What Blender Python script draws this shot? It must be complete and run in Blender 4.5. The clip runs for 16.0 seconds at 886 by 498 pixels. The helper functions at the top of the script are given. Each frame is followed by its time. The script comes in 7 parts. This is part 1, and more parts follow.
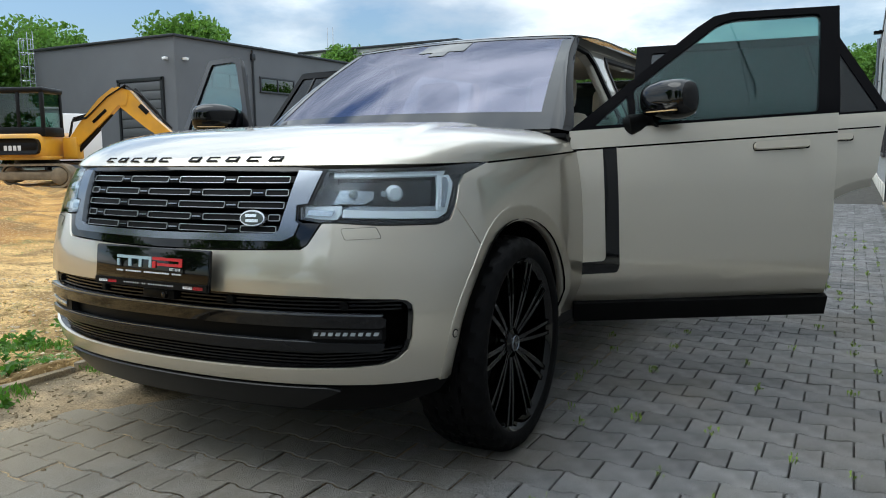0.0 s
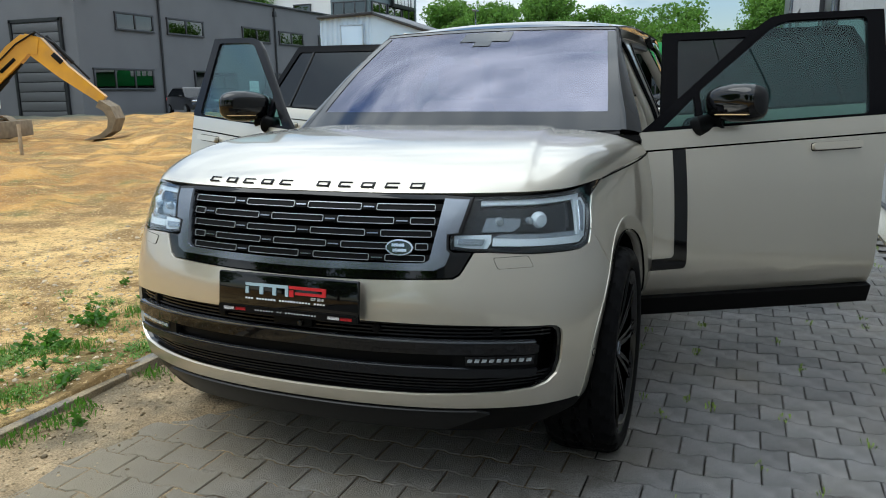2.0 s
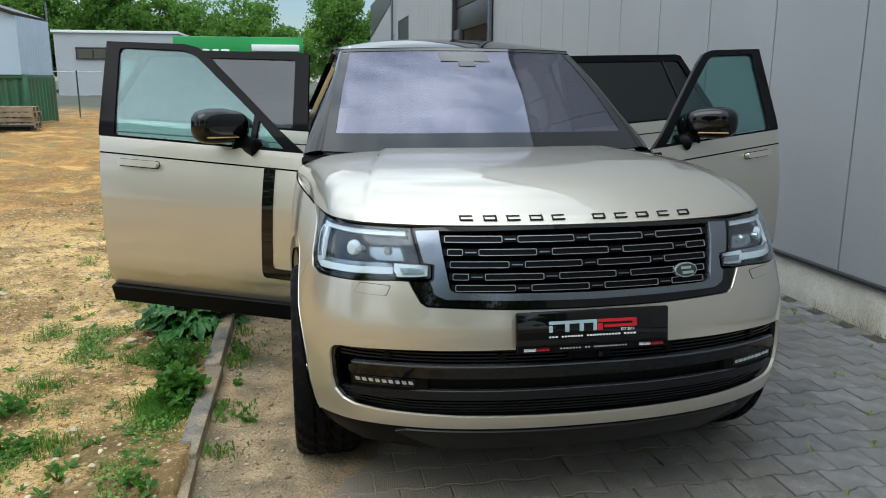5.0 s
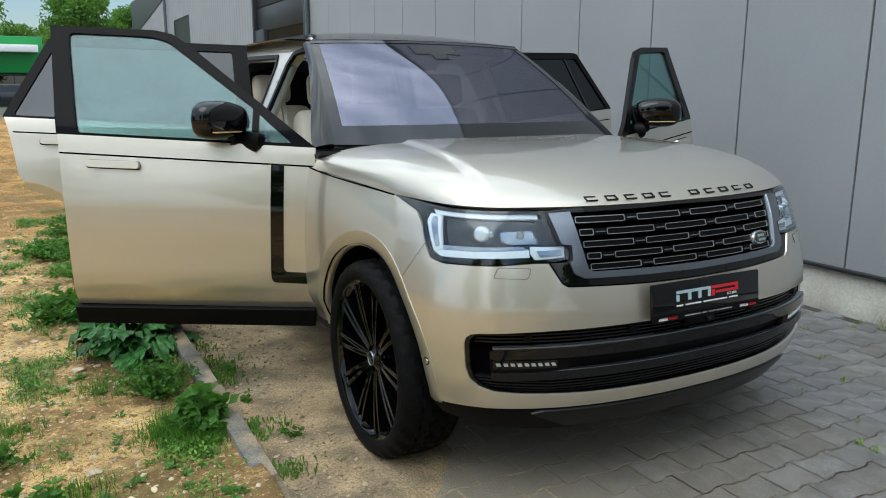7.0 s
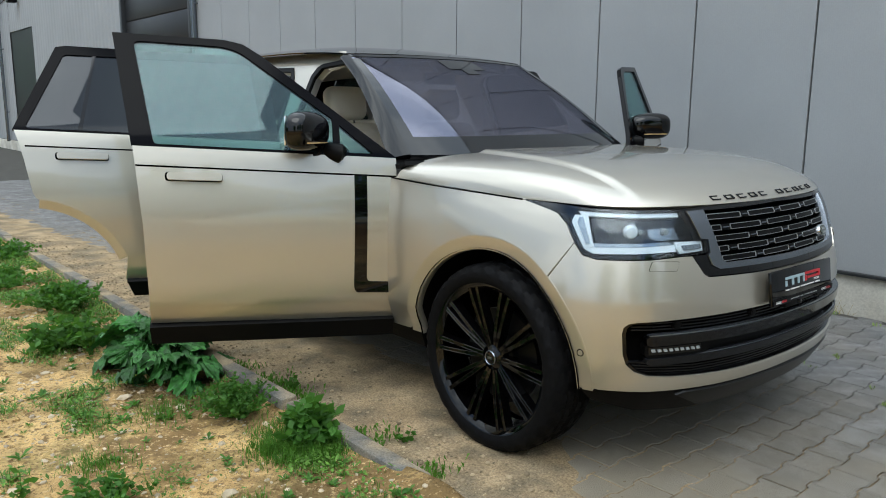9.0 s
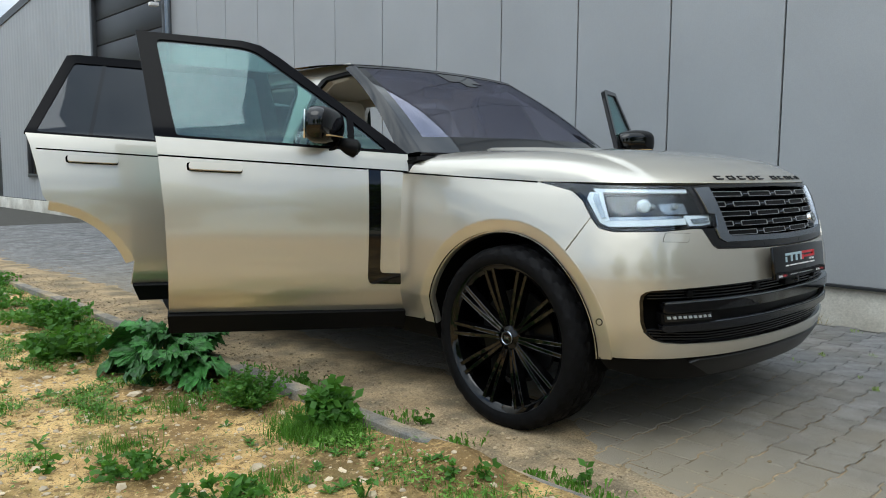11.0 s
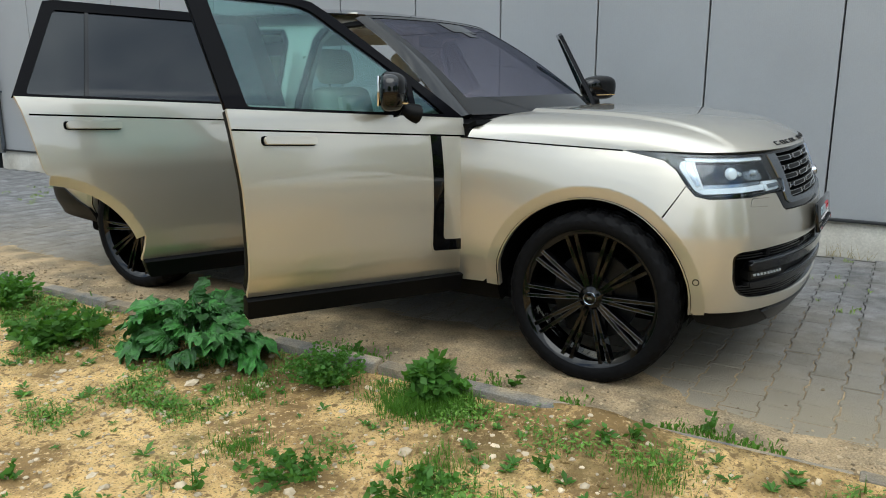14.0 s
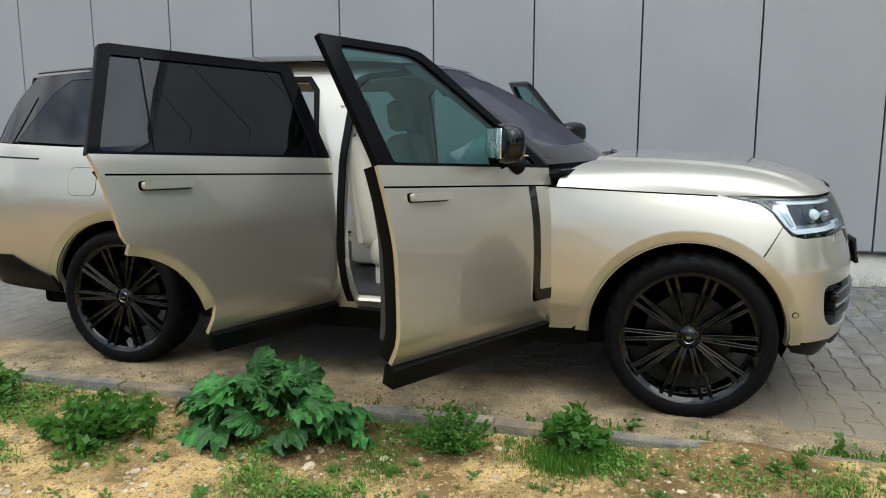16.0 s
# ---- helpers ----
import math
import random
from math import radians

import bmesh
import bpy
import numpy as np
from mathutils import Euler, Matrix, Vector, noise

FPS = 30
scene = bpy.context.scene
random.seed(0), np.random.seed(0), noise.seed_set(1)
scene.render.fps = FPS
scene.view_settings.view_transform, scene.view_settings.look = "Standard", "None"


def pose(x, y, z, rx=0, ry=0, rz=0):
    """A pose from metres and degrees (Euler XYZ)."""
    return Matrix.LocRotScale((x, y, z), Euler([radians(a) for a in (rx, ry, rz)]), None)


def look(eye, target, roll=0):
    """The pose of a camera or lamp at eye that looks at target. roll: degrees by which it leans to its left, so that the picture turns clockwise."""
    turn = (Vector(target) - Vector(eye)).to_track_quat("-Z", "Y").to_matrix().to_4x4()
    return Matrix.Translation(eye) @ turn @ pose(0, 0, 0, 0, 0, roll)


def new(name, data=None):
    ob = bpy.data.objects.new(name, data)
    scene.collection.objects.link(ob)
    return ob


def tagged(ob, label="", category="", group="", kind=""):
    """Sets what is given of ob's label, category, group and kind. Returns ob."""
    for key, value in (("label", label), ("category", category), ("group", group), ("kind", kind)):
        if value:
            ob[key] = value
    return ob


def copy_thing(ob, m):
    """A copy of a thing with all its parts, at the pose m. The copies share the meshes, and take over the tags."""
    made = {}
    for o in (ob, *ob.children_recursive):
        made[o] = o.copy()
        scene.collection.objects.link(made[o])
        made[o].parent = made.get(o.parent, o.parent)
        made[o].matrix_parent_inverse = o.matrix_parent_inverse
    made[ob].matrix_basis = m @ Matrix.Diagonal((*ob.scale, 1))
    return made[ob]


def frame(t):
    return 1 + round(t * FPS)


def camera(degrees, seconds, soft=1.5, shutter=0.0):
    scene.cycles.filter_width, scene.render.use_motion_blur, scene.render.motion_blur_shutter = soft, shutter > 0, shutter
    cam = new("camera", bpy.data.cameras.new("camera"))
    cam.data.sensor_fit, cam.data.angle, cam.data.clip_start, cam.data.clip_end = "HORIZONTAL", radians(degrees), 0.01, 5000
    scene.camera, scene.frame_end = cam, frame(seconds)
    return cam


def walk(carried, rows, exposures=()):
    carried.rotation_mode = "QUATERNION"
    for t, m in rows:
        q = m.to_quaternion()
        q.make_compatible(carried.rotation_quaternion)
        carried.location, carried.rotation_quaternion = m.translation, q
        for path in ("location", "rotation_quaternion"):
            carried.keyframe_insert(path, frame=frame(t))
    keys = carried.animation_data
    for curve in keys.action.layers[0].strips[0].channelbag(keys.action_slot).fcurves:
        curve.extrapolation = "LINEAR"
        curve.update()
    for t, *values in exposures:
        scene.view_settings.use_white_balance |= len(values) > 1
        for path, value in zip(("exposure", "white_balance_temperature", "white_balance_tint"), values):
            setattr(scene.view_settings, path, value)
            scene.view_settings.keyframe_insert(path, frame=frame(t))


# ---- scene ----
cam = camera(60.2, 16.0, soft=1.0)
PATH = [
    (0, (2.045, -2.603, 1.124), (1.108, -0.854, 0.87), -0.7),
    (0.5, (1.955, -2.673, 1.164), (1.018, -0.926, 0.905), -0.7),
    (1, (1.829, -2.749, 1.225), (0.916, -0.994, 0.93), -0.8),
    (1.5, (1.627, -2.807, 1.306), (0.781, -1.029, 0.954), -0.8),
    (2, (1.365, -2.91, 1.404), (0.648, -1.088, 0.999), -0.8),
    (2.5, (1.009, -3.032, 1.473), (0.479, -1.153, 1.038), -0.7),
    (3, (0.637, -3.101, 1.498), (0.314, -1.179, 1.047), -0.6),
    (3.5, (0.261, -3.192, 1.526), (0.136, -1.248, 1.072), -0.3),
    (4, (-0.118, -3.236, 1.55), (-0.077, -1.288, 1.098), -0.2),
    (4.5, (-0.552, -3.21, 1.549), (-0.352, -1.27, 1.105), 0.1),
    (4.7, (-0.706, -3.178, 1.557), (-0.448, -1.243, 1.12), 0.1),
    (6.8, (-2.028, -2.804, 1.513), (-1.123, -1.068, 1.104), 0.5),
    (7, (-2.101, -2.729, 1.485), (-1.17, -1.008, 1.07), 0.2),
    (7.5, (-2.43, -2.568, 1.489), (-1.37, -0.926, 1.064), 0.4),
    (8, (-2.774, -2.421, 1.482), (-1.612, -0.846, 1.068), 0.5),
    (8.5, (-2.986, -2.298, 1.465), (-1.755, -0.77, 1.079), 0.6),
    (9, (-3.129, -2.211, 1.44), (-1.846, -0.72, 1.078), 0.5),
    (11.5, (-3.473, -2.161, 1.099), (-2.085, -0.729, 0.934), 0.4),
    (12, (-3.542, -2.128, 1.105), (-2.143, -0.705, 0.965), 0.5),
    (12.5, (-3.656, -2.005, 1.126), (-2.225, -0.62, 0.933), 0.3),
    (13, (-3.832, -1.774, 1.235), (-2.353, -0.463, 0.936), 0.2),
    (13.5, (-4.038, -1.527, 1.334), (-2.476, -0.34, 0.946), 0.1),
    (14, (-4.2, -1.182, 1.384), (-2.532, -0.166, 0.953), 0.1),
    (14.5, (-4.317, -0.843, 1.433), (-2.565, 0.023, 1.007), 0.0),
    (15, (-4.514, -0.484, 1.454), (-2.703, 0.267, 1.059), -0.0),
    (15.5, (-4.627, -0.115, 1.45), (-2.766, 0.522, 1.09), -0.0),
    (16, (-4.695, 0.176, 1.438), (-2.797, 0.712, 1.105), -0.1),
]
walk(cam, [(t, look(eye, target, roll)) for t, eye, target, roll in PATH], exposures=[(0, 0.14, 6250, 5), (4, 0.04, 6250, 5), (8, 0.04, 6250, 5), (12, 0.04, 6300, 5), (16, 0.14, 6450, 5)])


# ---- daylight: bright broken cloud, sun behind thin cloud ----
SUN_ELEV, SUN_ROT = 57.0, 237.0
world = bpy.data.worlds.new("sky")
scene.world = world
world.use_nodes = True
wn, wl = world.node_tree.nodes, world.node_tree.links
wn.clear()
w_out = wn.new("ShaderNodeOutputWorld")
w_bg = wn.new("ShaderNodeBackground")
w_sky = wn.new("ShaderNodeTexSky")
w_sky.sky_type, w_sky.sun_disc = "NISHITA", False
w_sky.sun_elevation, w_sky.sun_rotation = radians(SUN_ELEV), radians(SUN_ROT)
w_sky.air_density, w_sky.dust_density, w_sky.ozone_density = 1.0, 0.5, 2.2
w_co = wn.new("ShaderNodeTexCoord")
w_map = wn.new("ShaderNodeMapping")
w_map.inputs["Scale"].default_value = (1.0, 1.0, 2.6)
w_noise = wn.new("ShaderNodeTexNoise")
w_noise.inputs["Scale"].default_value, w_noise.inputs["Detail"].default_value = 2.3, 8.0
w_noise.inputs["Roughness"].default_value = 0.56
w_ramp = wn.new("ShaderNodeValToRGB")
w_ramp.color_ramp.elements[0].position, w_ramp.color_ramp.elements[1].position = 0.46, 0.60
w_n2 = wn.new("ShaderNodeTexNoise")
w_n2.inputs["Scale"].default_value, w_n2.inputs["Detail"].default_value = 4.0, 6.0
w_cl = wn.new("ShaderNodeValToRGB")
w_cl.color_ramp.elements[0].position, w_cl.color_ramp.elements[1].position = 0.36, 0.64
w_cl.color_ramp.elements[0].color, w_cl.color_ramp.elements[1].color = (4.8, 5.4, 6.3, 1), (10.0, 10.4, 10.8, 1)
w_mix = wn.new("ShaderNodeMix")
w_mix.data_type = "RGBA"
wl.new(w_co.outputs["Generated"], w_map.inputs["Vector"])
wl.new(w_map.outputs[0], w_noise.inputs["Vector"])
wl.new(w_map.outputs[0], w_n2.inputs["Vector"])
w_up = wn.new("ShaderNodeSeparateXYZ")
w_cov = wn.new("ShaderNodeMath")
w_cov.operation = "MULTIPLY_ADD"
w_cov.inputs[1].default_value = 0.22
wl.new(w_co.outputs["Generated"], w_up.inputs[0])
wl.new(w_up.outputs[2], w_cov.inputs[0])
wl.new(w_noise.outputs[0], w_cov.inputs[2])
wl.new(w_cov.outputs[0], w_ramp.inputs[0])
wl.new(w_n2.outputs[0], w_cl.inputs[0])
wl.new(w_ramp.outputs[0], w_mix.inputs[0])
wl.new(w_sky.outputs[0], w_mix.inputs[6])
wl.new(w_cl.outputs[0], w_mix.inputs[7])
w_sep = wn.new("ShaderNodeSeparateXYZ")
w_gr = wn.new("ShaderNodeMapRange")
w_gr.inputs[1].default_value, w_gr.inputs[2].default_value, w_gr.inputs[3].default_value, w_gr.inputs[4].default_value = 0.0, 1.0, 0.78, 2.2
w_sc = wn.new("ShaderNodeVectorMath")
w_sc.operation = "SCALE"
wl.new(w_co.outputs["Generated"], w_sep.inputs[0])
wl.new(w_sep.outputs[2], w_gr.inputs[0])
wl.new(w_mix.outputs[2], w_sc.inputs[0])
wl.new(w_gr.outputs[0], w_sc.inputs["Scale"])
wl.new(w_sc.outputs[0], w_bg.inputs[0])
w_bg.inputs[1].default_value = 0.118
wl.new(w_bg.outputs[0], w_out.inputs[0])

sun = new("sun", bpy.data.lights.new("sun", "SUN"))
sun.data.energy, sun.data.angle, sun.data.color = 1.3, radians(45), (1.0, 0.98, 0.95)
sun.matrix_world = look((-22, -14, 40), (0, 1, 0))


# ---- materials ----
def mat(name, color, rough=0.5, metal=0.0, var=0.0, scale=8.0, bump=0.0, bump_scale=60.0, coat=0.0, coat_ior=1.5, spec=0.5,
        fine=0.0, fine_scale=90.0, second=None, patch=2.0, random_tint=0.0):
    """Principled surface: colour varied at a coarse and a fine scale, with fine relief."""
    m = bpy.data.materials.new(name)
    m.use_nodes = True
    n, l = m.node_tree.nodes, m.node_tree.links
    b = n["Principled BSDF"]
    b.inputs["Roughness"].default_value, b.inputs["Metallic"].default_value = rough, metal
    b.inputs["Specular IOR Level"].default_value = spec
    b.inputs["Coat Weight"].default_value, b.inputs["Coat Roughness"].default_value, b.inputs["Coat IOR"].default_value = coat, 0.015, coat_ior
    b.inputs["Base Color"].default_value = (*color, 1)
    co = n.new("ShaderNodeTexCoord")
    out = None
    if var or fine or second or random_tint:
        base = n.new("ShaderNodeRGB")
        base.outputs[0].default_value = (*color, 1)
        out = base.outputs[0]
        if second:
            t = n.new("ShaderNodeTexNoise")
            t.inputs["Scale"].default_value, t.inputs["Detail"].default_value = patch, 6
            l.new(co.outputs["Object"], t.inputs["Vector"])
            r = n.new("ShaderNodeMapRange")
            r.inputs[1].default_value, r.inputs[2].default_value = 0.42, 0.62
            l.new(t.outputs[0], r.inputs[0])
            x = n.new("ShaderNodeMix")
            x.data_type = "RGBA"
            x.inputs[7].default_value = (*second, 1)
            l.new(r.outputs[0], x.inputs[0])
            l.new(out, x.inputs[6])
            out = x.outputs[2]
        for amount, sc in ((var, scale), (fine, fine_scale)):
            if not amount:
                continue
            t = n.new("ShaderNodeTexNoise")
            t.inputs["Scale"].default_value, t.inputs["Detail"].default_value = sc, 5
            l.new(co.outputs["Object"], t.inputs["Vector"])
            r = n.new("ShaderNodeMapRange")
            r.inputs[1].default_value, r.inputs[2].default_value = 0.3, 0.7
            r.inputs[3].default_value, r.inputs[4].default_value = 1 - amount, 1 + amount
            l.new(t.outputs[0], r.inputs[0])
            x = n.new("ShaderNodeVectorMath")
            x.operation = "SCALE"
            l.new(out, x.inputs[0])
            l.new(r.outputs[0], x.inputs["Scale"])
            out = x.outputs[0]
        if random_tint:
            o = n.new("ShaderNodeObjectInfo")
            g = n.new("ShaderNodeNewGeometry")
            s = n.new("ShaderNodeMath")
            s.operation = "ADD"
            l.new(o.outputs["Random"], s.inputs[0])
            l.new(g.outputs["Random Per Island"], s.inputs[1])
            f = n.new("ShaderNodeMath")
            f.operation = "FRACT"
            l.new(s.outputs[0], f.inputs[0])
            r = n.new("ShaderNodeMapRange")
            r.inputs[3].default_value, r.inputs[4].default_value = 1 - random_tint, 1 + random_tint
            l.new(f.outputs[0], r.inputs[0])
            x = n.new("ShaderNodeVectorMath")
            x.operation = "SCALE"
            l.new(out, x.inputs[0])
            l.new(r.outputs[0], x.inputs["Scale"])
            out = x.outputs[0]
        l.new(out, b.inputs["Base Color"])
    if bump:
        t = n.new("ShaderNodeTexNoise")
        t.inputs["Scale"].default_value, t.inputs["Detail"].default_value = bump_scale, 6
        l.new(co.outputs["Object"], t.inputs["Vector"])
        u = n.new("ShaderNodeBump")
        u.inputs["Strength"].default_value, u.inputs["Distance"].default_value = bump, 0.01
        l.new(t.outputs[0], u.inputs["Height"])
        l.new(u.outputs[0], b.inputs["Normal"])
    return m


def glass(name, tint, gloss_tint, gain=1.0, base=0.04):
    """A thin pane: tinted see-through with a Fresnel-driven gloss."""
    m = bpy.data.materials.new(name)
    m.use_nodes = True
    n, l = m.node_tree.nodes, m.node_tree.links
    n.clear()
    o = n.new("ShaderNodeOutputMaterial")
    t = n.new("ShaderNodeBsdfTransparent")
    t.inputs[0].default_value = (*tint, 1)
    g = n.new("ShaderNodeBsdfGlossy")
    g.inputs["Color"].default_value = (*gloss_tint, 1)
    g.inputs["Roughness"].default_value = 0.005
    f = n.new("ShaderNodeLayerWeight")
    f.inputs[0].default_value = 0.5
    q = n.new("ShaderNodeMath")
    q.operation = "POWER"
    q.inputs[1].default_value = 4.0
    r = n.new("ShaderNodeMath")
    r.operation, r.use_clamp = "MULTIPLY_ADD", True
    r.inputs[1].default_value, r.inputs[2].default_value = gain, base
    x = n.new("ShaderNodeMixShader")
    l.new(f.outputs["Facing"], q.inputs[0])
    l.new(q.outputs[0], r.inputs[0])
    l.new(r.outputs[0], x.inputs[0])
    l.new(t.outputs[0], x.inputs[1])
    l.new(g.outputs[0], x.inputs[2])
    l.new(x.outputs[0], o.inputs[0])
    return m


M = dict(
    paint=mat("champagne_paint", (0.545, 0.505, 0.425), 0.36, 0.80, coat=1.0, coat_ior=1.8, fine=0.05, fine_scale=900, var=0.02, scale=1.5),
    gloss_black=mat("gloss_black", (0.0020, 0.0020, 0.0024), 0.03, coat=0.0, spec=0.45),
    satin_black=mat("satin_black", (0.0028, 0.0028, 0.003), 0.42, bump=0.05, bump_scale=300, spec=0.10),
    frame_black=mat("window_frame_black", (0.003, 0.003, 0.004), 0.10, spec=0.07),
    dark_gap=mat("dark_gap", (0.002, 0.002, 0.002), 0.9, spec=0.05),
    grey_trim=mat("satin_grey_trim", (0.20, 0.22, 0.25), 0.22, 0.9),
    slot_line=mat("slot_silver", (0.36, 0.37, 0.38), 0.3, 0.8),
    frit=mat("ceramic_edge_print", (0.008, 0.009, 0.011), 0.05, spec=0.5),
    skid=mat("skid_plate_grey", (0.007, 0.0075, 0.008), 0.32, 0.1, spec=0.25),
    reflector=mat("lamp_reflector", (0.42, 0.45, 0.48), 0.18, 0.85, coat=0.3),
    lamp_dark=mat("lamp_smoke", (0.010, 0.011, 0.012), 0.15, 0.2, coat=0.2),
    lamp_clear=mat("clear_reflector", (0.50, 0.55, 0.58), 0.15, 0.6, coat=0.5),
    dark_trim=mat("dark_satin_trim", (0.009, 0.0095, 0.011), 0.25, 0.2, coat=0.1, spec=0.25),
    silver=mat("bright_silver", (0.62, 0.63, 0.65), 0.22, 0.95),
    chrome=mat("chrome", (0.8, 0.8, 0.82), 0.06, 1.0),
    handle=mat("handle_paint", (0.58, 0.53, 0.44), 0.3, 0.75, coat=1.0),
    mirror=mat("mirror_silver", (0.9, 0.9, 0.92), 0.01, 1.0),
    rubber=mat("tyre_rubber", (0.006, 0.006, 0.0065), 0.5, bump=0.1, bump_scale=120, fine=0.2, fine_scale=40, spec=0.05),
    rim=mat("gloss_black_rim", (0.0015, 0.0015, 0.0017), 0.05, coat=0.0, spec=0.42),
    disc=mat("brake_disc", (0.020, 0.020, 0.021), 0.4, 0.8),
    leather=mat("cream_leather", (0.62, 0.58, 0.49), 0.5, bump=0.12, bump_scale=180, var=0.05, scale=5),
    interior_dark=mat("dark_trim_fabric", (0.03, 0.03, 0.032), 0.6, bump=0.1, bump_scale=200),
    liner=mat("roof_liner", (0.55, 0.52, 0.45), 0.9, bump=0.1, bump_scale=300),
    windscreen=glass("windscreen_glass", (0.42, 0.41, 0.43), (0.80, 0.81, 1.0), 0.08, 0.19),
    side_glass=glass("side_glass", (0.44, 0.62, 0.60), (0.82, 0.95, 1.0), 0.35, 0.055),
    privacy=glass("privacy_glass", (0.07, 0.09, 0.085), (0.9, 0.94, 1.0), 0.14, 0.045),
    lamp_glass=glass("lamp_glass", (0.90, 0.93, 0.95), (0.92, 0.96, 1), 0.6, 0.030),
    lamp_white=mat("lamp_white", (0.80, 0.85, 0.88), 0.22, 0.0, coat=0.6),
    amber=mat("amber_lens", (0.55, 0.36, 0.16), 0.2, coat=0.6),
    red=mat("plate_red", (0.5, 0.012, 0.02), 0.3),
    pale_blue=mat("plate_blue", (0.35, 0.47, 0.52), 0.3),
    white=mat("white_print", (0.8, 0.8, 0.8), 0.4),
)


def translucent(m, color, share=0.4):
    """Let light through thin leaves."""
    n, l = m.node_tree.nodes, m.node_tree.links
    t = n.new("ShaderNodeBsdfTranslucent")
    t.inputs[0].default_value = (*color, 1)
    x = n.new("ShaderNodeMixShader")
    x.inputs[0].default_value = share
    l.new(n["Principled BSDF"].outputs[0], x.inputs[1])
    l.new(t.outputs[0], x.inputs[2])
    l.new(x.outputs[0], n["Material Output"].inputs[0])
    return m


# ---- mesh helpers ----
def mesh_ob(name, verts, faces, material, parent=None, smooth=True, normals=None, label=""):
    me = bpy.data.meshes.new(name)
    me.from_pydata([tuple(v) for v in verts], [], [tuple(f) for f in faces])
    me.materials.append(material)
    if smooth:
        me.shade_smooth()
    if normals is not None:
        me.normals_split_custom_set_from_vertices([tuple(v) for v in normals])
    ob = new(name, me)
    if parent is not None:
        ob.parent = parent
    return tagged(ob, label)


def part(name, bm, material, parent=None, label="", smooth=True, angle=40):
    bmesh.ops.recalc_face_normals(bm, faces=bm.faces)
    me = bpy.data.meshes.new(name)
    bm.to_mesh(me)
    bm.free()
    me.materials.append(material)
    if smooth:
        me.shade_smooth()
        me.set_sharp_from_angle(angle=radians(angle))
    ob = new(name, me)
    if parent is not None:
        ob.parent = parent
    return tagged(ob, label)


def add_box(bm, c, s, bev=0.0, rot=(0, 0, 0), seg=2, m=None):
    r = bmesh.ops.create_cube(bm, size=1.0)
    mm = pose(*c, *rot) @ Matrix.Diagonal((*s, 1))
    if m is not None:
        mm = m @ mm
    bmesh.ops.transform(bm, matrix=mm, verts=r["verts"])
    if bev:
        es = list({e for v in r["verts"] for e in v.link_edges})
        bmesh.ops.bevel(bm, geom=es, offset=bev, segments=seg, affect="EDGES", profile=0.5)
    return bm


def box(c, s, bev=0.0, rot=(0, 0, 0), seg=2):
    return add_box(bmesh.new(), c, s, bev, rot, seg)


def add_tube(bm, pts, r, n=8, caps=True):
    pts = [Vector(p) for p in pts]
    rs = r if isinstance(r, (list, tuple)) else [r] * len(pts)
    rings, side = [], None
    for i, p in enumerate(pts):
        t = (pts[min(i + 1, len(pts) - 1)] - pts[max(i - 1, 0)]).normalized()
        if side is None:
            side = t.orthogonal().normalized()
        side = (side - t * side.dot(t)).normalized()
        up = t.cross(side)
        rings.append([bm.verts.new(p + rs[i] * (math.cos(a) * side + math.sin(a) * up)) for a in (2 * math.pi * k / n for k in range(n))])
    for a, b in zip(rings, rings[1:]):
        for k in range(n):
            bm.faces.new((a[k], a[(k + 1) % n], b[(k + 1) % n], b[k]))
    if caps:
        bm.faces.new(rings[0][::-1])
        bm.faces.new(rings[-1])
    return bm


def add_lathe(bm, profile, n, m, closed=False, caps=True):
    """Turns (radius, height) pairs about the local z axis of m."""
    rings = []
    for r, h in profile:
        rings.append([bm.verts.new(m @ Vector((r * math.cos(2 * math.pi * k / n), r * math.sin(2 * math.pi * k / n), h))) for k in range(n)])
    pairs = list(zip(rings, rings[1:])) + ([(rings[-1], rings[0])] if closed else [])
    for a, b in pairs:
        for k in range(n):
            bm.faces.new((a[k], a[(k + 1) % n], b[(k + 1) % n], b[k]))
    if not closed and caps:
        for ring in (rings[0], rings[-1]):
            bm.faces.new(ring)
    return bm


def grid_mesh(name, P, material, parent=None, thick=0.0, label=""):
    """A smooth sheet from a (rows, columns, 3) array, given a thickness downwards along its normals."""
    P = np.array(P, float)
    a, b = P.shape[:2]
    du, dv = np.gradient(P, axis=1), np.gradient(P, axis=0)
    N = np.cross(du, dv)
    N /= np.linalg.norm(N, axis=2, keepdims=True) + 1e-12
    idx = np.arange(a * b).reshape(a, b)
    quads = [(idx[i, j], idx[i, j + 1], idx[i + 1, j + 1], idx[i + 1, j]) for i in range(a - 1) for j in range(b - 1)]
    V, F, NN = list(P.reshape(-1, 3)), list(quads), list(N.reshape(-1, 3))
    if thick:
        k = len(V)
        V += list((P - thick * N).reshape(-1, 3))
        NN += list(-N.reshape(-1, 3))
        F += [(q[3] + k, q[2] + k, q[1] + k, q[0] + k) for q in quads]
        ring = list(idx[0, :]) + list(idx[1:, -1]) + list(idx[-1, -2::-1]) + list(idx[-2:0:-1, 0])
        for p, q in zip(ring, ring[1:] + ring[:1]):
            o = len(V)
            V += [V[p], V[q], V[q + k], V[p + k]]
            out = np.cross(np.array(V[q]) - np.array(V[p]), N.reshape(-1, 3)[p])
            out /= np.linalg.norm(out) + 1e-12
            NN += [out] * 4
            F.append((o, o + 3, o + 2, o + 1))
    return mesh_ob(name, V, F, material, parent, True, NN, label)


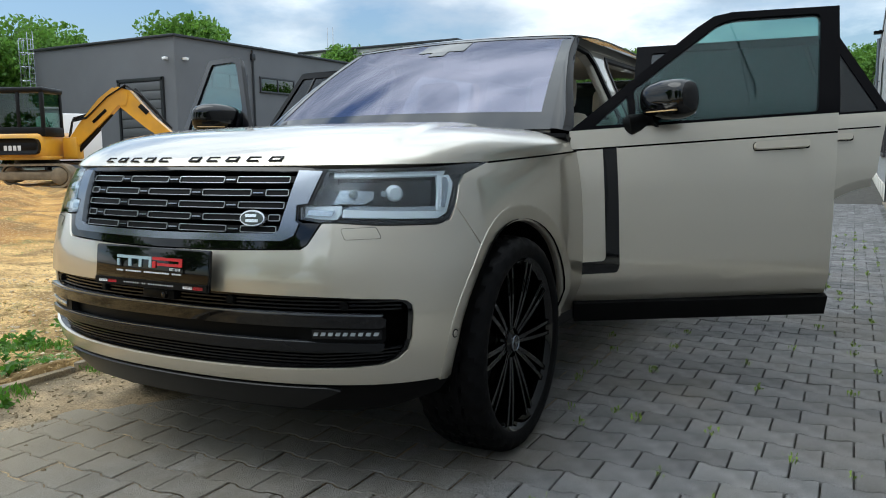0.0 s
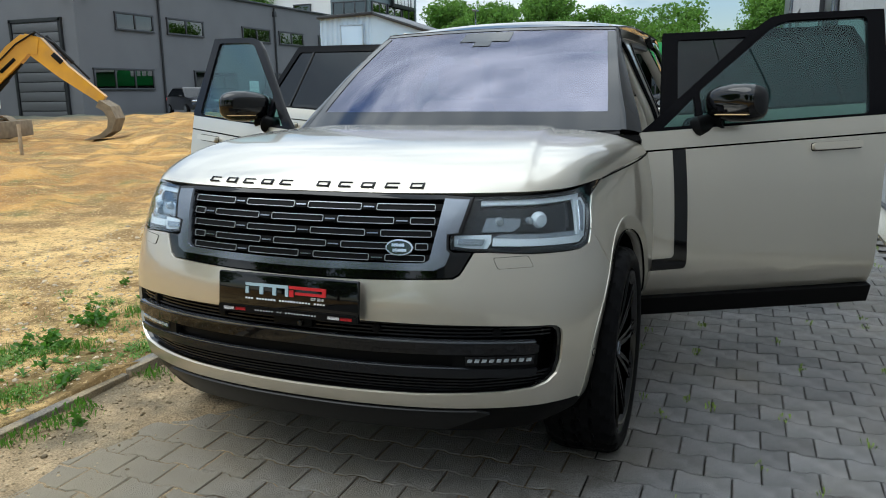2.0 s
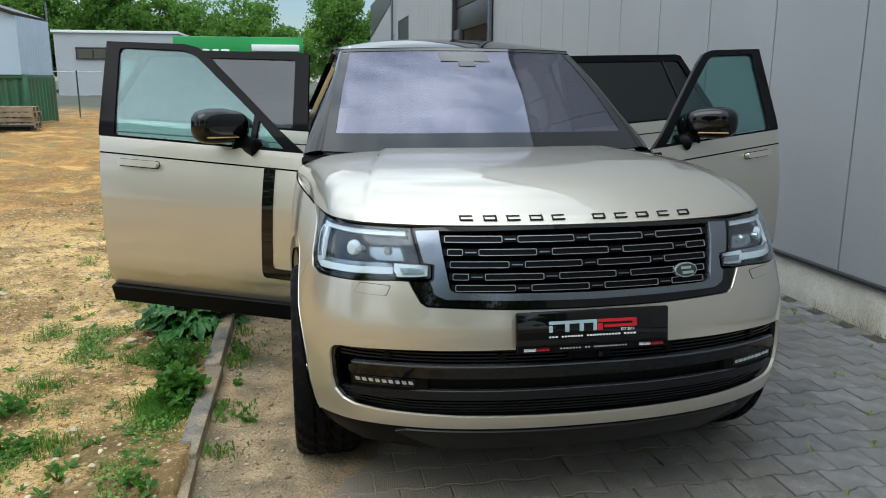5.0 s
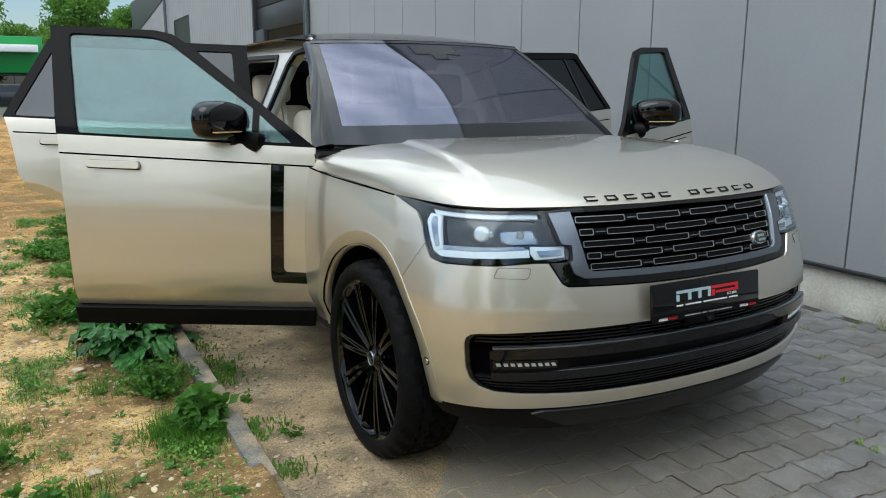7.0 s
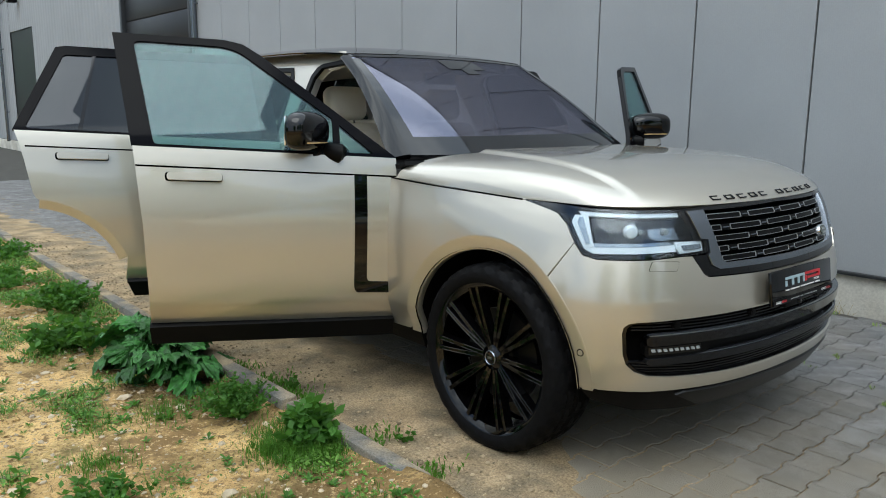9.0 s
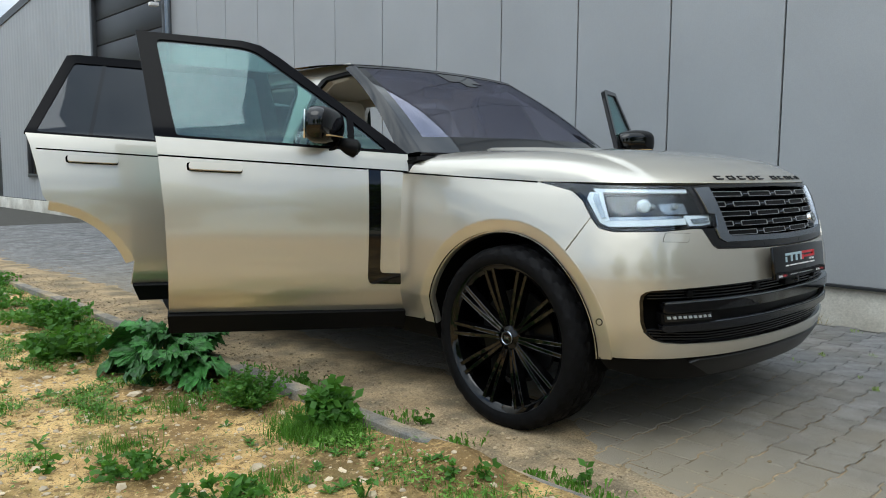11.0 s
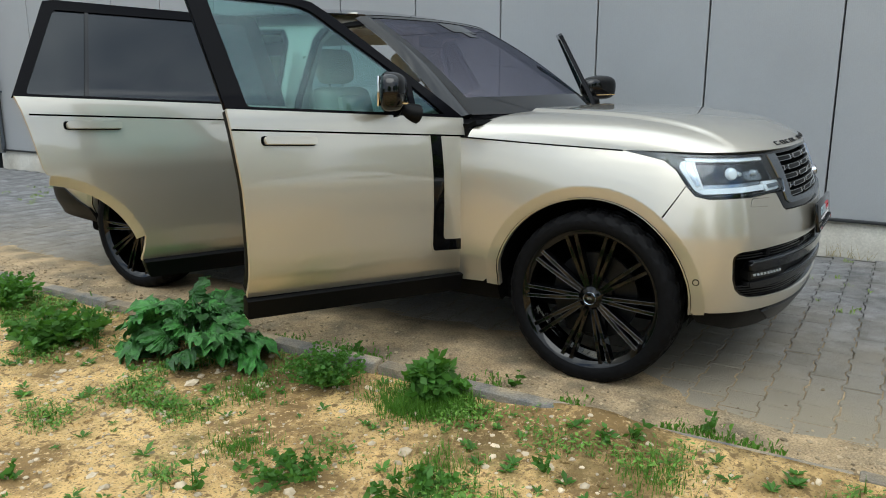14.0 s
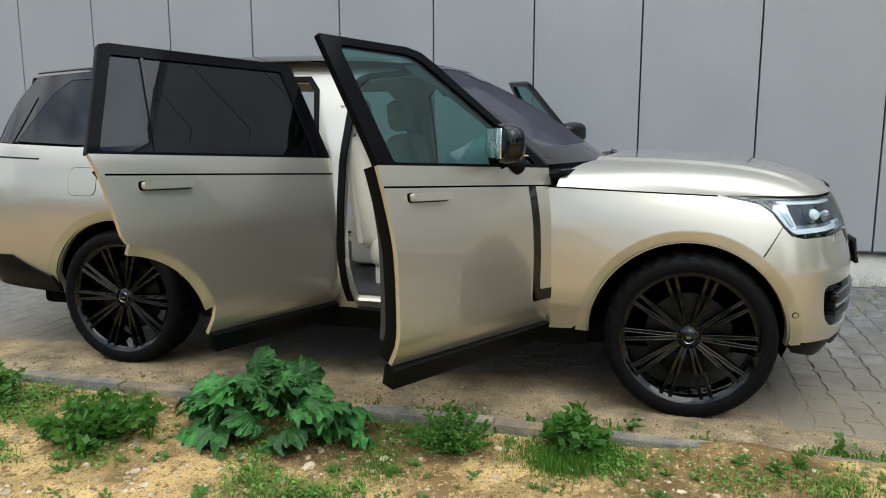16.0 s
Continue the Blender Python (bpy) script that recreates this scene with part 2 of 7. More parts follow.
def flat_fill(outer, holes, cell):
    """Fills a 2D outline with holes and cuts it into cells. Returns points, faces, boundary edges."""
    bm = bmesh.new()
    for loop in [outer, *holes]:
        vs = [bm.verts.new((p[0], p[1], 0)) for p in loop]
        for a, b in zip(vs, vs[1:] + vs[:1]):
            bm.edges.new((a, b))
    bmesh.ops.triangle_fill(bm, use_beauty=True, use_dissolve=False, edges=bm.edges[:], normal=(0, 0, 1))
    xs, ys = [p[0] for p in outer], [p[1] for p in outer]
    for axis, lo, hi, c in ((0, min(xs), max(xs), cell[0]), (1, min(ys), max(ys), cell[1])):
        k = math.ceil(lo / c + 0.01)
        while k * c < hi - 1e-4:
            co, no = [0, 0, 0], [0, 0, 0]
            co[axis], no[axis] = k * c + 1e-5, 1
            bmesh.ops.bisect_plane(bm, geom=bm.verts[:] + bm.edges[:] + bm.faces[:], plane_co=co, plane_no=no)
            k += 1
    bmesh.ops.remove_doubles(bm, verts=bm.verts[:], dist=1e-5)
    bm.verts.index_update()
    for f in bm.faces:
        if f.normal.z < 0:
            f.normal_flip()
    pts = [(v.co.x, v.co.y) for v in bm.verts]
    faces = [[v.index for v in f.verts] for f in bm.faces]
    rim = []
    for e in bm.edges:
        if len(e.link_faces) == 1:
            l = e.link_loops[0]
            rim.append((l.vert.index, l.link_loop_next.vert.index))
    bm.free()
    return pts, faces, rim


def rounded(loop, r, n=5):
    """Rounds the corners of an outline; r is one radius or one a corner."""
    out, k = [], len(loop)
    rs = r if isinstance(r, (list, tuple)) else [r] * k
    for i in range(k):
        p, a, b = Vector(loop[i][:2]), Vector(loop[i - 1][:2]), Vector(loop[(i + 1) % k][:2])
        u, v = (a - p), (b - p)
        d = min(rs[i], 0.45 * u.length, 0.45 * v.length)
        if d < 1e-4:
            out.append(tuple(p))
            continue
        s, e = p + u.normalized() * d, p + v.normalized() * d
        for j in range(n + 1):
            t = j / n
            out.append(tuple((1 - t) ** 2 * s + 2 * t * (1 - t) * p + t * t * e))
    return out


def arc(c, r, a0, a1, n):
    return [(c[0] + r * math.cos(radians(a0 + (a1 - a0) * i / n)), c[1] + r * math.sin(radians(a0 + (a1 - a0) * i / n))) for i in range(n + 1)]


# ---- the car's outer surface: arc length round the body, height ----
PLAN = [(0, -.828), (.15, -.825), (.30, -.812), (.45, -.787), (.58, -.752), (.70, -.703), (.80, -.648), (.872, -.578), (.925, -.50), (.960, -.41),
        (.982, -.30), (.992, -.17), (.997, 0), (1.0, .2), (1.0, .7), (1.0, 1.5), (1.0, 2.4), (1.0, 3.1), (.995, 3.4), (.975, 3.7), (.94, 4.0),
        (.87, 4.24), (.72, 4.36), (.45, 4.40), (0, 4.41)]


def dense(points, n=12):
    P = [np.array(p, float) for p in points]
    P = [2 * P[0] - P[1]] + P + [2 * P[-1] - P[-2]]
    out = []
    for i in range(1, len(P) - 2):
        for t in np.arange(n) / n:
            a, b, c, d = P[i - 1:i + 3]
            out.append(0.5 * (2 * b + (c - a) * t + (2 * a - 5 * b + 4 * c - d) * t * t + (3 * b - a - 3 * c + d) * t ** 3))
    out.append(P[-2])
    return np.array(out)


_pl = dense(PLAN)
_pl[0] = PLAN[0]
_len = np.concatenate([[0], np.cumsum(np.linalg.norm(np.diff(_pl, axis=0), axis=1))])
U0 = float(np.interp(1.0, _pl[100:240, 1], _len[100:240])) - 1.0
_half = len(_pl) // 2
Z_F = ([.20, .28, .34, .40, .50, .65, .75, .85, .92, 1.0, 1.065, 1.10, 1.3], [.14, .09, .05, .018, .0, .0, .006, .03, .05, .077, .108, .135, .2])
Z_S = ([.20, .30, .42, .50, .60, .80, .95, 1.05, 1.11, 1.20, 1.28, 1.32, 1.73, 1.9], [.10, .06, .03, .012, .0, .0, .010, .028, .042, .062, .085, .106, .302, .375])


def ux(x):
    """Arc length from the middle of the nose to half-width x."""
    return math.copysign(float(np.interp(abs(x), _pl[:150, 0], _len[:150])), x)


def uy(y, side=1):
    """Arc length on the flank at y."""
    if y > 0.3:
        return side * float(np.interp(y, _pl[150:270, 1], _len[150:270]))
    return side * float(np.interp(y, _pl[:170, 1], _len[:170]))


def smooth_table(t, z):
    lo, hi = t
    return float(np.mean([np.interp(z + o, lo, hi) for o in (-.03, -.015, 0, .015, .03)]))


def body(u, z, d=0.0):
    """The point of the body's skin at arc length u and height z, d outside it."""
    s = abs(u)
    x, y = np.interp(s, _len, _pl[:, 0]), np.interp(s, _len, _pl[:, 1])
    e = 0.02
    tx = np.interp(s + e, _len, _pl[:, 0]) - np.interp(max(s - e, 0), _len, _pl[:, 0])
    ty = np.interp(s + e, _len, _pl[:, 1]) - np.interp(max(s - e, 0), _len, _pl[:, 1])
    q = math.hypot(tx, ty) + 1e-9
    nx, ny = ty / q, -tx / q
    if s < e:
        nx, ny = 0.0, -1.0
    w = min(max((y + .35) / .95, 0), 1)
    w = w * w * (3 - 2 * w)
    if y > 3.6:
        w = 1.0
    inset = (1 - w) * smooth_table(Z_F, z) + w * smooth_table(Z_S, z)
    crease = 0.30 * w * min(max(.53 - z, 0), .095)
    o = d - inset - crease
    return np.array((math.copysign(1, u) * (x + o * nx) if u else 0.0, y + o * ny, z))


def panel(name, outer, material, parent, holes=(), d=0.0, thick=0.018, cell=(0.06, 0.05), origin=(0, 0, 0), label="", fmap=body):
    """A piece of the body's skin, cut from it by an outline in (arc length, height)."""
    pts, faces, rim = flat_fill(outer, holes, cell)
    V, N = [], []
    for u, z in pts:
        p = fmap(u, z, d)
        e = 0.004
        a = fmap(u + e, z, d) - fmap(u - e, z, d)
        b = fmap(u, z + e, d) - fmap(u, z - e, d)
        n = np.cross(a, b)
        n /= np.linalg.norm(n) + 1e-12
        V.append(p)
        N.append(n)
    k = len(V)
    F = [tuple(f) for f in faces]
    V += [p - thick * n for p, n in zip(V[:k], N[:k])]
    N += [-n for n in N[:k]]
    F += [tuple(i + k for i in reversed(f)) for f in faces]
    for a, b in rim:
        o = len(V)
        V += [V[a], V[b], V[b + k], V[a + k]]
        out = np.cross(V[b] - V[a], N[a])
        out /= np.linalg.norm(out) + 1e-12
        h = out + 0.5 * N[a]
        h /= np.linalg.norm(h)
        N += [h, h, out, out]
        F.append((o + 1, o, o + 3, o + 2))
    V = [v - np.array(origin) for v in V]
    return mesh_ob(name, V, F, material, parent, True, N, label)


def empty(name, parent=None):
    ob = new(name)
    ob.empty_display_size = 0.3
    if parent is not None:
        ob.parent = parent
    return ob


# ---- the car ----
car = tagged(empty("car"), "champagne metallic luxury off-roader parked on grey pavers, all four doors open", "car")
ARCH_F, ARCH_R, ARCH_RAD, ARCH_OUT = (0.02, 0.40), (3.21, 0.40), 0.468, 0.522


def arch_lip(c):
    """The body's skin with the wheel arch's lip leaning inwards towards the tyre."""
    def f(u, z, d=0.0):
        y = body(u, z)[1]
        k = min(max((ARCH_OUT - math.hypot(y - c[0], z - c[1])) / .054, 0), 1)
        return body(u, z, d - .017 * k)
    return f


LINE = lambda y: 1.12 + 0.030 * (y - 0.7)
BELT = lambda y: 1.205 + 0.028 * (y - 0.7)


def sided(points, side):
    """Flank outline from (y, z) points; the order is kept counter-clockwise on both sides."""
    q = [(uy(y, side), z) for y, z in points]
    return q if side > 0 else q[::-1]


def fronted(points):
    """Symmetric nose outline from (x, z) points of the half from the middle bottom to the middle top."""
    right = [(ux(x), z) for x, z in points]
    left = [(-u, z) for u, z in reversed(right) if u > 1e-6]
    return right + left


# bumper skin: round the nose to the wheel arches, with the air intake and the lamp and grille cut-outs
cut_hi, cut_lo = (-0.40, 0.945), (-0.306, 0.806)
arch_front = arc(ARCH_F, ARCH_OUT, 129, 184, 12)
bump_half = [(ux(0), .395), (ux(.45), .395), (ux(.70), .397), (ux(.82), .40), (ux(.91), .40)]
bump_half += [(uy(y), z) for y, z in reversed([p for p in arch_front if p[1] > .38])]
bump_half += [(uy(cut_hi[0]), cut_hi[1]), (uy(-.44), .905), (uy(-.50), .893), (ux(.78), .897), (ux(.66), .905), (ux(.615), .905), (ux(.572), .838), (ux(.55), .825), (ux(.25), .817), (ux(0), .815)]
bump_outer = bump_half + [(-u, z) for u, z in reversed(bump_half) if u > 1e-6]
INTAKE = [(0, .440), (.45, .444), (.70, .453), (.785, .463), (.825, .480), (.848, .508), (.858, .55), (.862, .63), (.859, .653), (.847, .667), (.825, .673), (.60, .682), (.2, .688), (0, .689)]
intake = fronted(INTAKE)
panel("bumper", bump_outer, M["paint"], car, holes=[intake[::-1]], thick=0.03, cell=(.04, .04))
panel("intake_backing", fronted([(0, .43), (.86, .45), (.885, .68), (0, .70)]), M["dark_gap"], car, d=-.075, thick=.01)
for k, z in enumerate((.456, .467, .478, .489, .500, .640, .652, .664, .675)):
    panel("intake_slat", fronted([(0, z), (.60, z - .003), (.838, z - (.004 if z > .6 else -.012)), (.838, z + (.001 if z > .6 else .017)), (.60, z + .002), (0, z + .005)]), M["dark_trim"], car, d=-.022, thick=.02, cell=(.1, .1))
shrunk = [(x * .988, .565 + (z - .565) * .955) for x, z in INTAKE]
panel("intake_frame", intake, M["gloss_black"], car, holes=[fronted(shrunk)[::-1]], d=-.010, thick=.03)
panel("intake_bar", fronted([(0, .590), (.60, .588), (.78, .584), (.795, .590), (.797, .612), (.785, .620), (.60, .624), (0, .628)]), M["gloss_black"], car, d=.008, thick=.05)
# grey strip draws the highlight along the bar's top edge
panel("intake_edge", fronted([(0, .6285), (.60, .6245), (.785, .6205), (.790, .625), (.60, .630), (0, .634)]), M["grey_trim"], car, d=.004, thick=.03)
panel("intake_recess", fronted([(0, .542), (.56, .540), (.56, .588), (0, .590)]), M["satin_black"], car, d=-.030, thick=.02)
panel("intake_blade", fronted([(0, .512), (.60, .510), (.775, .508), (.79, .514), (.792, .534), (.60, .538), (0, .541)]), M["dark_trim"], car, d=.004, thick=.05)
# likewise a painted highlight on the lower blade's top edge
panel("blade_edge", fronted([(0, .5415), (.60, .5385), (.56, .5425), (0, .545)]), M["grey_trim"], car, d=.000, thick=.02)
for side in (-1, 1):
    pod = [(ux(.545), .538), (ux(.785), .535), (ux(.795), .545), (ux(.797), .58), (ux(.785), .586), (ux(.545), .590)]
    fog = panel("fog_lamp", [(side * u, z) for u, z in (pod if side > 0 else pod[::-1])], M["satin_black"], car, d=-.006, thick=.05)
    strip = [(ux(.585), .550), (ux(.785), .548), (ux(.787), .577), (ux(.585), .579)]
    panel("fog_strip", [(side * u, z) for u, z in (strip if side > 0 else strip[::-1])], M["gloss_black"], fog, d=-.003, thick=.01)
    for k in range(9):
        x0 = .590 + .0215 * k
        cell_ = [(ux(x0), .560), (ux(x0 + .013), .5595), (ux(x0 + .017), .570), (ux(x0 + .004), .5705)]
        panel("fog_led", [(side * u, z) for u, z in (cell_ if side > 0 else cell_[::-1])], M["lamp_clear"], fog, d=.001, thick=.008)
    # parking sensors
    for name, u, z in (("parking_sensor", uy(-.462), .541), ("parking_sensor", ux(.30), .660), ("parking_sensor", ux(.68), .652)):
        dsk = arc((side * u, z), .015, 0, 360, 14)[:-1]
        base_mat = M["paint"] if z < .6 else M["satin_black"]
        lip = dict(fmap=arch_lip(ARCH_F)) if z < .6 else {}
        s_ = panel(name, dsk, M["satin_black"], car, d=.003 if z < .6 else -.012, thick=.012, cell=(.1, .1), **lip)
        panel("sensor_core", arc((side * u, z), .0105, 0, 360, 12)[:-1], base_mat, s_, d=.005 if z < .6 else -.010, thick=.01, cell=(.1, .1), **lip)
    # headlamp washer cover, edged by a dark joint
    w = rounded([(ux(.685), .856), (ux(.79), .860), (ux(.775), .893), (ux(.672), .889)], .008, 3)
    w = [(side * u, z) for u, z in w]
    w = w if side > 0 else w[::-1]
    cu, cz = sum(p[0] for p in w) / len(w), sum(p[1] for p in w) / len(w)
    joint = panel("washer_joint", [(cu + (u - cu) * 1.03, cz + (z - cz) * 1.07) for u, z in w], M["dark_gap"], car, d=.0012, thick=.004, cell=(.1, .1))
    panel("washer_cover", w, M["paint"], joint, d=.0028, thick=.004, cell=(.1, .1))

# lower apron and skid plate
panel("lower_apron", fronted([(0, .285), (.60, .285), (.80, .30), (.93, .345), (.945, .392), (.82, .392), (0, .388)]), M["satin_black"], car, d=-.012, thick=.05)
panel("skid_plate", fronted([(0, .300), (.52, .300), (.66, .372), (.62, .383), (0, .381)]), M["skid"], car, d=.006, thick=.03)
part("underbody", add_box(box((0, 1.75, .36), (1.66, 4.3, .12), .03), (0, -.35, .45), (1.5, .5, .2), .03), M["dark_gap"], car)

# grille
panel("grille_backing", fronted([(0, .86), (.50, .86), (.545, 1.075), (0, 1.085)]), M["dark_gap"], car, d=-.055, thick=.02)
surround_out = fronted([(0, .819), (.25, .821), (.545, .829), (.568, .842), (.606, .905), (.55, .906), (.535, .915), (.535, .958), (.575, .962), (.618, 1.072), (.515, 1.078), (0, 1.084)])
surround_in = fronted([(0, .868), (.455, .872), (.475, .882), (.524, 1.060), (.52, 1.066), (0, 1.072)])
panel("grille_surround", surround_out, M["gloss_black"], car, holes=[surround_in[::-1]], d=-.004, thick=.05, cell=(.05, .04))
panel("grille_frame", fronted([(0, .846), (.49, .852), (.525, .868), (.54, .905), (.528, .915), (.528, .962), (.565, .967), (.604, 1.066), (.520, 1.070), (.474, .884), (.455, .874), (0, .869)]),
      M["grey_trim"], car, d=.003, thick=.03, cell=(.05, .04))
# five rows of slotted bars with bright outlines
rows_z = [1.040, .999, .960, .921, .885]
for r, z in enumerate(rows_z):
    edge = .500 - (1.045 - z) * .27
    x, k = -edge, 0
    panel("grille_bar", fronted([(0, z - .010), (edge + .012, z - .010), (edge + .014, z + .010), (0, z + .010)]), M["satin_black"], car, d=-.018, thick=.02, cell=(.1, .1))
    long_, gap = .205, .055
    if r % 2:
        spans = [(-edge, -edge + .055)]
        x = -edge + .055 + gap
    else:
        spans = []
        x = -edge
    while x < edge - .03:
        spans.append((x, min(x + long_, edge)))
        x += long_ + gap
    for a, b in spans:
        o = rounded([(ux(a), z - .0105), (ux(b), z - .0105), (ux(b), z + .0105), (ux(a), z + .0105)], .006, 3)
        i = rounded([(ux(a) + .0020, z - .0085), (ux(b) - .0020, z - .0085), (ux(b) - .0020, z + .0085), (ux(a) + .0020, z + .0085)], .004, 3)
        panel("slot_outline", o, M["slot_line"], car, holes=[i[::-1]], d=-.013, thick=.004, cell=(.1, .1))
    for (a, b), (c, e) in zip(spans, spans[1:]):
        panel("slot_link", [(ux(b) + .008, z - .002), (ux(c) - .008, z - .002), (ux(c) - .008, z + .002), (ux(b) + .008, z + .002)], M["grey_trim"], car, d=-.011, thick=.006, cell=(.1, .1))
badge = panel("grille_badge", [(ux(.375) + .046 * math.cos(a), .921 + .025 * math.sin(a)) for a in np.arange(28) / 28 * 2 * math.pi], M["silver"], car, d=.004, thick=.02, label="oval silver and green badge")
panel("badge_field", [(ux(.375) + .041 * math.cos(a), .921 + .0205 * math.sin(a)) for a in np.arange(28) / 28 * 2 * math.pi], mat("badge_green", (.012, .03, .022), .25, coat=.6), badge, d=.007, thick=.006)
for a, b, z in ((-.024, .018, .929), (-.02, .026, .913)):
    panel("badge_bar", [(ux(.375) + a, z - .0045), (ux(.375) + b, z - .0045), (ux(.375) + b, z + .0045), (ux(.375) + a, z + .0045)], M["silver"], badge, d=.009, thick=.004)

# headlamps
for side in (-1, 1):
    half = [(ux(.541), .918), (ux(.60), .910), (ux(.66), .909), (ux(.78), .901), (uy(-.50), .897), (uy(-.445), .908), (uy(-.405), .945), (uy(-.35), 1.015), (uy(-.295), 1.050),
            (uy(-.20), 1.068), (uy(-.11), 1.080), (uy(-.115), 1.084), (uy(-.3), 1.079), (uy(-.45), 1.074), (ux(.85), 1.073), (ux(.72), 1.073), (ux(.622), 1.072), (ux(.58), .962), (ux(.541), .956)]
    flip = lambda L: [(side * u, z) for u, z in (L if side > 0 else L[::-1])]
    lamp = panel("headlamp", flip(half), M["gloss_black"], car, d=-.045, thick=.03, cell=(.05, .04), label="clear LED headlamp in a black housing")
    c_u, c_z = ux(.80), .985
    ring_in = [(c_u + (u - c_u) * .96, c_z + (z - c_z) * .90) for u, z in half]
    panel("lamp_bezel", flip(half), M["gloss_black"], lamp, holes=[flip(ring_in)[::-1]], d=-.003, thick=.045, cell=(.05, .04))
    for name, L, m_, d in (
            ("inner_module", [(ux(.546), .920), (ux(.655), .914), (ux(.670), .934), (ux(.670), .957), (ux(.615), .956), (ux(.546), .955)], "lamp_white", -.016),
            ("module_slot", [(ux(.562), .930), (ux(.640), .926), (ux(.650), .944), (ux(.566), .947)], "reflector", -.010),
            ("light_guide", [(ux(.672), .922), (uy(-.478), .912), (uy(-.440), .926), (uy(-.475), .934), (ux(.76), .942), (ux(.675), .946)], "lamp_white", -.016),
            ("guide_base", [(ux(.672), .946), (ux(.76), .942), (uy(-.475), .934), (uy(-.462), .948), (ux(.70), .956)], "reflector", -.022),
            ("light_guide", [(uy(-.440), .926), (uy(-.362), 1.02), (uy(-.368), 1.046), (uy(-.432), 1.046), (uy(-.478), .938)], "lamp_white", -.014),
            ("guide_core", [(uy(-.445), .945), (uy(-.392), 1.02), (uy(-.394), 1.040), (uy(-.414), 1.040), (uy(-.464), .948)], "reflector", -.009),
            ("indicator_strip", [(ux(.64), 1.046), (uy(-.40), 1.047), (uy(-.380), 1.060), (ux(.643), 1.060)], "lamp_white", -.012),
            ("lamp_shelf", [(ux(.635), .964), (ux(.80), .958), (uy(-.485), .956), (uy(-.44), 1.038), (ux(.66), 1.040)], "lamp_dark", -.038),
            ("lamp_reflector", [(ux(.640), .962), (ux(.735), .960), (ux(.765), .975), (ux(.770), 1.000), (ux(.660), 1.004)], "reflector", -.034),
            ("lamp_reflector", [(ux(.785), .962), (ux(.885), .958), (ux(.895), 1.024), (ux(.800), 1.030)], "lamp_dark", -.034)):
        panel(name, flip(L), M[m_], lamp, d=d, thick=.012, cell=(.05, .04))
    for u_, r_ in ((ux(.842), .027), (ux(.805), .012), (ux(.700), .015)):
        q = body(side * u_, .992, -.028)
        n_ = body(side * u_, .992, .02) - q
        bm = bmesh.new()
        add_lathe(bm, [(.0, .012), (r_ * .7, .010), (r_, .0), (r_ * 1.05, -.012)], 18, Matrix.Translation(q) @ Vector(n_).to_track_quat("Z", "Y").to_matrix().to_4x4())
        part("projector_lens", bm, M["lamp_white"] if r_ > .02 else M["lamp_clear"], lamp)
    lens = panel("lamp_lens", flip(half), M["lamp_glass"], lamp, d=.001, thick=.004, cell=(.05, .04))
    lens.visible_shadow = False

# dealer plate on its holder
plate = part("number_plate", add_box(bmesh.new(), (0, -.842, .752), (.532, .016, .137), .006, (-7, 0, 0)), M["gloss_black"], car, label="black dealer plate with a red and silver emblem")


def plate_mark(name, x0, x1, z0, z1, m_, slant=0.0):
    bm = bmesh.new()
    c = pose(0, -.842, .752, -7)
    vs = [bm.verts.new(c @ Vector((x, y, z))) for y in (-.0115, -.007) for x, z in ((x0, z0), (x1, z0), (x1 + slant, z1), (x0 + slant, z1))]
    for f in ((0, 1, 2, 3), (7, 6, 5, 4), (0, 4, 5, 1), (1, 5, 6, 2), (2, 6, 7, 3), (3, 7, 4, 0)):
        bm.faces.new([vs[i] for i in f])
    part(name, bm, m_, plate, smooth=False)


for x0, x1, z0, z1, m_ in ((-.155, -.143, .000, .022, "pale_blue"), (-.155, .010, .026, .036, "pale_blue"), (-.100, -.086, .0, .026, "pale_blue"), (-.050, -.036, .0, .026, "pale_blue"), (-.002, .010, .0, .026, "pale_blue"),
                            (.014, .030, .0, .022, "red"), (.014, .150, .026, .036, "red"), (.136, .150, .008, .026, "red"), (.036, .136, .008, .017, "red")):
    plate_mark("emblem_bar", x0, x1, z0, z1, M[m_])
for k in range(28):
    a = -.155 + .0109 * k
    if k not in (3, 11, 23):
        plate_mark("print_bar", a, a + .0065, -.0185, -.0135, M["white"])
plate_mark("frame_strip", -.262, .262, -.066, -.043, M["satin_black"])
for k in range(22):
    a = -.118 + .0108 * k
    if k not in (7, 10):
        plate_mark("print_bar", a, a + .0062, -.0568, -.0525, M["white"])
for s_ in (-1, 1):
    plate_mark("emblem_bar", s_ * .20 - .042, s_ * .20 - .0, -.060, -.050, M["white"])
    plate_mark("emblem_bar", s_ * .20 + .003, s_ * .20 + .045, -.060, -.050, M["red"])
cu = bpy.data.curves.new("print", "FONT")
cu.body, cu.size, cu.extrude = "EST 2018", .0125, .0006
txt = new("est_print", cu)
txt.data.materials.append(M["white"])
txt.parent = plate
txt.matrix_basis = pose(0, -.842, .752, -7) @ pose(.094, -.0102, -.005, 90)
cam_pod = part("front_camera", add_box(bmesh.new(), (0, -.806, .660), (.15, .03, .034), .006), M["satin_black"], car)
bm = bmesh.new()
add_lathe(bm, [(.0, .012), (.009, .010), (.012, 0)], 14, pose(.035, -.822, .660, 90))
part("camera_lens", bm, M["gloss_black"], cam_pod)

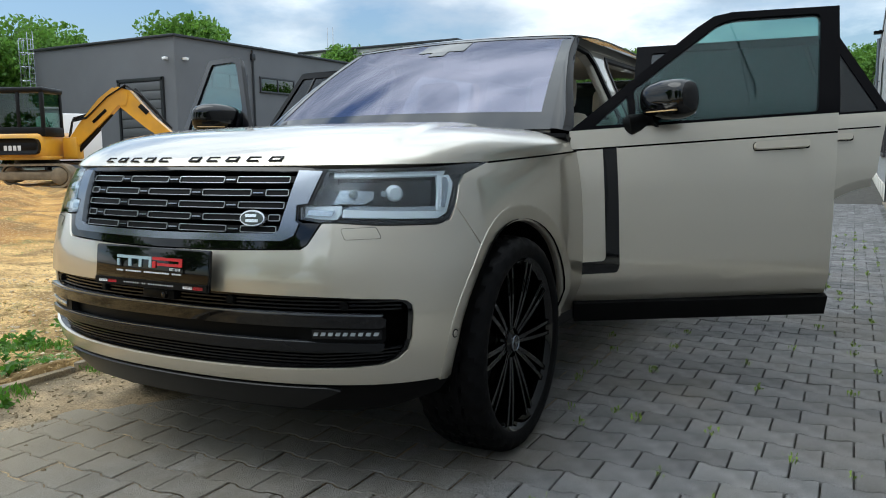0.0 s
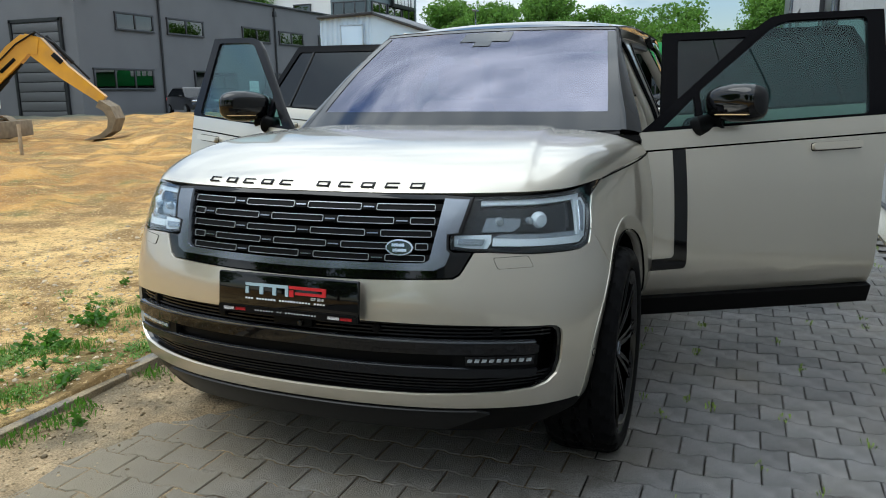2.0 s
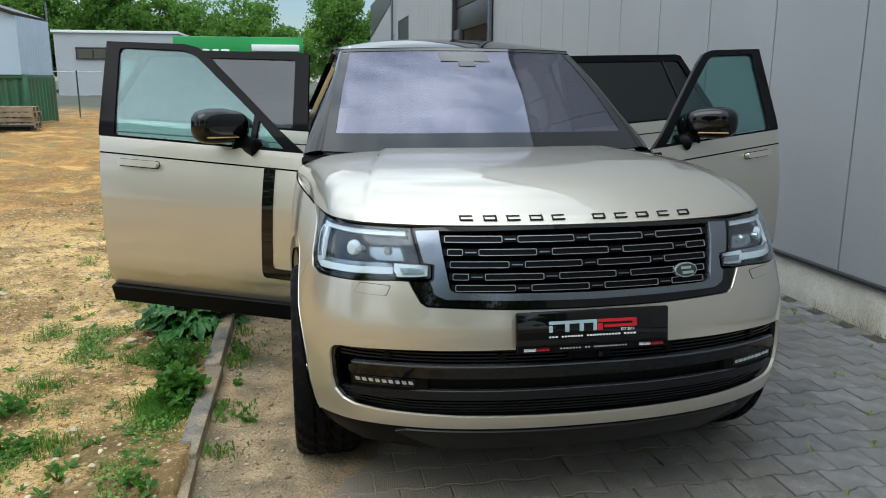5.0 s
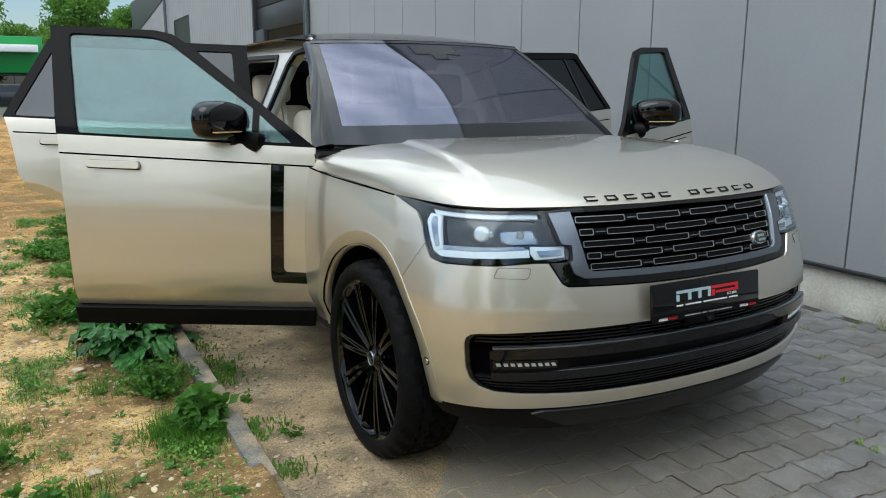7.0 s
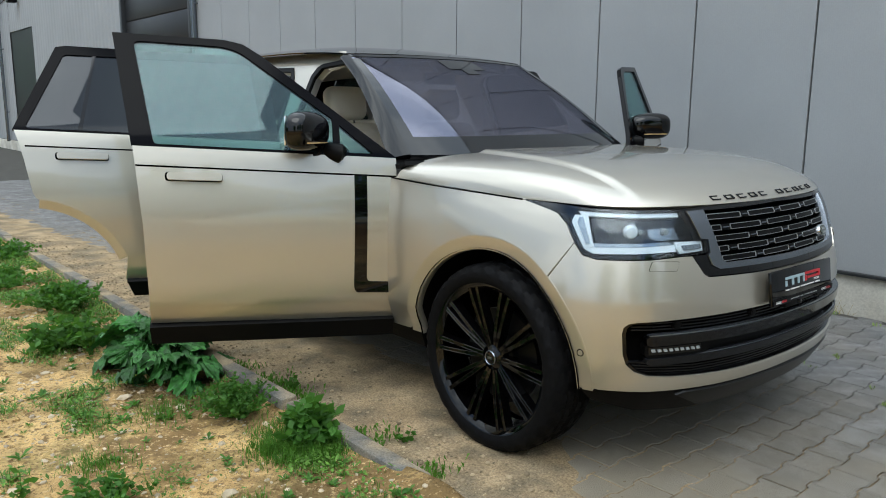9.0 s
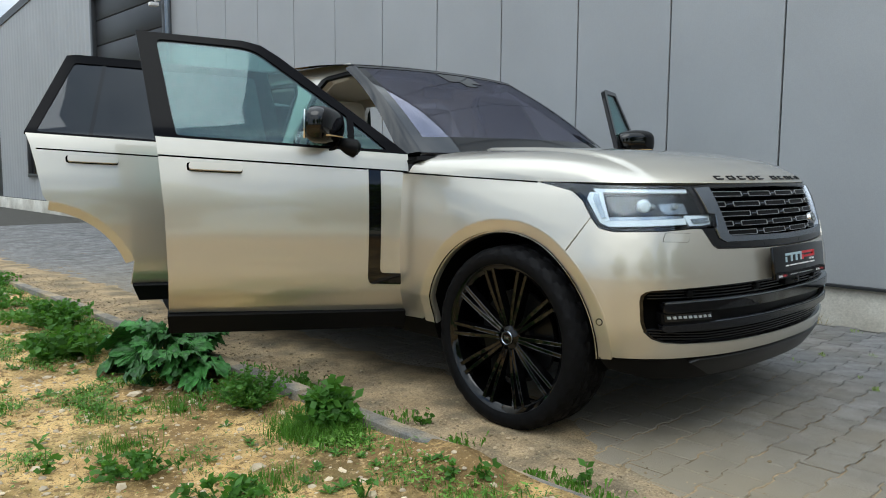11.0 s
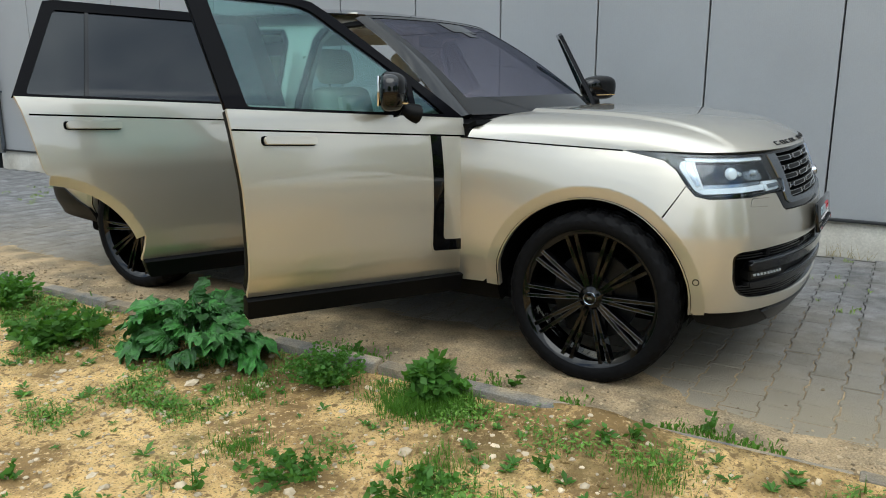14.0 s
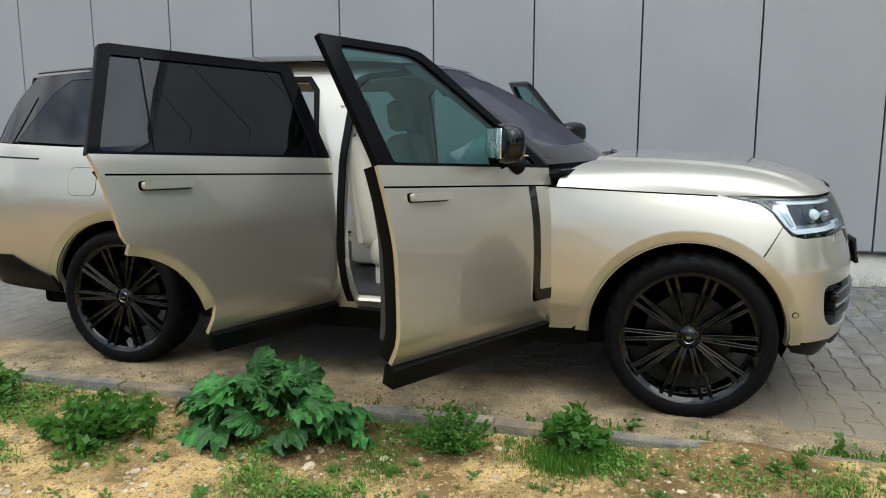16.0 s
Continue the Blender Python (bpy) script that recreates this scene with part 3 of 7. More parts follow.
# fenders, rear quarters, sills, pillars, arches
for side in (-1, 1):
    arch_pts = [p for p in arc(ARCH_F, ARCH_OUT, 128.4, -6, 30) if p[1] > .40]
    fender = [(cut_lo[0] + .003, cut_lo[1] + .005)] + arch_pts[1:] + [(.57, .405), (.724, .400), (.727, 1.113), (.40, 1.108), (.10, 1.094), (-.10, 1.083),
              (-.19, 1.066), (-.29, 1.047), (-.347, 1.012), (-.398, .949)]
    panel("front_fender", sided(fender, side), M["paint"], car, cell=(.025, .025))
    panel("bonnet_gap", sided([(-.10, 1.080), (.727, 1.1145), (.727, 1.1205), (-.10, 1.086)], side), M["dark_gap"], car, d=.0015, thick=.006)
    rear_arch = [p for p in arc(ARCH_R, ARCH_OUT, 94, -4, 24) if p[1] > .40]
    quarter = rear_arch + [(3.72, .43), (4.30, .46), (4.385, .60), (4.40, .90), (4.36, 1.20), (4.33, BELT(4.3)), (3.265, BELT(3.265)), (3.245, 1.22), (3.22, 1.12), (3.185, .95)]
    panel("rear_quarter", sided(quarter, side), M["paint"], car, cell=(.03, .03))
    cap = rounded([(3.33, 1.005), (3.53, 1.005), (3.53, 1.165), (3.33, 1.165)], .05, 4)
    if side < 0:
        jn = panel("filler_joint", sided([(3.43 + (y - 3.43) * 1.03, 1.085 + (z - 1.085) * 1.03) for y, z in cap], side), M["dark_gap"], car, d=.001, thick=.004)
        panel("filler_flap", sided(cap, side), M["paint"], jn, d=.0025, thick=.004)
    panel("tail_strip", sided([(3.78, 1.207), (4.3, 1.217), (4.3, 1.226), (3.78, 1.216)], side), M["dark_trim"], car, d=.003, thick=.006)
    panel("rear_bumper_trim", sided([(3.68, .40), (4.35, .42), (4.36, .60), (4.0, .625), (3.70, .50)], side), M["satin_black"], car, d=.012, thick=.03)
    panel("sill", sided([(.50, .30), (2.74, .30), (2.74, .425), (.50, .40)], side), M["satin_black"], car, d=-.05, thick=.04)
    panel("door_step", sided([(.66, .40), (2.80, .41), (2.92, .60), (2.88, .62), (2.70, .50), (2.0, .46), (.74, .455), (.72, .7), (.66, .7)], side), M["paint"], car, d=-.085, thick=.05)
    # pillars: painted inner posts with a black seal, glossy black outside
    post = []
    for v in np.linspace(0, 1, 16):
        y, z = .700 + .77 * v, 1.217 + .518 * v + .0315 * math.sin(math.pi * v)
        xi = .831 - .160 * v
        xo = max(abs(body(uy(y, side), z, -.014)[0]), xi + .022)
        post.append([(side * (xi + (xo - xi) * q), y + .055 * q * q, z + .004 - .020 * q * q) for q in (0, .35, .7, 1)])
    grid_mesh("a_pillar", post if side > 0 else [r[::-1] for r in post], M["gloss_black"], car, thick=.03)
    panel("b_pillar", sided([(1.74, .42), (1.99, .42), (1.95, .7), (1.955, 1.2), (2.03, 1.60), (2.09, 1.665), (3.0, 1.675), (3.10, 1.60), (3.33, 1.27), (3.38, 1.27), (3.16, 1.70), (3.0, 1.765), (1.56, 1.757),
                             (1.54, 1.70), (1.74, 1.675), (1.80, 1.62), (1.80, 1.2), (1.785, .7)], side), M["paint"], car, d=-.055, thick=.06, cell=(.08, .05))
    panel("door_seal", sided([(1.75, .46), (1.79, .46), (1.825, .7), (1.83, 1.2), (1.825, 1.62), (1.79, 1.672), (1.74, 1.69), (1.44, 1.715), (1.44, 1.69), (1.735, 1.667), (1.785, 1.61), (1.795, 1.2), (1.785, .7)], side), M["satin_black"], car, d=-.048, thick=.02)
    panel("door_seal", sided([(1.975, .46), (2.0, .46), (1.968, .7), (1.972, 1.2), (2.045, 1.60), (2.09, 1.655), (2.9, 1.665), (2.9, 1.69), (2.075, 1.68), (2.015, 1.61), (1.945, 1.2), (1.94, .7)], side), M["satin_black"], car, d=-.048, thick=.02)
    panel("door_striker", sided([(1.885, .86), (1.925, .86), (1.925, .94), (1.885, .94)], side), M["silver"], car, d=-.04, thick=.02)
    panel("door_check", sided([(1.90, .70), (1.935, .70), (1.935, .74), (1.90, .74)], side), M["satin_black"], car, d=-.03, thick=.03)
    panel("quarter_pane", sided([(3.28, BELT(3.28) + .012), (4.02, BELT(4.0) + .015), (3.82, 1.60), (3.70, 1.68), (3.07, 1.690)], side), M["privacy"], car, d=-.01, thick=.006).visible_shadow = False
    panel("d_pillar", sided([(4.02, BELT(4.0) + .01), (4.33, BELT(4.3)), (4.18, 1.55), (4.02, 1.71), (3.0, 1.765), (3.06, 1.696), (3.70, 1.685), (3.82, 1.60)], side), M["gloss_black"], car, d=-.008, thick=.04)
    panel("tail_lamp", sided([(4.05, 1.30), (4.12, 1.30), (4.0, 1.58), (3.95, 1.58)], side), M["gloss_black"], car, d=-.002, thick=.01)
    band_f = arc(ARCH_F, ARCH_RAD - .003, -1, 182, 44) + arc(ARCH_F, ARCH_OUT + .006, 181, 0, 44)
    panel("wheel_arch_band", sided(band_f, side), M["paint"], car, d=.0016, thick=.03, cell=(.012, .012), fmap=arch_lip(ARCH_F))
    band_r = arc(ARCH_R, ARCH_RAD - .003, -1, 93, 26) + arc(ARCH_R, ARCH_OUT + .006, 93, 0, 26)
    panel("wheel_arch_band", sided(band_r, side), M["paint"], car, d=.0016, thick=.03, cell=(.012, .012), fmap=arch_lip(ARCH_R))
    for c in (ARCH_F, ARCH_R):
        bm = bmesh.new()
        for a, r in ((0, 0),):
            outer = [body(uy(y, side), z, -.006) for y, z in arc(c, ARCH_RAD + .004, 190, -10, 30)]
            inner = [np.array((side * .60, p[1], p[2])) for p in outer]
            vo, vi = [bm.verts.new(p) for p in outer], [bm.verts.new(p) for p in inner]
            for i in range(30):
                bm.faces.new((vo[i], vo[i + 1], vi[i + 1], vi[i]))
            bm.faces.new(vi)
        part("wheel_liner", bm, M["dark_gap"], car)

# bonnet
rows = []
for v in np.linspace(0, 1, 34):
    row = []
    for k in np.linspace(-1, 1, 121):
        ue = uy(-.10) * abs(k)
        p0 = body(math.copysign(ue, k), 1.083, 0.0)
        side_x = abs(body(uy(.66), 1.12)[0])
        x = side_x * k
        y1 = .655 - .235 * (1 - abs(k) ** 2.2)
        vv = v ** 1.25
        px = p0[0] * (1 - vv) + x * vv
        py = p0[1] * (1 - vv) + y1 * vv
        z_edge = 1.085 + .033 * vv
        a = abs(k)
        crown = (1 - a ** 5) ** .55
        rise = .132 * (1 - (1 - min(v * 1.02, 1)) ** 3.4) - .014 * v * v
        bulge = .013 * min(max((.60 - a) / .028, 0), 1) * min(v * 4, 1)
        row.append((px, py, z_edge + rise * crown + bulge))
    rows.append(row)
bonnet = grid_mesh("bonnet", rows, M["paint"], car, thick=.02)
cowl = []
for v in np.linspace(0, 1, 4):
    cowl.append([(k * .93, .655 - .235 * (1 - abs(k) ** 2.2) - .03 + .13 * v, 1.195 + .012 * (1 - k * k) - .02 * math.sin(v * 3.1)) for k in np.linspace(-1, 1, 31)])
grid_mesh("cowl", cowl, M["satin_black"], car, thick=.02)
# bonnet lettering as plain blocks, following the nose
for k, dx in enumerate((-.395, -.315, -.236, -.158, -.081, .064, .145, .226, .309, .392)):
    w_ = .046
    r0, r1 = np.array(rows[1]), np.array(rows[4])
    pa = np.array([np.interp(dx, r0[:, 0], r0[:, c]) for c in range(3)])
    pb = np.array([np.interp(dx, r1[:, 0], r1[:, c]) for c in range(3)])
    t_ = (pb - pa) / np.linalg.norm(pb - pa)
    pc = np.array([np.interp(dx + .02, r0[:, 0], r0[:, c]) for c in range(3)])
    s_ = (pc - pa) / np.linalg.norm(pc - pa)
    n_ = np.cross(s_, t_)
    m_ = Matrix((Vector(s_), Vector(t_), Vector(n_))).transposed().to_4x4()
    m_.translation = Vector(pa + .008 * t_ + .002 * n_)
    bm = bmesh.new()
    add_box(bm, (0, .010, 0), (w_, .0040, .006), .001, m=m_)
    add_box(bm, (0, -.010, 0), (w_, .0040, .006), .001, m=m_)
    add_box(bm, (-w_ / 2 + .003, 0, 0), (.0045, .024, .006), .001, m=m_)
    if k % 2:
        add_box(bm, (w_ / 2 - .003, 0, 0), (.006, .0255, .008), .001, m=m_)
    part("letter_block", bm, M["dark_trim"], car)

# windscreen and roof
ws = []
for v in np.linspace(0, 1, 16):
    row = []
    for k in np.linspace(-1, 1, 31):
        b = np.array((k * .835, .700 - .20 * (1 - abs(k) ** 2.2), 1.215))
        t_ = np.array((k * .675, 1.47 - .075 * (1 - k * k), 1.735 + .010 * (1 - k * k)))
        p = b * (1 - v) + t_ * v
        p[2] += .045 * math.sin(math.pi * v) * (1 - .3 * abs(k))
        row.append(p)
    ws.append(row)
pane = grid_mesh("windscreen", ws, M["windscreen"], car, thick=.006)
pane.visible_shadow = False
W = np.array(ws)
band = []
for i in (0, 1, 2):
    band.append([p + np.array((0, -.001, .0022)) for p in W[i]])
grid_mesh("windscreen_base_band", band, M["frit"], car, thick=.002)
grid_mesh("windscreen_top_band", [[p + np.array((0, -.001, .0022)) for p in W[14] * (1 - q) + W[15] * q] for q in (.35, .90)], M["frit"], car, thick=.002)
grid_mesh("sensor_patch", [[p + np.array((0, -.001, .0024)) for p in W[i][12:19]] for i in (12, 13, 14)], M["frit"], car, thick=.002)
grid_mesh("sensor_window", [[p + np.array((0, -.001, .0024)) for p in W[i][14:17]] for i in (11, 12)], M["frit"], car, thick=.002)
for s_ in (-1, 1):
    grid_mesh("windscreen_side_band", [[p + np.array((0, -.001, .0023)) for p in W[i][(slice(0, 2) if s_ < 0 else slice(29, 31))]] for i in range(15)], M["frit"], car, thick=.002)
pod = part("mirror_camera_pod", add_box(add_box(bmesh.new(), (0, 1.43, 1.690), (.15, .14, .05), .015, (32, 0, 0)), (0, 1.35, 1.665), (.26, .06, .03), .012, (34, 0, 0)), M["satin_black"], car)
part("rear_view_mirror", add_box(bmesh.new(), (0, 1.47, 1.620), (.24, .03, .07), .012), M["satin_black"], car)
roof = []
for v in np.linspace(0, 1, 30):
    y = 1.466 + 2.494 * v
    row = []
    for k in np.linspace(-1, 1, 33):
        wid = float(np.interp(y, [1.4, 1.8, 3.2, 4.1], [.678, .712, .704, .64]))
        yy = y - .075 * (1 - k * k) * (1 - v) ** 3 + .05 * (1 - k * k) * v ** 4
        zc = float(np.interp(y, [1.466, 1.56, 1.68, 1.84, 2.05, 2.3, 2.6, 3.0, 3.5, 3.9, 4.1], [1.747, 1.768, 1.789, 1.810, 1.827, 1.836, 1.838, 1.834, 1.818, 1.792, 1.775]))
        ze = float(np.interp(y, [1.466, 1.6, 1.8, 2.1, 3.0, 3.6, 4.1], [1.737, 1.748, 1.757, 1.764, 1.764, 1.752, 1.725]))
        row.append((k * wid, yy, ze + (zc - ze) * (1 - abs(k) ** 2.6)))
    roof.append(row)
grid_mesh("roof", roof, M["gloss_black"], car, thick=.008)
grid_mesh("roof_liner", [[(p[0] * .93, 1.56 + (p[1] - 1.466) * .90, p[2] - .06) for p in r] for r in roof], M["liner"], car, thick=.01)
bm = bmesh.new()
add_box(bm, (0, 4.36, .85), (1.5, .06, .75), .03)
tg = part("tailgate", bm, M["paint"], car)
part("tailgate_glass", add_box(bmesh.new(), (0, 4.16, 1.48), (1.15, .02, .50), .01, (22, 0, 0)), M["privacy"], tg)

# wheels
SPOKES = 10


def wheel(cx, cy, side):
    m = pose(cx, cy, .403, 0, 90 * side, 0)
    w = part("wheel", add_lathe(bmesh.new(), [(.318, -.11), (.325, -.10), (.316, -.06), (.300, -.04), (.298, .10), (.314, .115), (.326, .121), (.328, .110)], 64, m, caps=False), M["rim"], car, label="gloss black multi-spoke alloy wheel")
    bm = bmesh.new()
    prof = [(.318, .106), (.326, .124), (.338, .131), (.352, .133), (.370, .131), (.386, .123), (.396, .108)]
    n = 120
    rings = []
    full = prof + [(.4025, .088), (.4045, .062), (.398, .058), (.398, .050), (.405, .046), (.4055, .018), (.399, .014), (.399, .004), (.4055, 0)]
    full = full + [(r, -h) for r, h in reversed(full[:-1])]
    for j, (r, h) in enumerate(full):
        ring = []
        for k in range(n):
            rr = r
            tread = r > .384
            if tread and (k + (j % 4)) % 4 == 0:
                rr -= .012
            a = 2 * math.pi * k / n
            ring.append(bm.verts.new(m @ Vector((rr * math.cos(a), rr * math.sin(a), h))))
        rings.append(ring)
    for a, b in zip(rings, rings[1:]):
        for k in range(n):
            bm.faces.new((a[k], a[(k + 1) % n], b[(k + 1) % n], b[k]))
    part("tyre", bm, M["rubber"], w, "black low-profile tyre", angle=25)
    for k in range(SPOKES):
        a = 360 / SPOKES * (k + .5)
        for o in (-1, 1):
            bm = bmesh.new()
            pts = []
            for q in np.linspace(0, 1, 7):
                r = .055 + .257 * q
                ang = radians(a + o * (5.6 - 1.4 * q))
                pts.append(((r * math.cos(ang), r * math.sin(ang)), q))
            prev, ridge = None, ([], [])
            for (px, py), q in pts:
                ang = math.atan2(py, px)
                wv = Vector((-math.sin(ang), math.cos(ang), 0)) * (.0100 - .0010 * q)
                top = .098 - .018 * (1 - q) ** 2 + .012 * q
                for j2, s2 in ((0, -.8), (1, .8)):
                    ridge[j2].append(m @ (Vector((px, py, top - .0004)) + wv * s2))
                c = [bm.verts.new(m @ (Vector((px, py, 0)) + wv * s2 + Vector((0, 0, hh)))) for s2, hh in ((-1.25, top - .04), (-.75, top), (.75, top), (1.25, top - .04))]
                if prev:
                    for i2 in range(4):
                        bm.faces.new((prev[i2], prev[(i2 + 1) % 4], c[(i2 + 1) % 4], c[i2]))
                prev = c
            for r2 in ridge:
                add_tube(bm, r2, .0017, 6)
            part("spoke", bm, M["rim"], w, angle=50)
    part("hub", add_lathe(bmesh.new(), [(.0, .086), (.028, .086), (.034, .083), (.040, .078), (.060, .072), (.072, .05), (.072, .0)], 40, m), M["rim"], w)
    cap = part("hub_cap", add_lathe(bmesh.new(), [(.0, .0935), (.024, .093), (.030, .090), (.032, .084)], 32, m), M["rim"], w)
    part("cap_ring", add_lathe(bmesh.new(), [(.026, .0925), (.029, .0955), (.032, .0915), (.029, .0905)], 32, m, closed=True), M["grey_trim"], w)
    part("cap_badge", add_box(bmesh.new(), (0, 0, .0945), (.012, .024, .002), .0008, m=m), M["grey_trim"], w)
    for k in range(5):
        a = radians(72 * k + 36)
        part("wheel_nut", add_lathe(bmesh.new(), [(.0, .076), (.009, .076), (.011, .06)], 6, m @ Matrix.Translation((.052 * math.cos(a), .052 * math.sin(a), 0))), M["dark_trim"], w)
    part("brake_disc", add_lathe(bmesh.new(), [(.0, .0), (.205, .0), (.205, .022), (.10, .024), (.095, .05), (.0, .05)], 48, m), M["disc"], w)
    part("brake_caliper", add_box(bmesh.new(), (-.13, .13 * (1 if cy < 1 else -1) * .2, .02), (.10, .20, .09), .02, m=m), M["satin_black"], w)


for cx, cy, side in ((-.862, .005, -1), (.862, .005, 1), (-.862, 3.203, -1), (.862, 3.203, 1)):
    wheel(cx, cy, side)


# ---- doors ----
def door(kind, side, hinge_y, angle, tilt, shift):
    """One open door: painted skin, black sill cladding, window frame, panes, handle, inner trim; the front ones carry a mirror."""
    hx = side * .925
    org = (hx, hinge_y, 0)
    front = kind == "front"
    if front:
        skin = [(.690, .435), (1.800, .445), (1.802, .60), (1.818, .90), (1.845, 1.14), (1.858, BELT(1.858)), (.69, BELT(.69))]
        clad = [(.69, .345), (1.800, .350), (1.806, .432), (.69, .430)]
        fr_o = [(.690, BELT(.69) + .002), (1.862, BELT(1.86) + .002), (1.950, 1.728)] + [(1.47, 1.722), (1.385, 1.706), (1.30, 1.655)]
        fr_i = rounded([(.985, BELT(.98) + .012), (1.770, BELT(1.77) + .012), (1.862, 1.696), (1.48, 1.690), (1.405, 1.672), (.985, 1.378)], [.01, .02, .03, .05, .05, .01], 4)
        tri_o = [(.80, BELT(.8) + .016), (.955, BELT(.95) + .014), (.955, 1.352)]
        holes = [fr_i, tri_o]
        hand = (1.484, 1.716)
    else:
        arch = [(y, z) for y, z in arc(ARCH_R, ARCH_OUT, 96, 158, 16)]
        skin = [(1.868, .452), (2.74, .455)] + arch[::-1] + [(3.175, .95), (3.21, 1.12), (3.235, 1.22), (3.255, BELT(3.255)), (1.868, BELT(1.868))]
        clad = [(1.866, .355), (2.70, .365), (2.735, .45), (1.866, .447)]
        fr_o = [(1.870, BELT(1.87) + .002), (3.262, BELT(3.26) + .002), (3.05, 1.722), (3.00, 1.732), (1.925, 1.730)]
        fr_i = rounded([(1.972, BELT(1.97) + .012), (3.205, BELT(3.2) + .012), (3.01, 1.684), (2.010, 1.686)], .02, 4)
        holes = [fr_i]
        hand = (2.805, 3.055)
    o = sided(skin, side)
    d_ob = panel(kind + "_door", o, M["paint"], car, origin=org, thick=.02, cell=(.05, .04) if front else (.03, .03), label="open " + kind + " door in champagne metallic paint")
    d_ob.matrix_basis = pose(org[0] - side * shift[0], org[1] + shift[1], 0) @ pose(0, 0, 0, tilt, 0, -side * angle)
    kw = dict(origin=org)
    if not front:
        panel("wheel_arch_band", sided(arc(ARCH_R, .474, 97, 158, 18) + arc(ARCH_R, ARCH_OUT + .002, 158, 97, 18), side), M["paint"], d_ob, d=.0010, thick=.02, cell=(.025, .025), fmap=arch_lip(ARCH_R), **kw)
    # shade of the crease under the window line, drawn as a black strip
    y0, y1 = (.692, 1.846) if front else (1.870, 3.205)
    panel("shoulder_line", sided([(y0, LINE(y0) - .0038), (y1, LINE(y1) - .0038), (y1, LINE(y1) + .0038), (y0, LINE(y0) + .0038)], side), M["dark_gap"], d_ob, d=.0012, thick=.004, **kw)
    panel("sill_cladding", sided(clad, side), M["satin_black"], d_ob, d=.034, thick=.06, **kw)
    fo = sided(fr_o, side)
    panel("window_frame", fo, M["frame_black"], d_ob, holes=[sided(h, side)[::-1] for h in holes], d=.002, thick=.03, cell=(.08, .06), **kw)
    gl = panel("window_pane", sided([(y, z) for y, z in fr_i], side), M["side_glass"] if front else M["privacy"], d_ob, d=-.008, thick=.005, cell=(.1, .06), **kw)
    gl.visible_shadow = False
    if front:
        g2 = panel("quarter_light", sided(tri_o, side), M["side_glass"], d_ob, d=-.008, thick=.005, **kw)
        g2.visible_shadow = False
        vent = rounded([(.892, 1.122), (.892, .600), (.882, .572), (.692, .566), (.692, .620), (.822, .625), (.832, .64), (.832, 1.120)], [.0, .03, .03, 0, 0, .02, .02, 0], 3)
        panel("side_vent", sided(vent[::-1], side), M["gloss_black"], d_ob, d=.004, thick=.012, cell=(.06, .05), **kw)
        line_v = rounded([(.898, 1.124), (.898, .598), (.887, .566), (.692, .560), (.692, .566), (.883, .572), (.892, .600), (.892, 1.124)], 0.0, 2)
        panel("vent_edge", sided(line_v[::-1], side), M["paint"], d_ob, d=.003, thick=.006, **kw)
    else:
        panel("window_divider", sided([(2.930, BELT(2.9) + .012), (2.950, BELT(2.95) + .012), (2.865, 1.684), (2.848, 1.684)], side), M["gloss_black"], d_ob, d=.0, thick=.02, **kw)
    a, b = hand
    zc = LINE((a + b) / 2) - (.036 if front else .040)
    hs = rounded([(a, zc - .017), (b, zc - .013), (b, zc + .019), (a, zc + .015)], .014, 4)
    # black plate behind the handle draws its recess and the shadow beneath it
    rec = panel("handle_recess", sided([((a + b) / 2 + .004 + (y - (a + b) / 2) * 1.05, zc - .006 + (z - zc) * 1.22) for y, z in hs], side), M["dark_gap"], d_ob, d=.0016, thick=.006, **kw)
    panel("handle", sided(hs, side), M["handle"], d_ob, d=.030, thick=.026, cell=(.03, .01), **kw)
    # inner side
    shell = [(p[0] + (.012 if p[0] < (y0 + y1) / 2 else -.012), p[1]) for p in skin] if front else [(1.88, .47), (2.66, .47), (2.70, .62), (2.85, .86), (3.05, 1.0), (3.20, 1.22), (1.88, 1.22)]
    panel("door_shell", sided(shell, side), M["satin_black"], d_ob, d=-.022, thick=.07, cell=(.08, .08), **kw)
    inner = [(y0 + .05, .52), (y1 - (.07 if front else .62), .52), (y1 - (.06 if front else .30), .95), (y1 - .05, BELT(y1) - .01), (y0 + .05, BELT(y0) - .01)]
    panel("door_trim", sided(inner, side), M["interior_dark"], d_ob, d=-.092, thick=.04, cell=(.1, .1), **kw)
    panel("inner_cap", sided([(y0 + .03, BELT(y0) - .06), (y1 - .04, BELT(y1) - .06), (y1 - .04, BELT(y1) + .005), (y0 + .03, BELT(y0) + .005)], side), M["leather"], d_ob, d=-.03, thick=.11, cell=(.1, .1), **kw)
    panel("arm_rest", sided([(y0 + .25, .80), (y1 - .35, .82), (y1 - .35, .90), (y0 + .25, .88)], side), M["interior_dark"], d_ob, d=-.12, thick=.07, cell=(.1, .1), **kw)
    # hinges
    for z in (.62, .98):
        part("hinge", add_box(bmesh.new(), (side * -.02, .02, z), (.05, .05, .06), .008), M["paint"], d_ob)
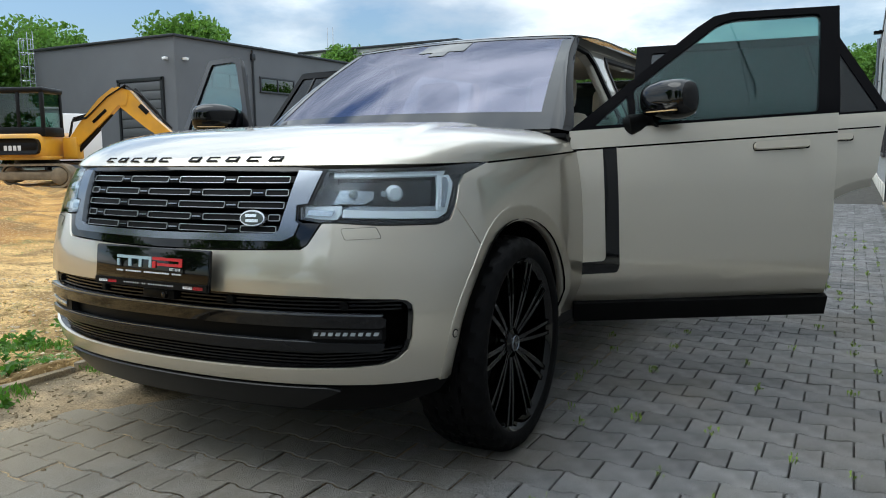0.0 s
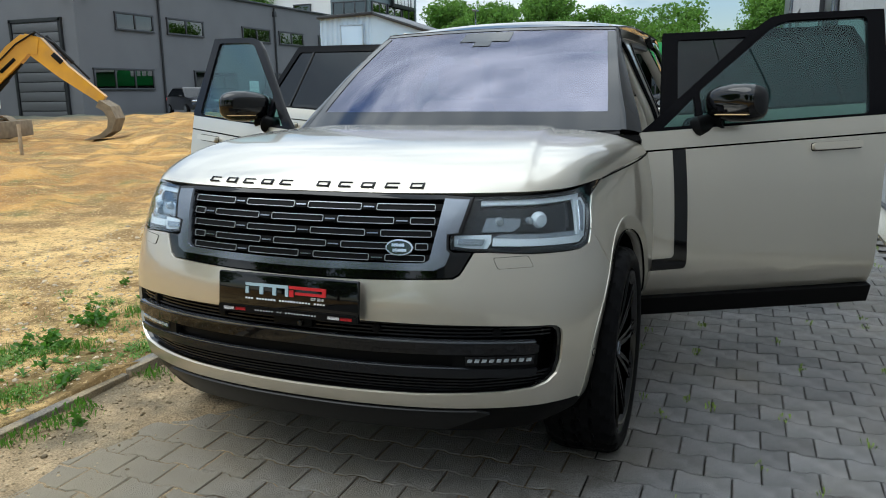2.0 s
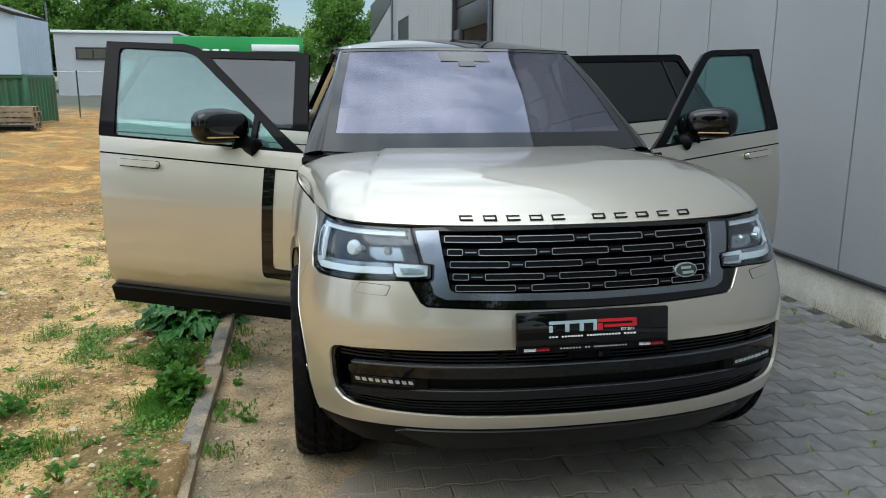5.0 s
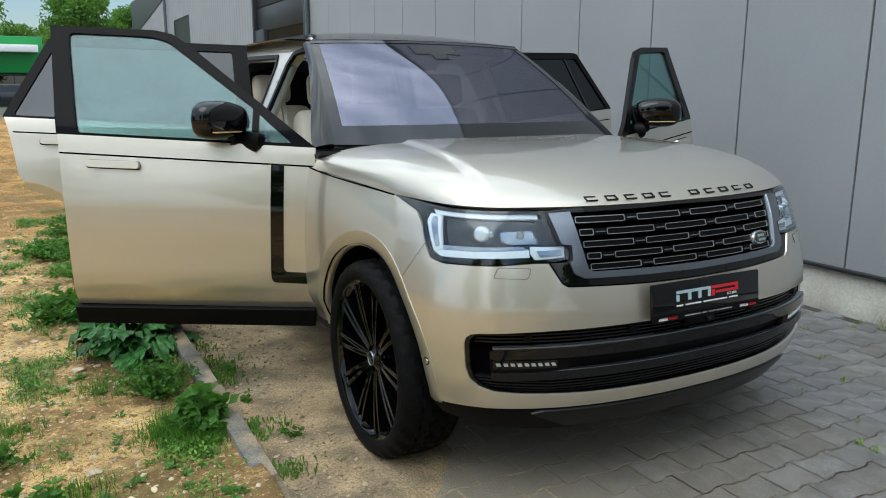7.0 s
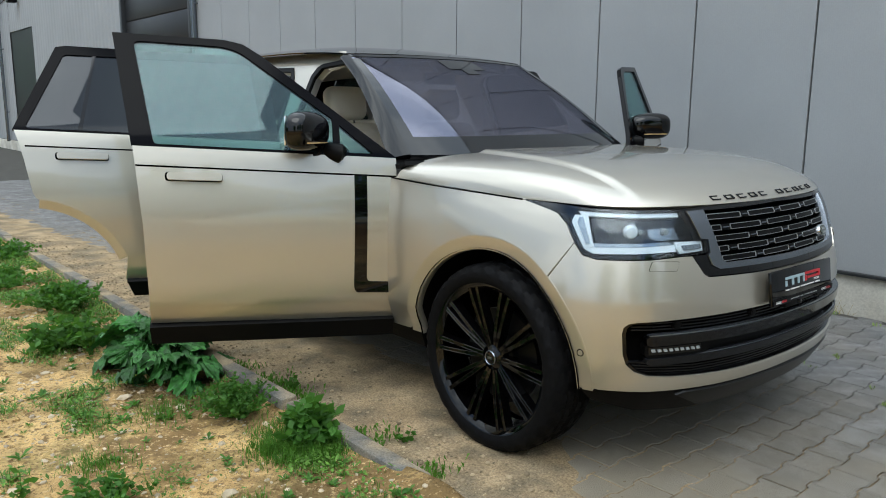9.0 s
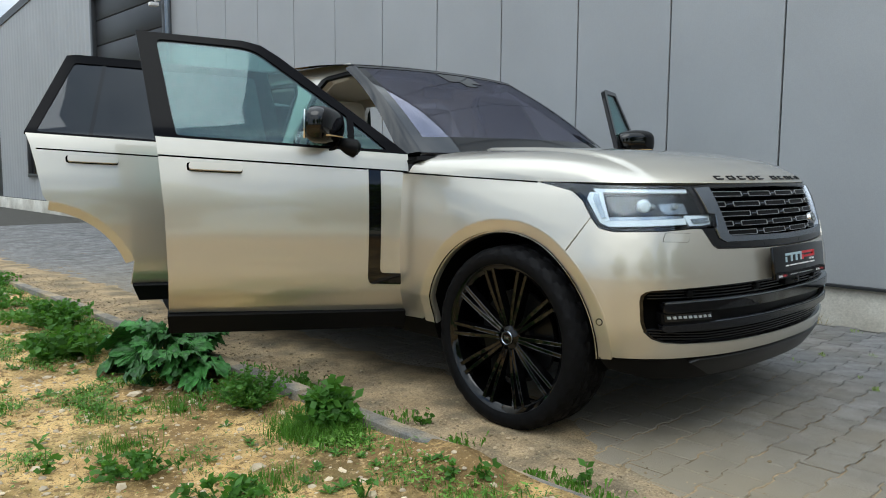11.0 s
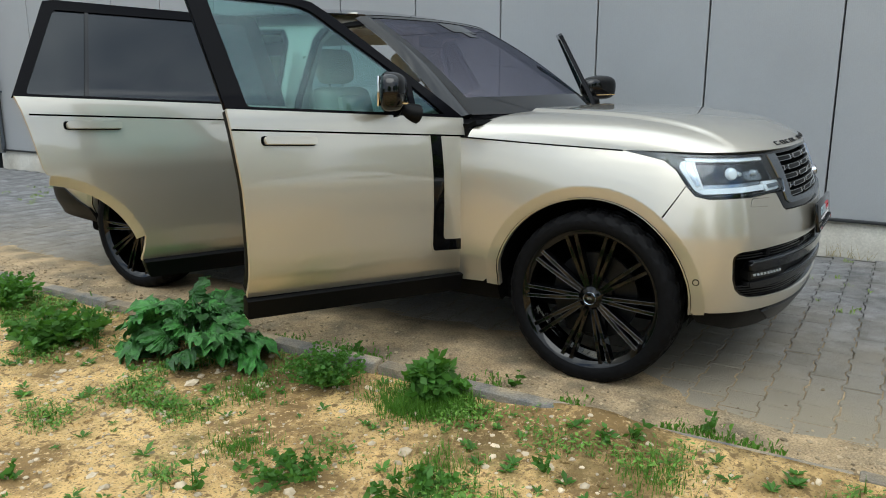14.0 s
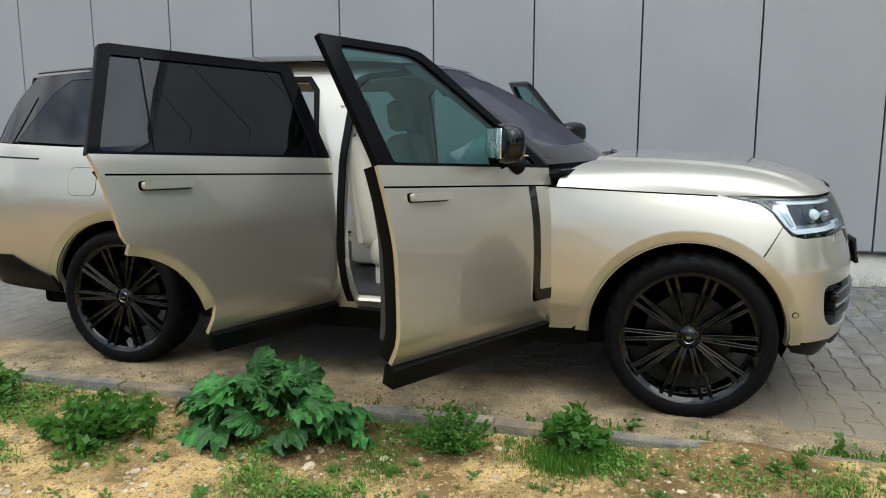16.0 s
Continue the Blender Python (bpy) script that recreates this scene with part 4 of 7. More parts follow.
    if front:
        # exterior mirror on a stalk
        mm = pose(side * .045, .465, 1.322) @ pose(0, 0, 0, 0, 0, side * 34)
        bm = bmesh.new()
        N1, N2 = 24, 16
        ring = []
        sp = lambda c, e: math.copysign(abs(c) ** e, c)
        for j in range(N2 + 1):
            ph = math.pi * j / N2
            row = []
            for k in range(N1):
                th = 2 * math.pi * k / N1
                x = sp(math.sin(ph), .55) * sp(math.cos(th), .62) * .148
                z = sp(math.sin(ph), .55) * sp(math.sin(th), .66) * .088
                y = -sp(math.cos(ph), .8) * (.080 if math.cos(ph) > 0 else .045)
                if side * x < 0:
                    z *= 1 - .18 * abs(x) / .148
                row.append(bm.verts.new(mm @ Vector((x, y, z))))
            ring.append(row)
        for p, q in zip(ring, ring[1:]):
            for k in range(N1):
                bm.faces.new((p[k], p[(k + 1) % N1], q[(k + 1) % N1], q[k]))
        bmesh.ops.remove_doubles(bm, verts=bm.verts[:], dist=1e-5)
        part("door_mirror", bm, M["gloss_black"], d_ob, "gloss black door mirror housing", angle=80)
        bm = bmesh.new()
        add_tube(bm, [mm @ Vector((-side * .07, -.01, -.07)), mm @ Vector((-side * .12, -.03, -.09)), Vector((side * .01, .30, 1.222)), Vector((-side * .05, .29, 1.215))], [.050, .044, .046, .046], 14)
        part("mirror_stalk", bm, M["satin_black"], d_ob)
        part("mirror_glass", add_box(bmesh.new(), (0, .044, 0), (.205, .008, .130), .003, m=mm), M["mirror"], d_ob)
        part("mirror_indicator", add_box(bmesh.new(), (side * .02, -.070, -.050), (.16, .03, .006), .002, (0, 0, 0), m=mm), M["amber"], d_ob)
    return d_ob


for side in (-1, 1):
    door("front", side, .657, 65.2, 1.6, (.007, .055))
    door("rear", side, 1.891, 72.9, 1.5, (-.012, .012))

# ---- cabin ----
part("cabin_floor", add_box(add_box(bmesh.new(), (0, 2.1, .47), (1.66, 2.9, .06), .01), (0, .80, .75), (1.6, .08, .6), .01), M["interior_dark"], car)
bm = bmesh.new()
add_box(bm, (0, .86, 1.08), (1.62, .38, .26), .06)
add_box(bm, (0, .74, 1.16), (1.60, .30, .06), .02)
part("dashboard", bm, M["interior_dark"], car)
part("instrument_hood", add_box(bmesh.new(), (.38, 1.00, 1.20), (.40, .16, .08), .03), M["interior_dark"], car)
part("touch_screen", add_box(bmesh.new(), (0, 1.07, 1.08), (.32, .03, .19), .01, (-12, 0, 0)), M["gloss_black"], car)
bm = bmesh.new()
mw = pose(.38, 1.16, 1.08, 68, 0, 0)
add_lathe(bm, [(.185 + .015 * math.cos(a), .016 * math.sin(a)) for a in np.arange(10) / 10 * 2 * math.pi], 36, mw, closed=True)
add_box(bm, (0, 0, -.01), (.36, .05, .02), .008, m=mw)
add_box(bm, (0, -.09, -.01), (.06, .18, .02), .008, m=mw)
add_box(bm, (0, 0, 0), (.14, .13, .05), .02, m=mw)
part("steering_wheel", bm, M["interior_dark"], car)
part("centre_console", add_box(bmesh.new(), (0, 1.55, .68), (.28, 1.1, .34), .05), M["leather"], car)


def seat(x, y, wide=.52, name="front_seat"):
    bm = bmesh.new()
    add_box(bm, (x, y, .68), (wide, .54, .20), .07, (4, 0, 0), 3)
    add_box(bm, (x, y + .02, .55), (wide * .8, .45, .12), .02)
    s = part(name, bm, M["leather"], car, label="cream leather seat")
    bm = bmesh.new()
    add_box(bm, (x, y + .32, 1.02), (wide * .96, .17, .66), .075, (-14, 0, 0), 3)
    add_box(bm, (x, y + .245, 1.05), (wide * .52, .08, .50), .035, (-14, 0, 0), 2)
    part("backrest", bm, M["leather"], s)
    part("headrest", add_box(bmesh.new(), (x, y + .42, 1.465), (.29, .12, .21), .055, (-8, 0, 0), 3), M["leather"], s)
    bm = bmesh.new()
    for o in (-.06, .06):
        add_tube(bm, [(x + o, y + .40, 1.28), (x + o, y + .42, 1.42)], .007, 6)
    part("headrest_post", bm, M["chrome"], s)


seat(-.40, 1.50)
seat(.40, 1.50)
for x in (-.42, .42):
    seat(x, 2.72, .60, "rear_seat")
part("luggage_cover", add_box(bmesh.new(), (0, 3.7, 1.1), (1.5, .9, .03), .01), M["interior_dark"], car)
for s_ in (-1, 1):
    bm = bmesh.new()
    add_tube(bm, [(s_ * .74, 1.86, 1.52), (s_ * .70, 1.84, 1.2), (s_ * .68, 1.80, .75)], .016, 6)
    part("seat_belt", bm, M["liner"], car)


# ---- setting: ground, paving, kerb, hall ----
KERB_X = -1.430


def soil_height(x, y):
    """Rough sandy lot: level with the kerb, churned further off, sunk under the paving."""
    if x > -1.405 and x < 2.66:
        return -0.14
    d = KERB_X - .045 - x
    z = 0.33 * min(max((d - 1.0) / 15, 0), 1) + .034 * math.exp(-max(d, 0) / .16)
    z += .034 * math.exp(-(max(d, 0) / .8) ** 2) * min(max(.5 - (y - .15) / .5, 0), 1) + .03 * math.exp(-((x + 1.47) ** 2 + (y + .22) ** 2) / .03)
    p = Vector((x, y, 0))
    near = 1 if abs(x) < 9 and -6 < y < 14 else 0
    z += 0.018 * noise.fractal(p * 1.7, 1.0, 2.0, 4) * min(max(d / .25 + .2, 0), 1)
    if near:
        z += 0.010 * noise.fractal(p * 9 + Vector((3, 1, 0)), 1.0, 2.0, 3)
    r = math.hypot(x, y)
    if r > 6:
        k = min((r - 6) / 5, 1)
        w = noise.fractal(Vector((x * .35 + y * .1, (y + .5 * x) * .9, 2)), 1.0, 2.0, 4)
        z += 0.15 * k * w + .07 * k * noise.fractal(Vector((x * .9 - y * .3, (y + .35 * x) * 2.4, 5)), 1.0, 2.0, 3)
    # spoil heap beside the parked machine and a low mound by the containers
    for cx, cy, h, s in ((-12.2, 14.6, .50, 1.3), (-10.3, 13.2, .30, 1.5), (-15.5, 21.0, .35, 2.2), (-19, 19, .25, 2.0)):
        z += h * math.exp(-((x - cx) ** 2 + (y - cy) ** 2) / (2 * s * s)) * (1 + .25 * noise.noise(p * 1.3))
    if x > 2.66:
        z = -0.06
    return z


def graded(*spans):
    out = []
    for a, b, s in spans:
        out += list(np.arange(a, b - 1e-6, s))
    out.append(spans[-1][1])
    return out


gx = graded((-900, -100, 100), (-100, -40, 10), (-40, -24, 1.2), (-24, -6.2, .27), (-6.2, -2.6, .11), (-2.6, -1.0, .045), (-1.0, 2.7, .9), (2.7, 40, 6), (40, 900, 120))
gy = graded((-900, -60, 120), (-60, -8, 4), (-8, -2.6, .4), (-2.6, 5.0, .07), (5.0, 12, .16), (12, 34, .32), (34, 100, 6), (100, 900, 100))
V = [(x, y, soil_height(x, y)) for y in gy for x in gx]
nx_ = len(gx)
F = [(j * nx_ + i, j * nx_ + i + 1, (j + 1) * nx_ + i + 1, (j + 1) * nx_ + i) for j in range(len(gy) - 1) for i in range(nx_ - 1)]


def soil_material():
    m = bpy.data.materials.new("sandy_soil")
    m.use_nodes = True
    n, l = m.node_tree.nodes, m.node_tree.links
    b = n["Principled BSDF"]
    b.inputs["Roughness"].default_value, b.inputs["Specular IOR Level"].default_value = 0.95, 0.15
    co = n.new("ShaderNodeTexCoord")

    def tex(scale, detail=6, rough=.6):
        t = n.new("ShaderNodeTexNoise")
        t.inputs["Scale"].default_value, t.inputs["Detail"].default_value, t.inputs["Roughness"].default_value = scale, detail, rough
        l.new(co.outputs["Object"], t.inputs["Vector"])
        return t.outputs[0]

    def span(v, a, b_, c=0.0, d=1.0):
        r = n.new("ShaderNodeMapRange")
        for i, q in enumerate((a, b_, c, d)):
            r.inputs[i + 1].default_value = q
        l.new(v, r.inputs[0])
        return r.outputs[0]

    def mixed(f, a, b_):
        x = n.new("ShaderNodeMix")
        x.data_type = "RGBA"
        l.new(f, x.inputs[0])
        for s, q in ((6, a), (7, b_)):
            if isinstance(q, tuple):
                x.inputs[s].default_value = (*q, 1)
            else:
                l.new(q, x.inputs[s])
        return x.outputs[2]

    def math_(op, a, b_):
        x = n.new("ShaderNodeMath")
        x.operation = op
        for i, q in enumerate((a, b_)):
            if isinstance(q, (int, float)):
                x.inputs[i].default_value = q
            else:
                l.new(q, x.inputs[i])
        return x.outputs[0]

    dist = n.new("ShaderNodeVectorMath")
    dist.operation = "LENGTH"
    l.new(co.outputs["Object"], dist.inputs[0])
    far = math_("ADD", span(dist.outputs["Value"], 4.5, 8.5), math_("MULTIPLY", math_("SUBTRACT", tex(.6), .5), 1.4))
    sand = mixed(span(tex(2.2), .38, .62), (.86, .585, .25), (.58, .37, .155))
    rut_map = n.new("ShaderNodeMapping")
    rut_map.inputs["Rotation"].default_value, rut_map.inputs["Scale"].default_value = (0, 0, .35), (.35, 2.2, 1)
    l.new(co.outputs["Object"], rut_map.inputs["Vector"])
    rut = n.new("ShaderNodeTexNoise")
    rut.inputs["Scale"].default_value, rut.inputs["Detail"].default_value = .9, 7
    l.new(rut_map.outputs[0], rut.inputs["Vector"])
    orange = mixed(span(tex(1.1), .42, .56), (.56, .305, .085), (.36, .185, .058))
    orange = mixed(span(rut.outputs[0], .52, .60), orange, (.27, .135, .045))
    orange = mixed(span(rut.outputs[0], .40, .34), orange, (.66, .40, .14))
    c = mixed(span(far, .25, .75), sand, orange)
    c = mixed(span(math_("ADD", tex(1.3, 8), math_("MULTIPLY", tex(14), .25)), .66, .80), c, (.18, .165, .06))
    c = mixed(math_("MULTIPLY", span(tex(1.5, 8, .62), .49, .58), .85), c, (.22, .135, .055))
    c = mixed(span(tex(45, 3), .56, .64), c, (.74, .53, .27))
    c = mixed(math_("MULTIPLY", span(tex(22, 6), .55, .62), span(dist.outputs["Value"], 5.0, 11.0, 1.0, .0)), c, (.26, .165, .075))
    c = mixed(span(tex(95, 3), .56, .63), c, (.24, .16, .08))
    xyz = n.new("ShaderNodeSeparateXYZ")
    l.new(co.outputs["Object"], xyz.inputs[0])
    humus = math_("MULTIPLY", span(xyz.outputs[0], -2.9, -1.9), span(math_("ADD", tex(2.6, 6), math_("MULTIPLY", tex(17), .3)), .60, .74))
    c = mixed(math_("MULTIPLY", humus, .65), c, (.17, .115, .05))
    beyond = span(dist.outputs["Value"], 30, 42)
    c = mixed(beyond, c, (.10, .105, .085))
    l.new(c, b.inputs["Base Color"])
    u = n.new("ShaderNodeBump")
    u.inputs["Strength"].default_value, u.inputs["Distance"].default_value = .75, .04
    h = math_("ADD", tex(38, 8, .7), math_("MULTIPLY", tex(9, 6), 1.2))
    l.new(h, u.inputs["Height"])
    l.new(u.outputs[0], b.inputs["Normal"])
    return m


MAT_SOIL = soil_material()
tagged(mesh_ob("ground", V, F, MAT_SOIL), "churned sandy building-site soil with sparse weeds", "ground", kind="structure")

# sheet under the pavers, showing in the joints as sand
MAT_JOINT = mat("joint_sand", (.05, .046, .038), .95, var=.3, scale=6, fine=.3, fine_scale=60, bump=.4, bump_scale=70)
tagged(part("pavement", add_box(bmesh.new(), (.64, 16.5, -.075), (4.02, 57, .11), 0), MAT_JOINT, smooth=False), "grey interlocking concrete pavers dusted with sand", "pavement", kind="structure")

# kerb stones
MAT_KERB = mat("kerb_concrete", (.15, .147, .138), .9, var=.3, scale=7, fine=.3, fine_scale=120, bump=.8, bump_scale=60, second=(.27, .21, .13), patch=3.5)
kerb = tagged(empty("kerb"), "weathered flat concrete edging stones between paving and soil", "kerb", kind="structure")
rnd = random.Random(4)
for k in range(-8, 26):
    y = k * 1.0 + .35
    bm = bmesh.new()
    add_box(bm, (0, 0, 0), (.085, .985, .24), .009)
    st = part("kerb_stone", bm, MAT_KERB, kerb)
    st.matrix_basis = pose(KERB_X + rnd.uniform(-.008, .008), y, -.040 + rnd.uniform(-.010, .006) - (.022 if k == -1 else 0), rnd.uniform(-.6, .6), rnd.uniform(-4, 4), rnd.uniform(-.9, .9))

# metal-clad hall
WX = 2.64
MAT_WALL = mat("grey_cassette_panel", (.355, .368, .382), .45, .25, var=.06, scale=.9, fine=.04, fine_scale=140, spec=.5)
wn_, wk_ = MAT_WALL.node_tree.nodes, MAT_WALL.node_tree.links
w_rib = wn_.new("ShaderNodeTexWave")
w_rib.bands_direction = "Y"
w_rib.inputs["Scale"].default_value = 20.0
w_bump = wn_.new("ShaderNodeBump")
w_bump.inputs["Strength"].default_value, w_bump.inputs["Distance"].default_value = .35, .0012
wk_.new(wn_["Texture Coordinate"].outputs["Object"], w_rib.inputs["Vector"])
wk_.new(w_rib.outputs["Fac"], w_bump.inputs["Height"])
wk_.new(w_bump.outputs[0], wn_["Principled BSDF"].inputs["Normal"])
MAT_WALL2 = mat("fine_ribbed_panel", (.37, .385, .40), .5, .25, var=.06, scale=.8)
MAT_PLINTH = mat("pale_render", (.62, .60, .54), .9, var=.14, scale=2.0, fine=.12, fine_scale=60, bump=.3, bump_scale=80, second=(.45, .42, .36), patch=1.6)
MAT_FLASH = mat("dark_flashing", (.035, .037, .04), .4, .4)
MAT_DARKDOOR = mat("dark_gate", (.03, .032, .036), .45, .3, var=.1, scale=1.5)
EAVE = lambda y: 7.3 - .1 * y
hall = tagged(empty("wall_hall"), "long industrial hall clad in grey metal panels on a pale rendered plinth", "building", kind="structure")
part("core_wall", add_box(add_box(bmesh.new(), (WX + .16, -4.5, 3.6), (.2, 32.2, 7.2)), (WX + .16, 26, 2.6), (.2, 21.0, 5.2)), MAT_FLASH, hall, smooth=False)
part("end_wall", add_box(bmesh.new(), (WX + 6, 36.2, 2.0), (12, .2, 4.0)), MAT_WALL, hall, smooth=False)
part("roof", add_box(bmesh.new(), (WX + 6.2, 8, 6.52), (12.4, 57, .2), 0, (-5.7, 0, 0)), MAT_FLASH, hall, smooth=False)
part("back_wall", add_box(bmesh.new(), (WX + 12, 8, 3.0), (.2, 57, 6.0)), MAT_WALL, hall, smooth=False)
for y0, y1 in ((-20, 11.3), (15.15, 36.1)):
    part("plinth", add_box(bmesh.new(), (WX + .05, (y0 + y1) / 2, .05), (.10, y1 - y0, .46), .006), MAT_PLINTH, hall)
part("base_flashing", add_box(bmesh.new(), (WX + .005, -2.3, .292), (.09, 27.4, .022), .003), MAT_FLASH, hall)


def cassette(w):
    """One vertical panel a metre wide: flat face, edges folded back into the joint, fine ribs too shallow to cast shade."""
    prof = [(-w / 2 + .007, .05), (-w / 2 + .007, .003), (-w / 2 + .009, 0), (w / 2 - .009, 0), (w / 2 - .007, .003), (w / 2 - .007, .05)]
    return prof


def cassette_at(y, w, z0, z1, m_, name="wall_panel"):
    prof = cassette(w)
    V2, F2 = [], []
    for z in (z0, z1):
        V2 += [(WX + dx, y + dy, z) for dy, dx in prof]
    n = len(prof)
    F2 = [(i, i + n, i + n + 1, i + 1) for i in range(n - 1)]
    return mesh_ob(name, V2, F2, m_, hall, smooth=False)


for k in range(-14, 11):
    w_ = .98 if k >= 0 else 1.01
    y0 = .380 + w_ * k
    cassette_at(y0 + w_ / 2, w_, .304, 7.35 - .1 * y0, MAT_WALL)
# fine ribbed far stretch, with gate, windows, down pipes


def ribbed(name, y0, y1, z0, z1f):
    V2, F2 = [], []
    ys = np.arange(y0, y1 + 1e-6, .0625)
    for i, y in enumerate(ys):
        dx = .0 if (i // 2) % 2 else .016
        V2 += [(WX + .02 + dx, y, z0), (WX + .02 + dx, y, z1f(y))]
    F2 = [(2 * i, 2 * i + 1, 2 * i + 3, 2 * i + 2) for i in range(len(ys) - 1)]
    return mesh_ob(name, V2, F2, MAT_WALL2, hall, smooth=False)


ribbed("ribbed_cladding", 15.05, 17.0, .30, EAVE)
ribbed("ribbed_cladding", 17.0, 19.9, .30, lambda y: .88)
ribbed("ribbed_cladding", 17.0, 19.9, 2.12, EAVE)
ribbed("ribbed_cladding", 19.9, 22.6, .30, EAVE)
ribbed("ribbed_cladding", 22.6, 25.4, 3.65, EAVE)
ribbed("ribbed_cladding", 25.4, 36.2, .30, EAVE)
ribbed("ribbed_cladding", 11.4, 15.05, 4.75, EAVE)
# half-raised sectional gate over an open doorway with a pale inner wall
gate = part("hall_gate", add_box(bmesh.new(), (WX + .12, 13.25, 3.72), (.05, 3.6, 2.1)), MAT_DARKDOOR, hall, "dark sectional gate, half raised over an open doorway", smooth=False)
for k in range(4):
    part("gate_section", add_box(bmesh.new(), (WX + .085, 13.25, 2.92 + .52 * k), (.03, 3.45, .50), .01), MAT_DARKDOOR, gate)
part("inner_wall", add_box(add_box(bmesh.new(), (WX + 1.4, 13.3, 2.4), (.1, 5.2, 5.0)), (WX + .8, 15.6, 2.4), (1.2, .1, 5.0)), MAT_PLINTH, hall, smooth=False)
part("gate_sill", add_box(bmesh.new(), (WX + .7, 13.25, -.02), (1.5, 3.7, .06), .004), MAT_KERB, hall)
part("gate_rail", add_box(bmesh.new(), (WX + .06, 14.62, 1.36), (.12, .72, 2.68), .01), MAT_DARKDOOR, hall)
for y in (11.45, 15.02):
    part("gate_jamb", add_box(bmesh.new(), (WX + .06, y, 2.38), (.16, .12, 4.8), .01), MAT_FLASH, hall)
part("gate_lintel", add_box(bmesh.new(), (WX + .06, 13.25, 4.76), (.16, 3.7, .14), .01), MAT_FLASH, hall)
# dark slab in the far opening stands for the shade inside it
g2 = part("doorway_shade", add_box(bmesh.new(), (WX + .10, 24.0, 1.8), (.06, 2.8, 3.6), .01), MAT_FLASH, hall, "open doorway, its dim inside drawn as a dark slab")
MAT_PANE = glass("window_pane_glass", (.10, .12, .13), (1, 1, 1), 1.5, .06)
MAT_FRAME = mat("window_frame_grey", (.035, .036, .04), .4)


def window(parent, y0, y1, z0, z1, nmul, x=WX):
    bm = bmesh.new()
    for z in (z0, z1):
        add_box(bm, (x + .01, (y0 + y1) / 2, z), (.10, y1 - y0 + .1, .09), .01)
    for k in range(nmul + 1):
        add_box(bm, (x + .012, y0 + (y1 - y0) * k / nmul, (z0 + z1) / 2), (.09, .08, z1 - z0), .01)
    w = part("window_frame", bm, MAT_FRAME, parent)
    part("room_dark", add_box(bmesh.new(), (x + .09, (y0 + y1) / 2, (z0 + z1) / 2), (.02, y1 - y0, z1 - z0)), MAT_FLASH, w, smooth=False)
    for k in range(nmul):
        a, b = y0 + (y1 - y0) * k / nmul, y0 + (y1 - y0) * (k + 1) / nmul
        p = part("pane", add_box(bmesh.new(), (x + .04, (a + b) / 2, (z0 + z1) / 2), (.008, b - a - .05, z1 - z0 - .05)), MAT_PANE, w, smooth=False)
    return w


window(hall, 17.02, 19.88, .92, 2.08, 4)
for y in (11.15, 26.4):
    bm = bmesh.new()
    add_tube(bm, [(WX - .07, y, .25), (WX - .07, y, 3), (WX - .07, y, EAVE(y) - .1)], .05, 10)
    for z in (1.2, 3.2):
        add_box(bm, (WX - .03, y, z), (.10, .13, .03), .004)
    part("down_pipe", bm, M["grey_trim"], hall)
bm = bmesh.new()
add_box(bm, (WX - .12, 11.6, 4.05), (.16, .12, .06), .01)
add_tube(bm, [(WX, 11.6, 4.15), (WX - .10, 11.6, 4.12)], .02, 8)
part("wall_lamp", bm, M["white"], hall)
bm = bmesh.new()
add_box(bm, (WX - .14, 24.0, 4.45), (.24, .3, .08), .01)
add_tube(bm, [(WX, 24.0, 4.5), (WX - .12, 24.0, 4.5)], .025, 8)
part("wall_lamp", bm, M["satin_black"], hall)


def drift_height(x, y):
    edge = -.80 + .46 * min(max((y + .8) / .9, 0), 1) - .07 * max(y - 3, 0) + .16 * noise.noise(Vector((0, y * .8, 3))) + .08 * noise.noise(Vector((0, y * 3.1, 9)))
    k = (edge - x) / .34
    fill = -.0035 - .014 * min(max((x + .6) / .8, 0), 1)
    return max(fill, -.012 + .020 * min(max(k, -.3), 1.2)) + .022 * math.exp(-(x + 1.39) / .07) * (.7 + .6 * noise.noise(Vector((0, y * 2.3, 6)))) + .004 * noise.fractal(Vector((x * 9, y * 9, 0)), 1.0, 2.0, 3)


# ---- plants, stones ----
MAT_LEAF = mat("green_leaf", (.060, .155, .026), .55, random_tint=.35, var=.2, scale=6, spec=.3)
MAT_BURDOCK = mat("burdock_leaf", (.034, .125, .024), .45, random_tint=.55, var=.5, scale=26, bump=1.0, bump_scale=45, spec=.35)
MAT_GRASS = mat("grass", (.085, .19, .025), .6, random_tint=.45, spec=.25)
for m_ in (MAT_LEAF, MAT_GRASS):
    translucent(m_, (.14, .34, .03), .35)
MAT_DRY = mat("dry_grass", (.30, .24, .10), .8, random_tint=.3, spec=.2)
MAT_STONE = mat("pale_stone", (.48, .39, .27), .85, var=.2, scale=20, random_tint=.3, bump=.4, bump_scale=60)
rg = np.random.RandomState(7)


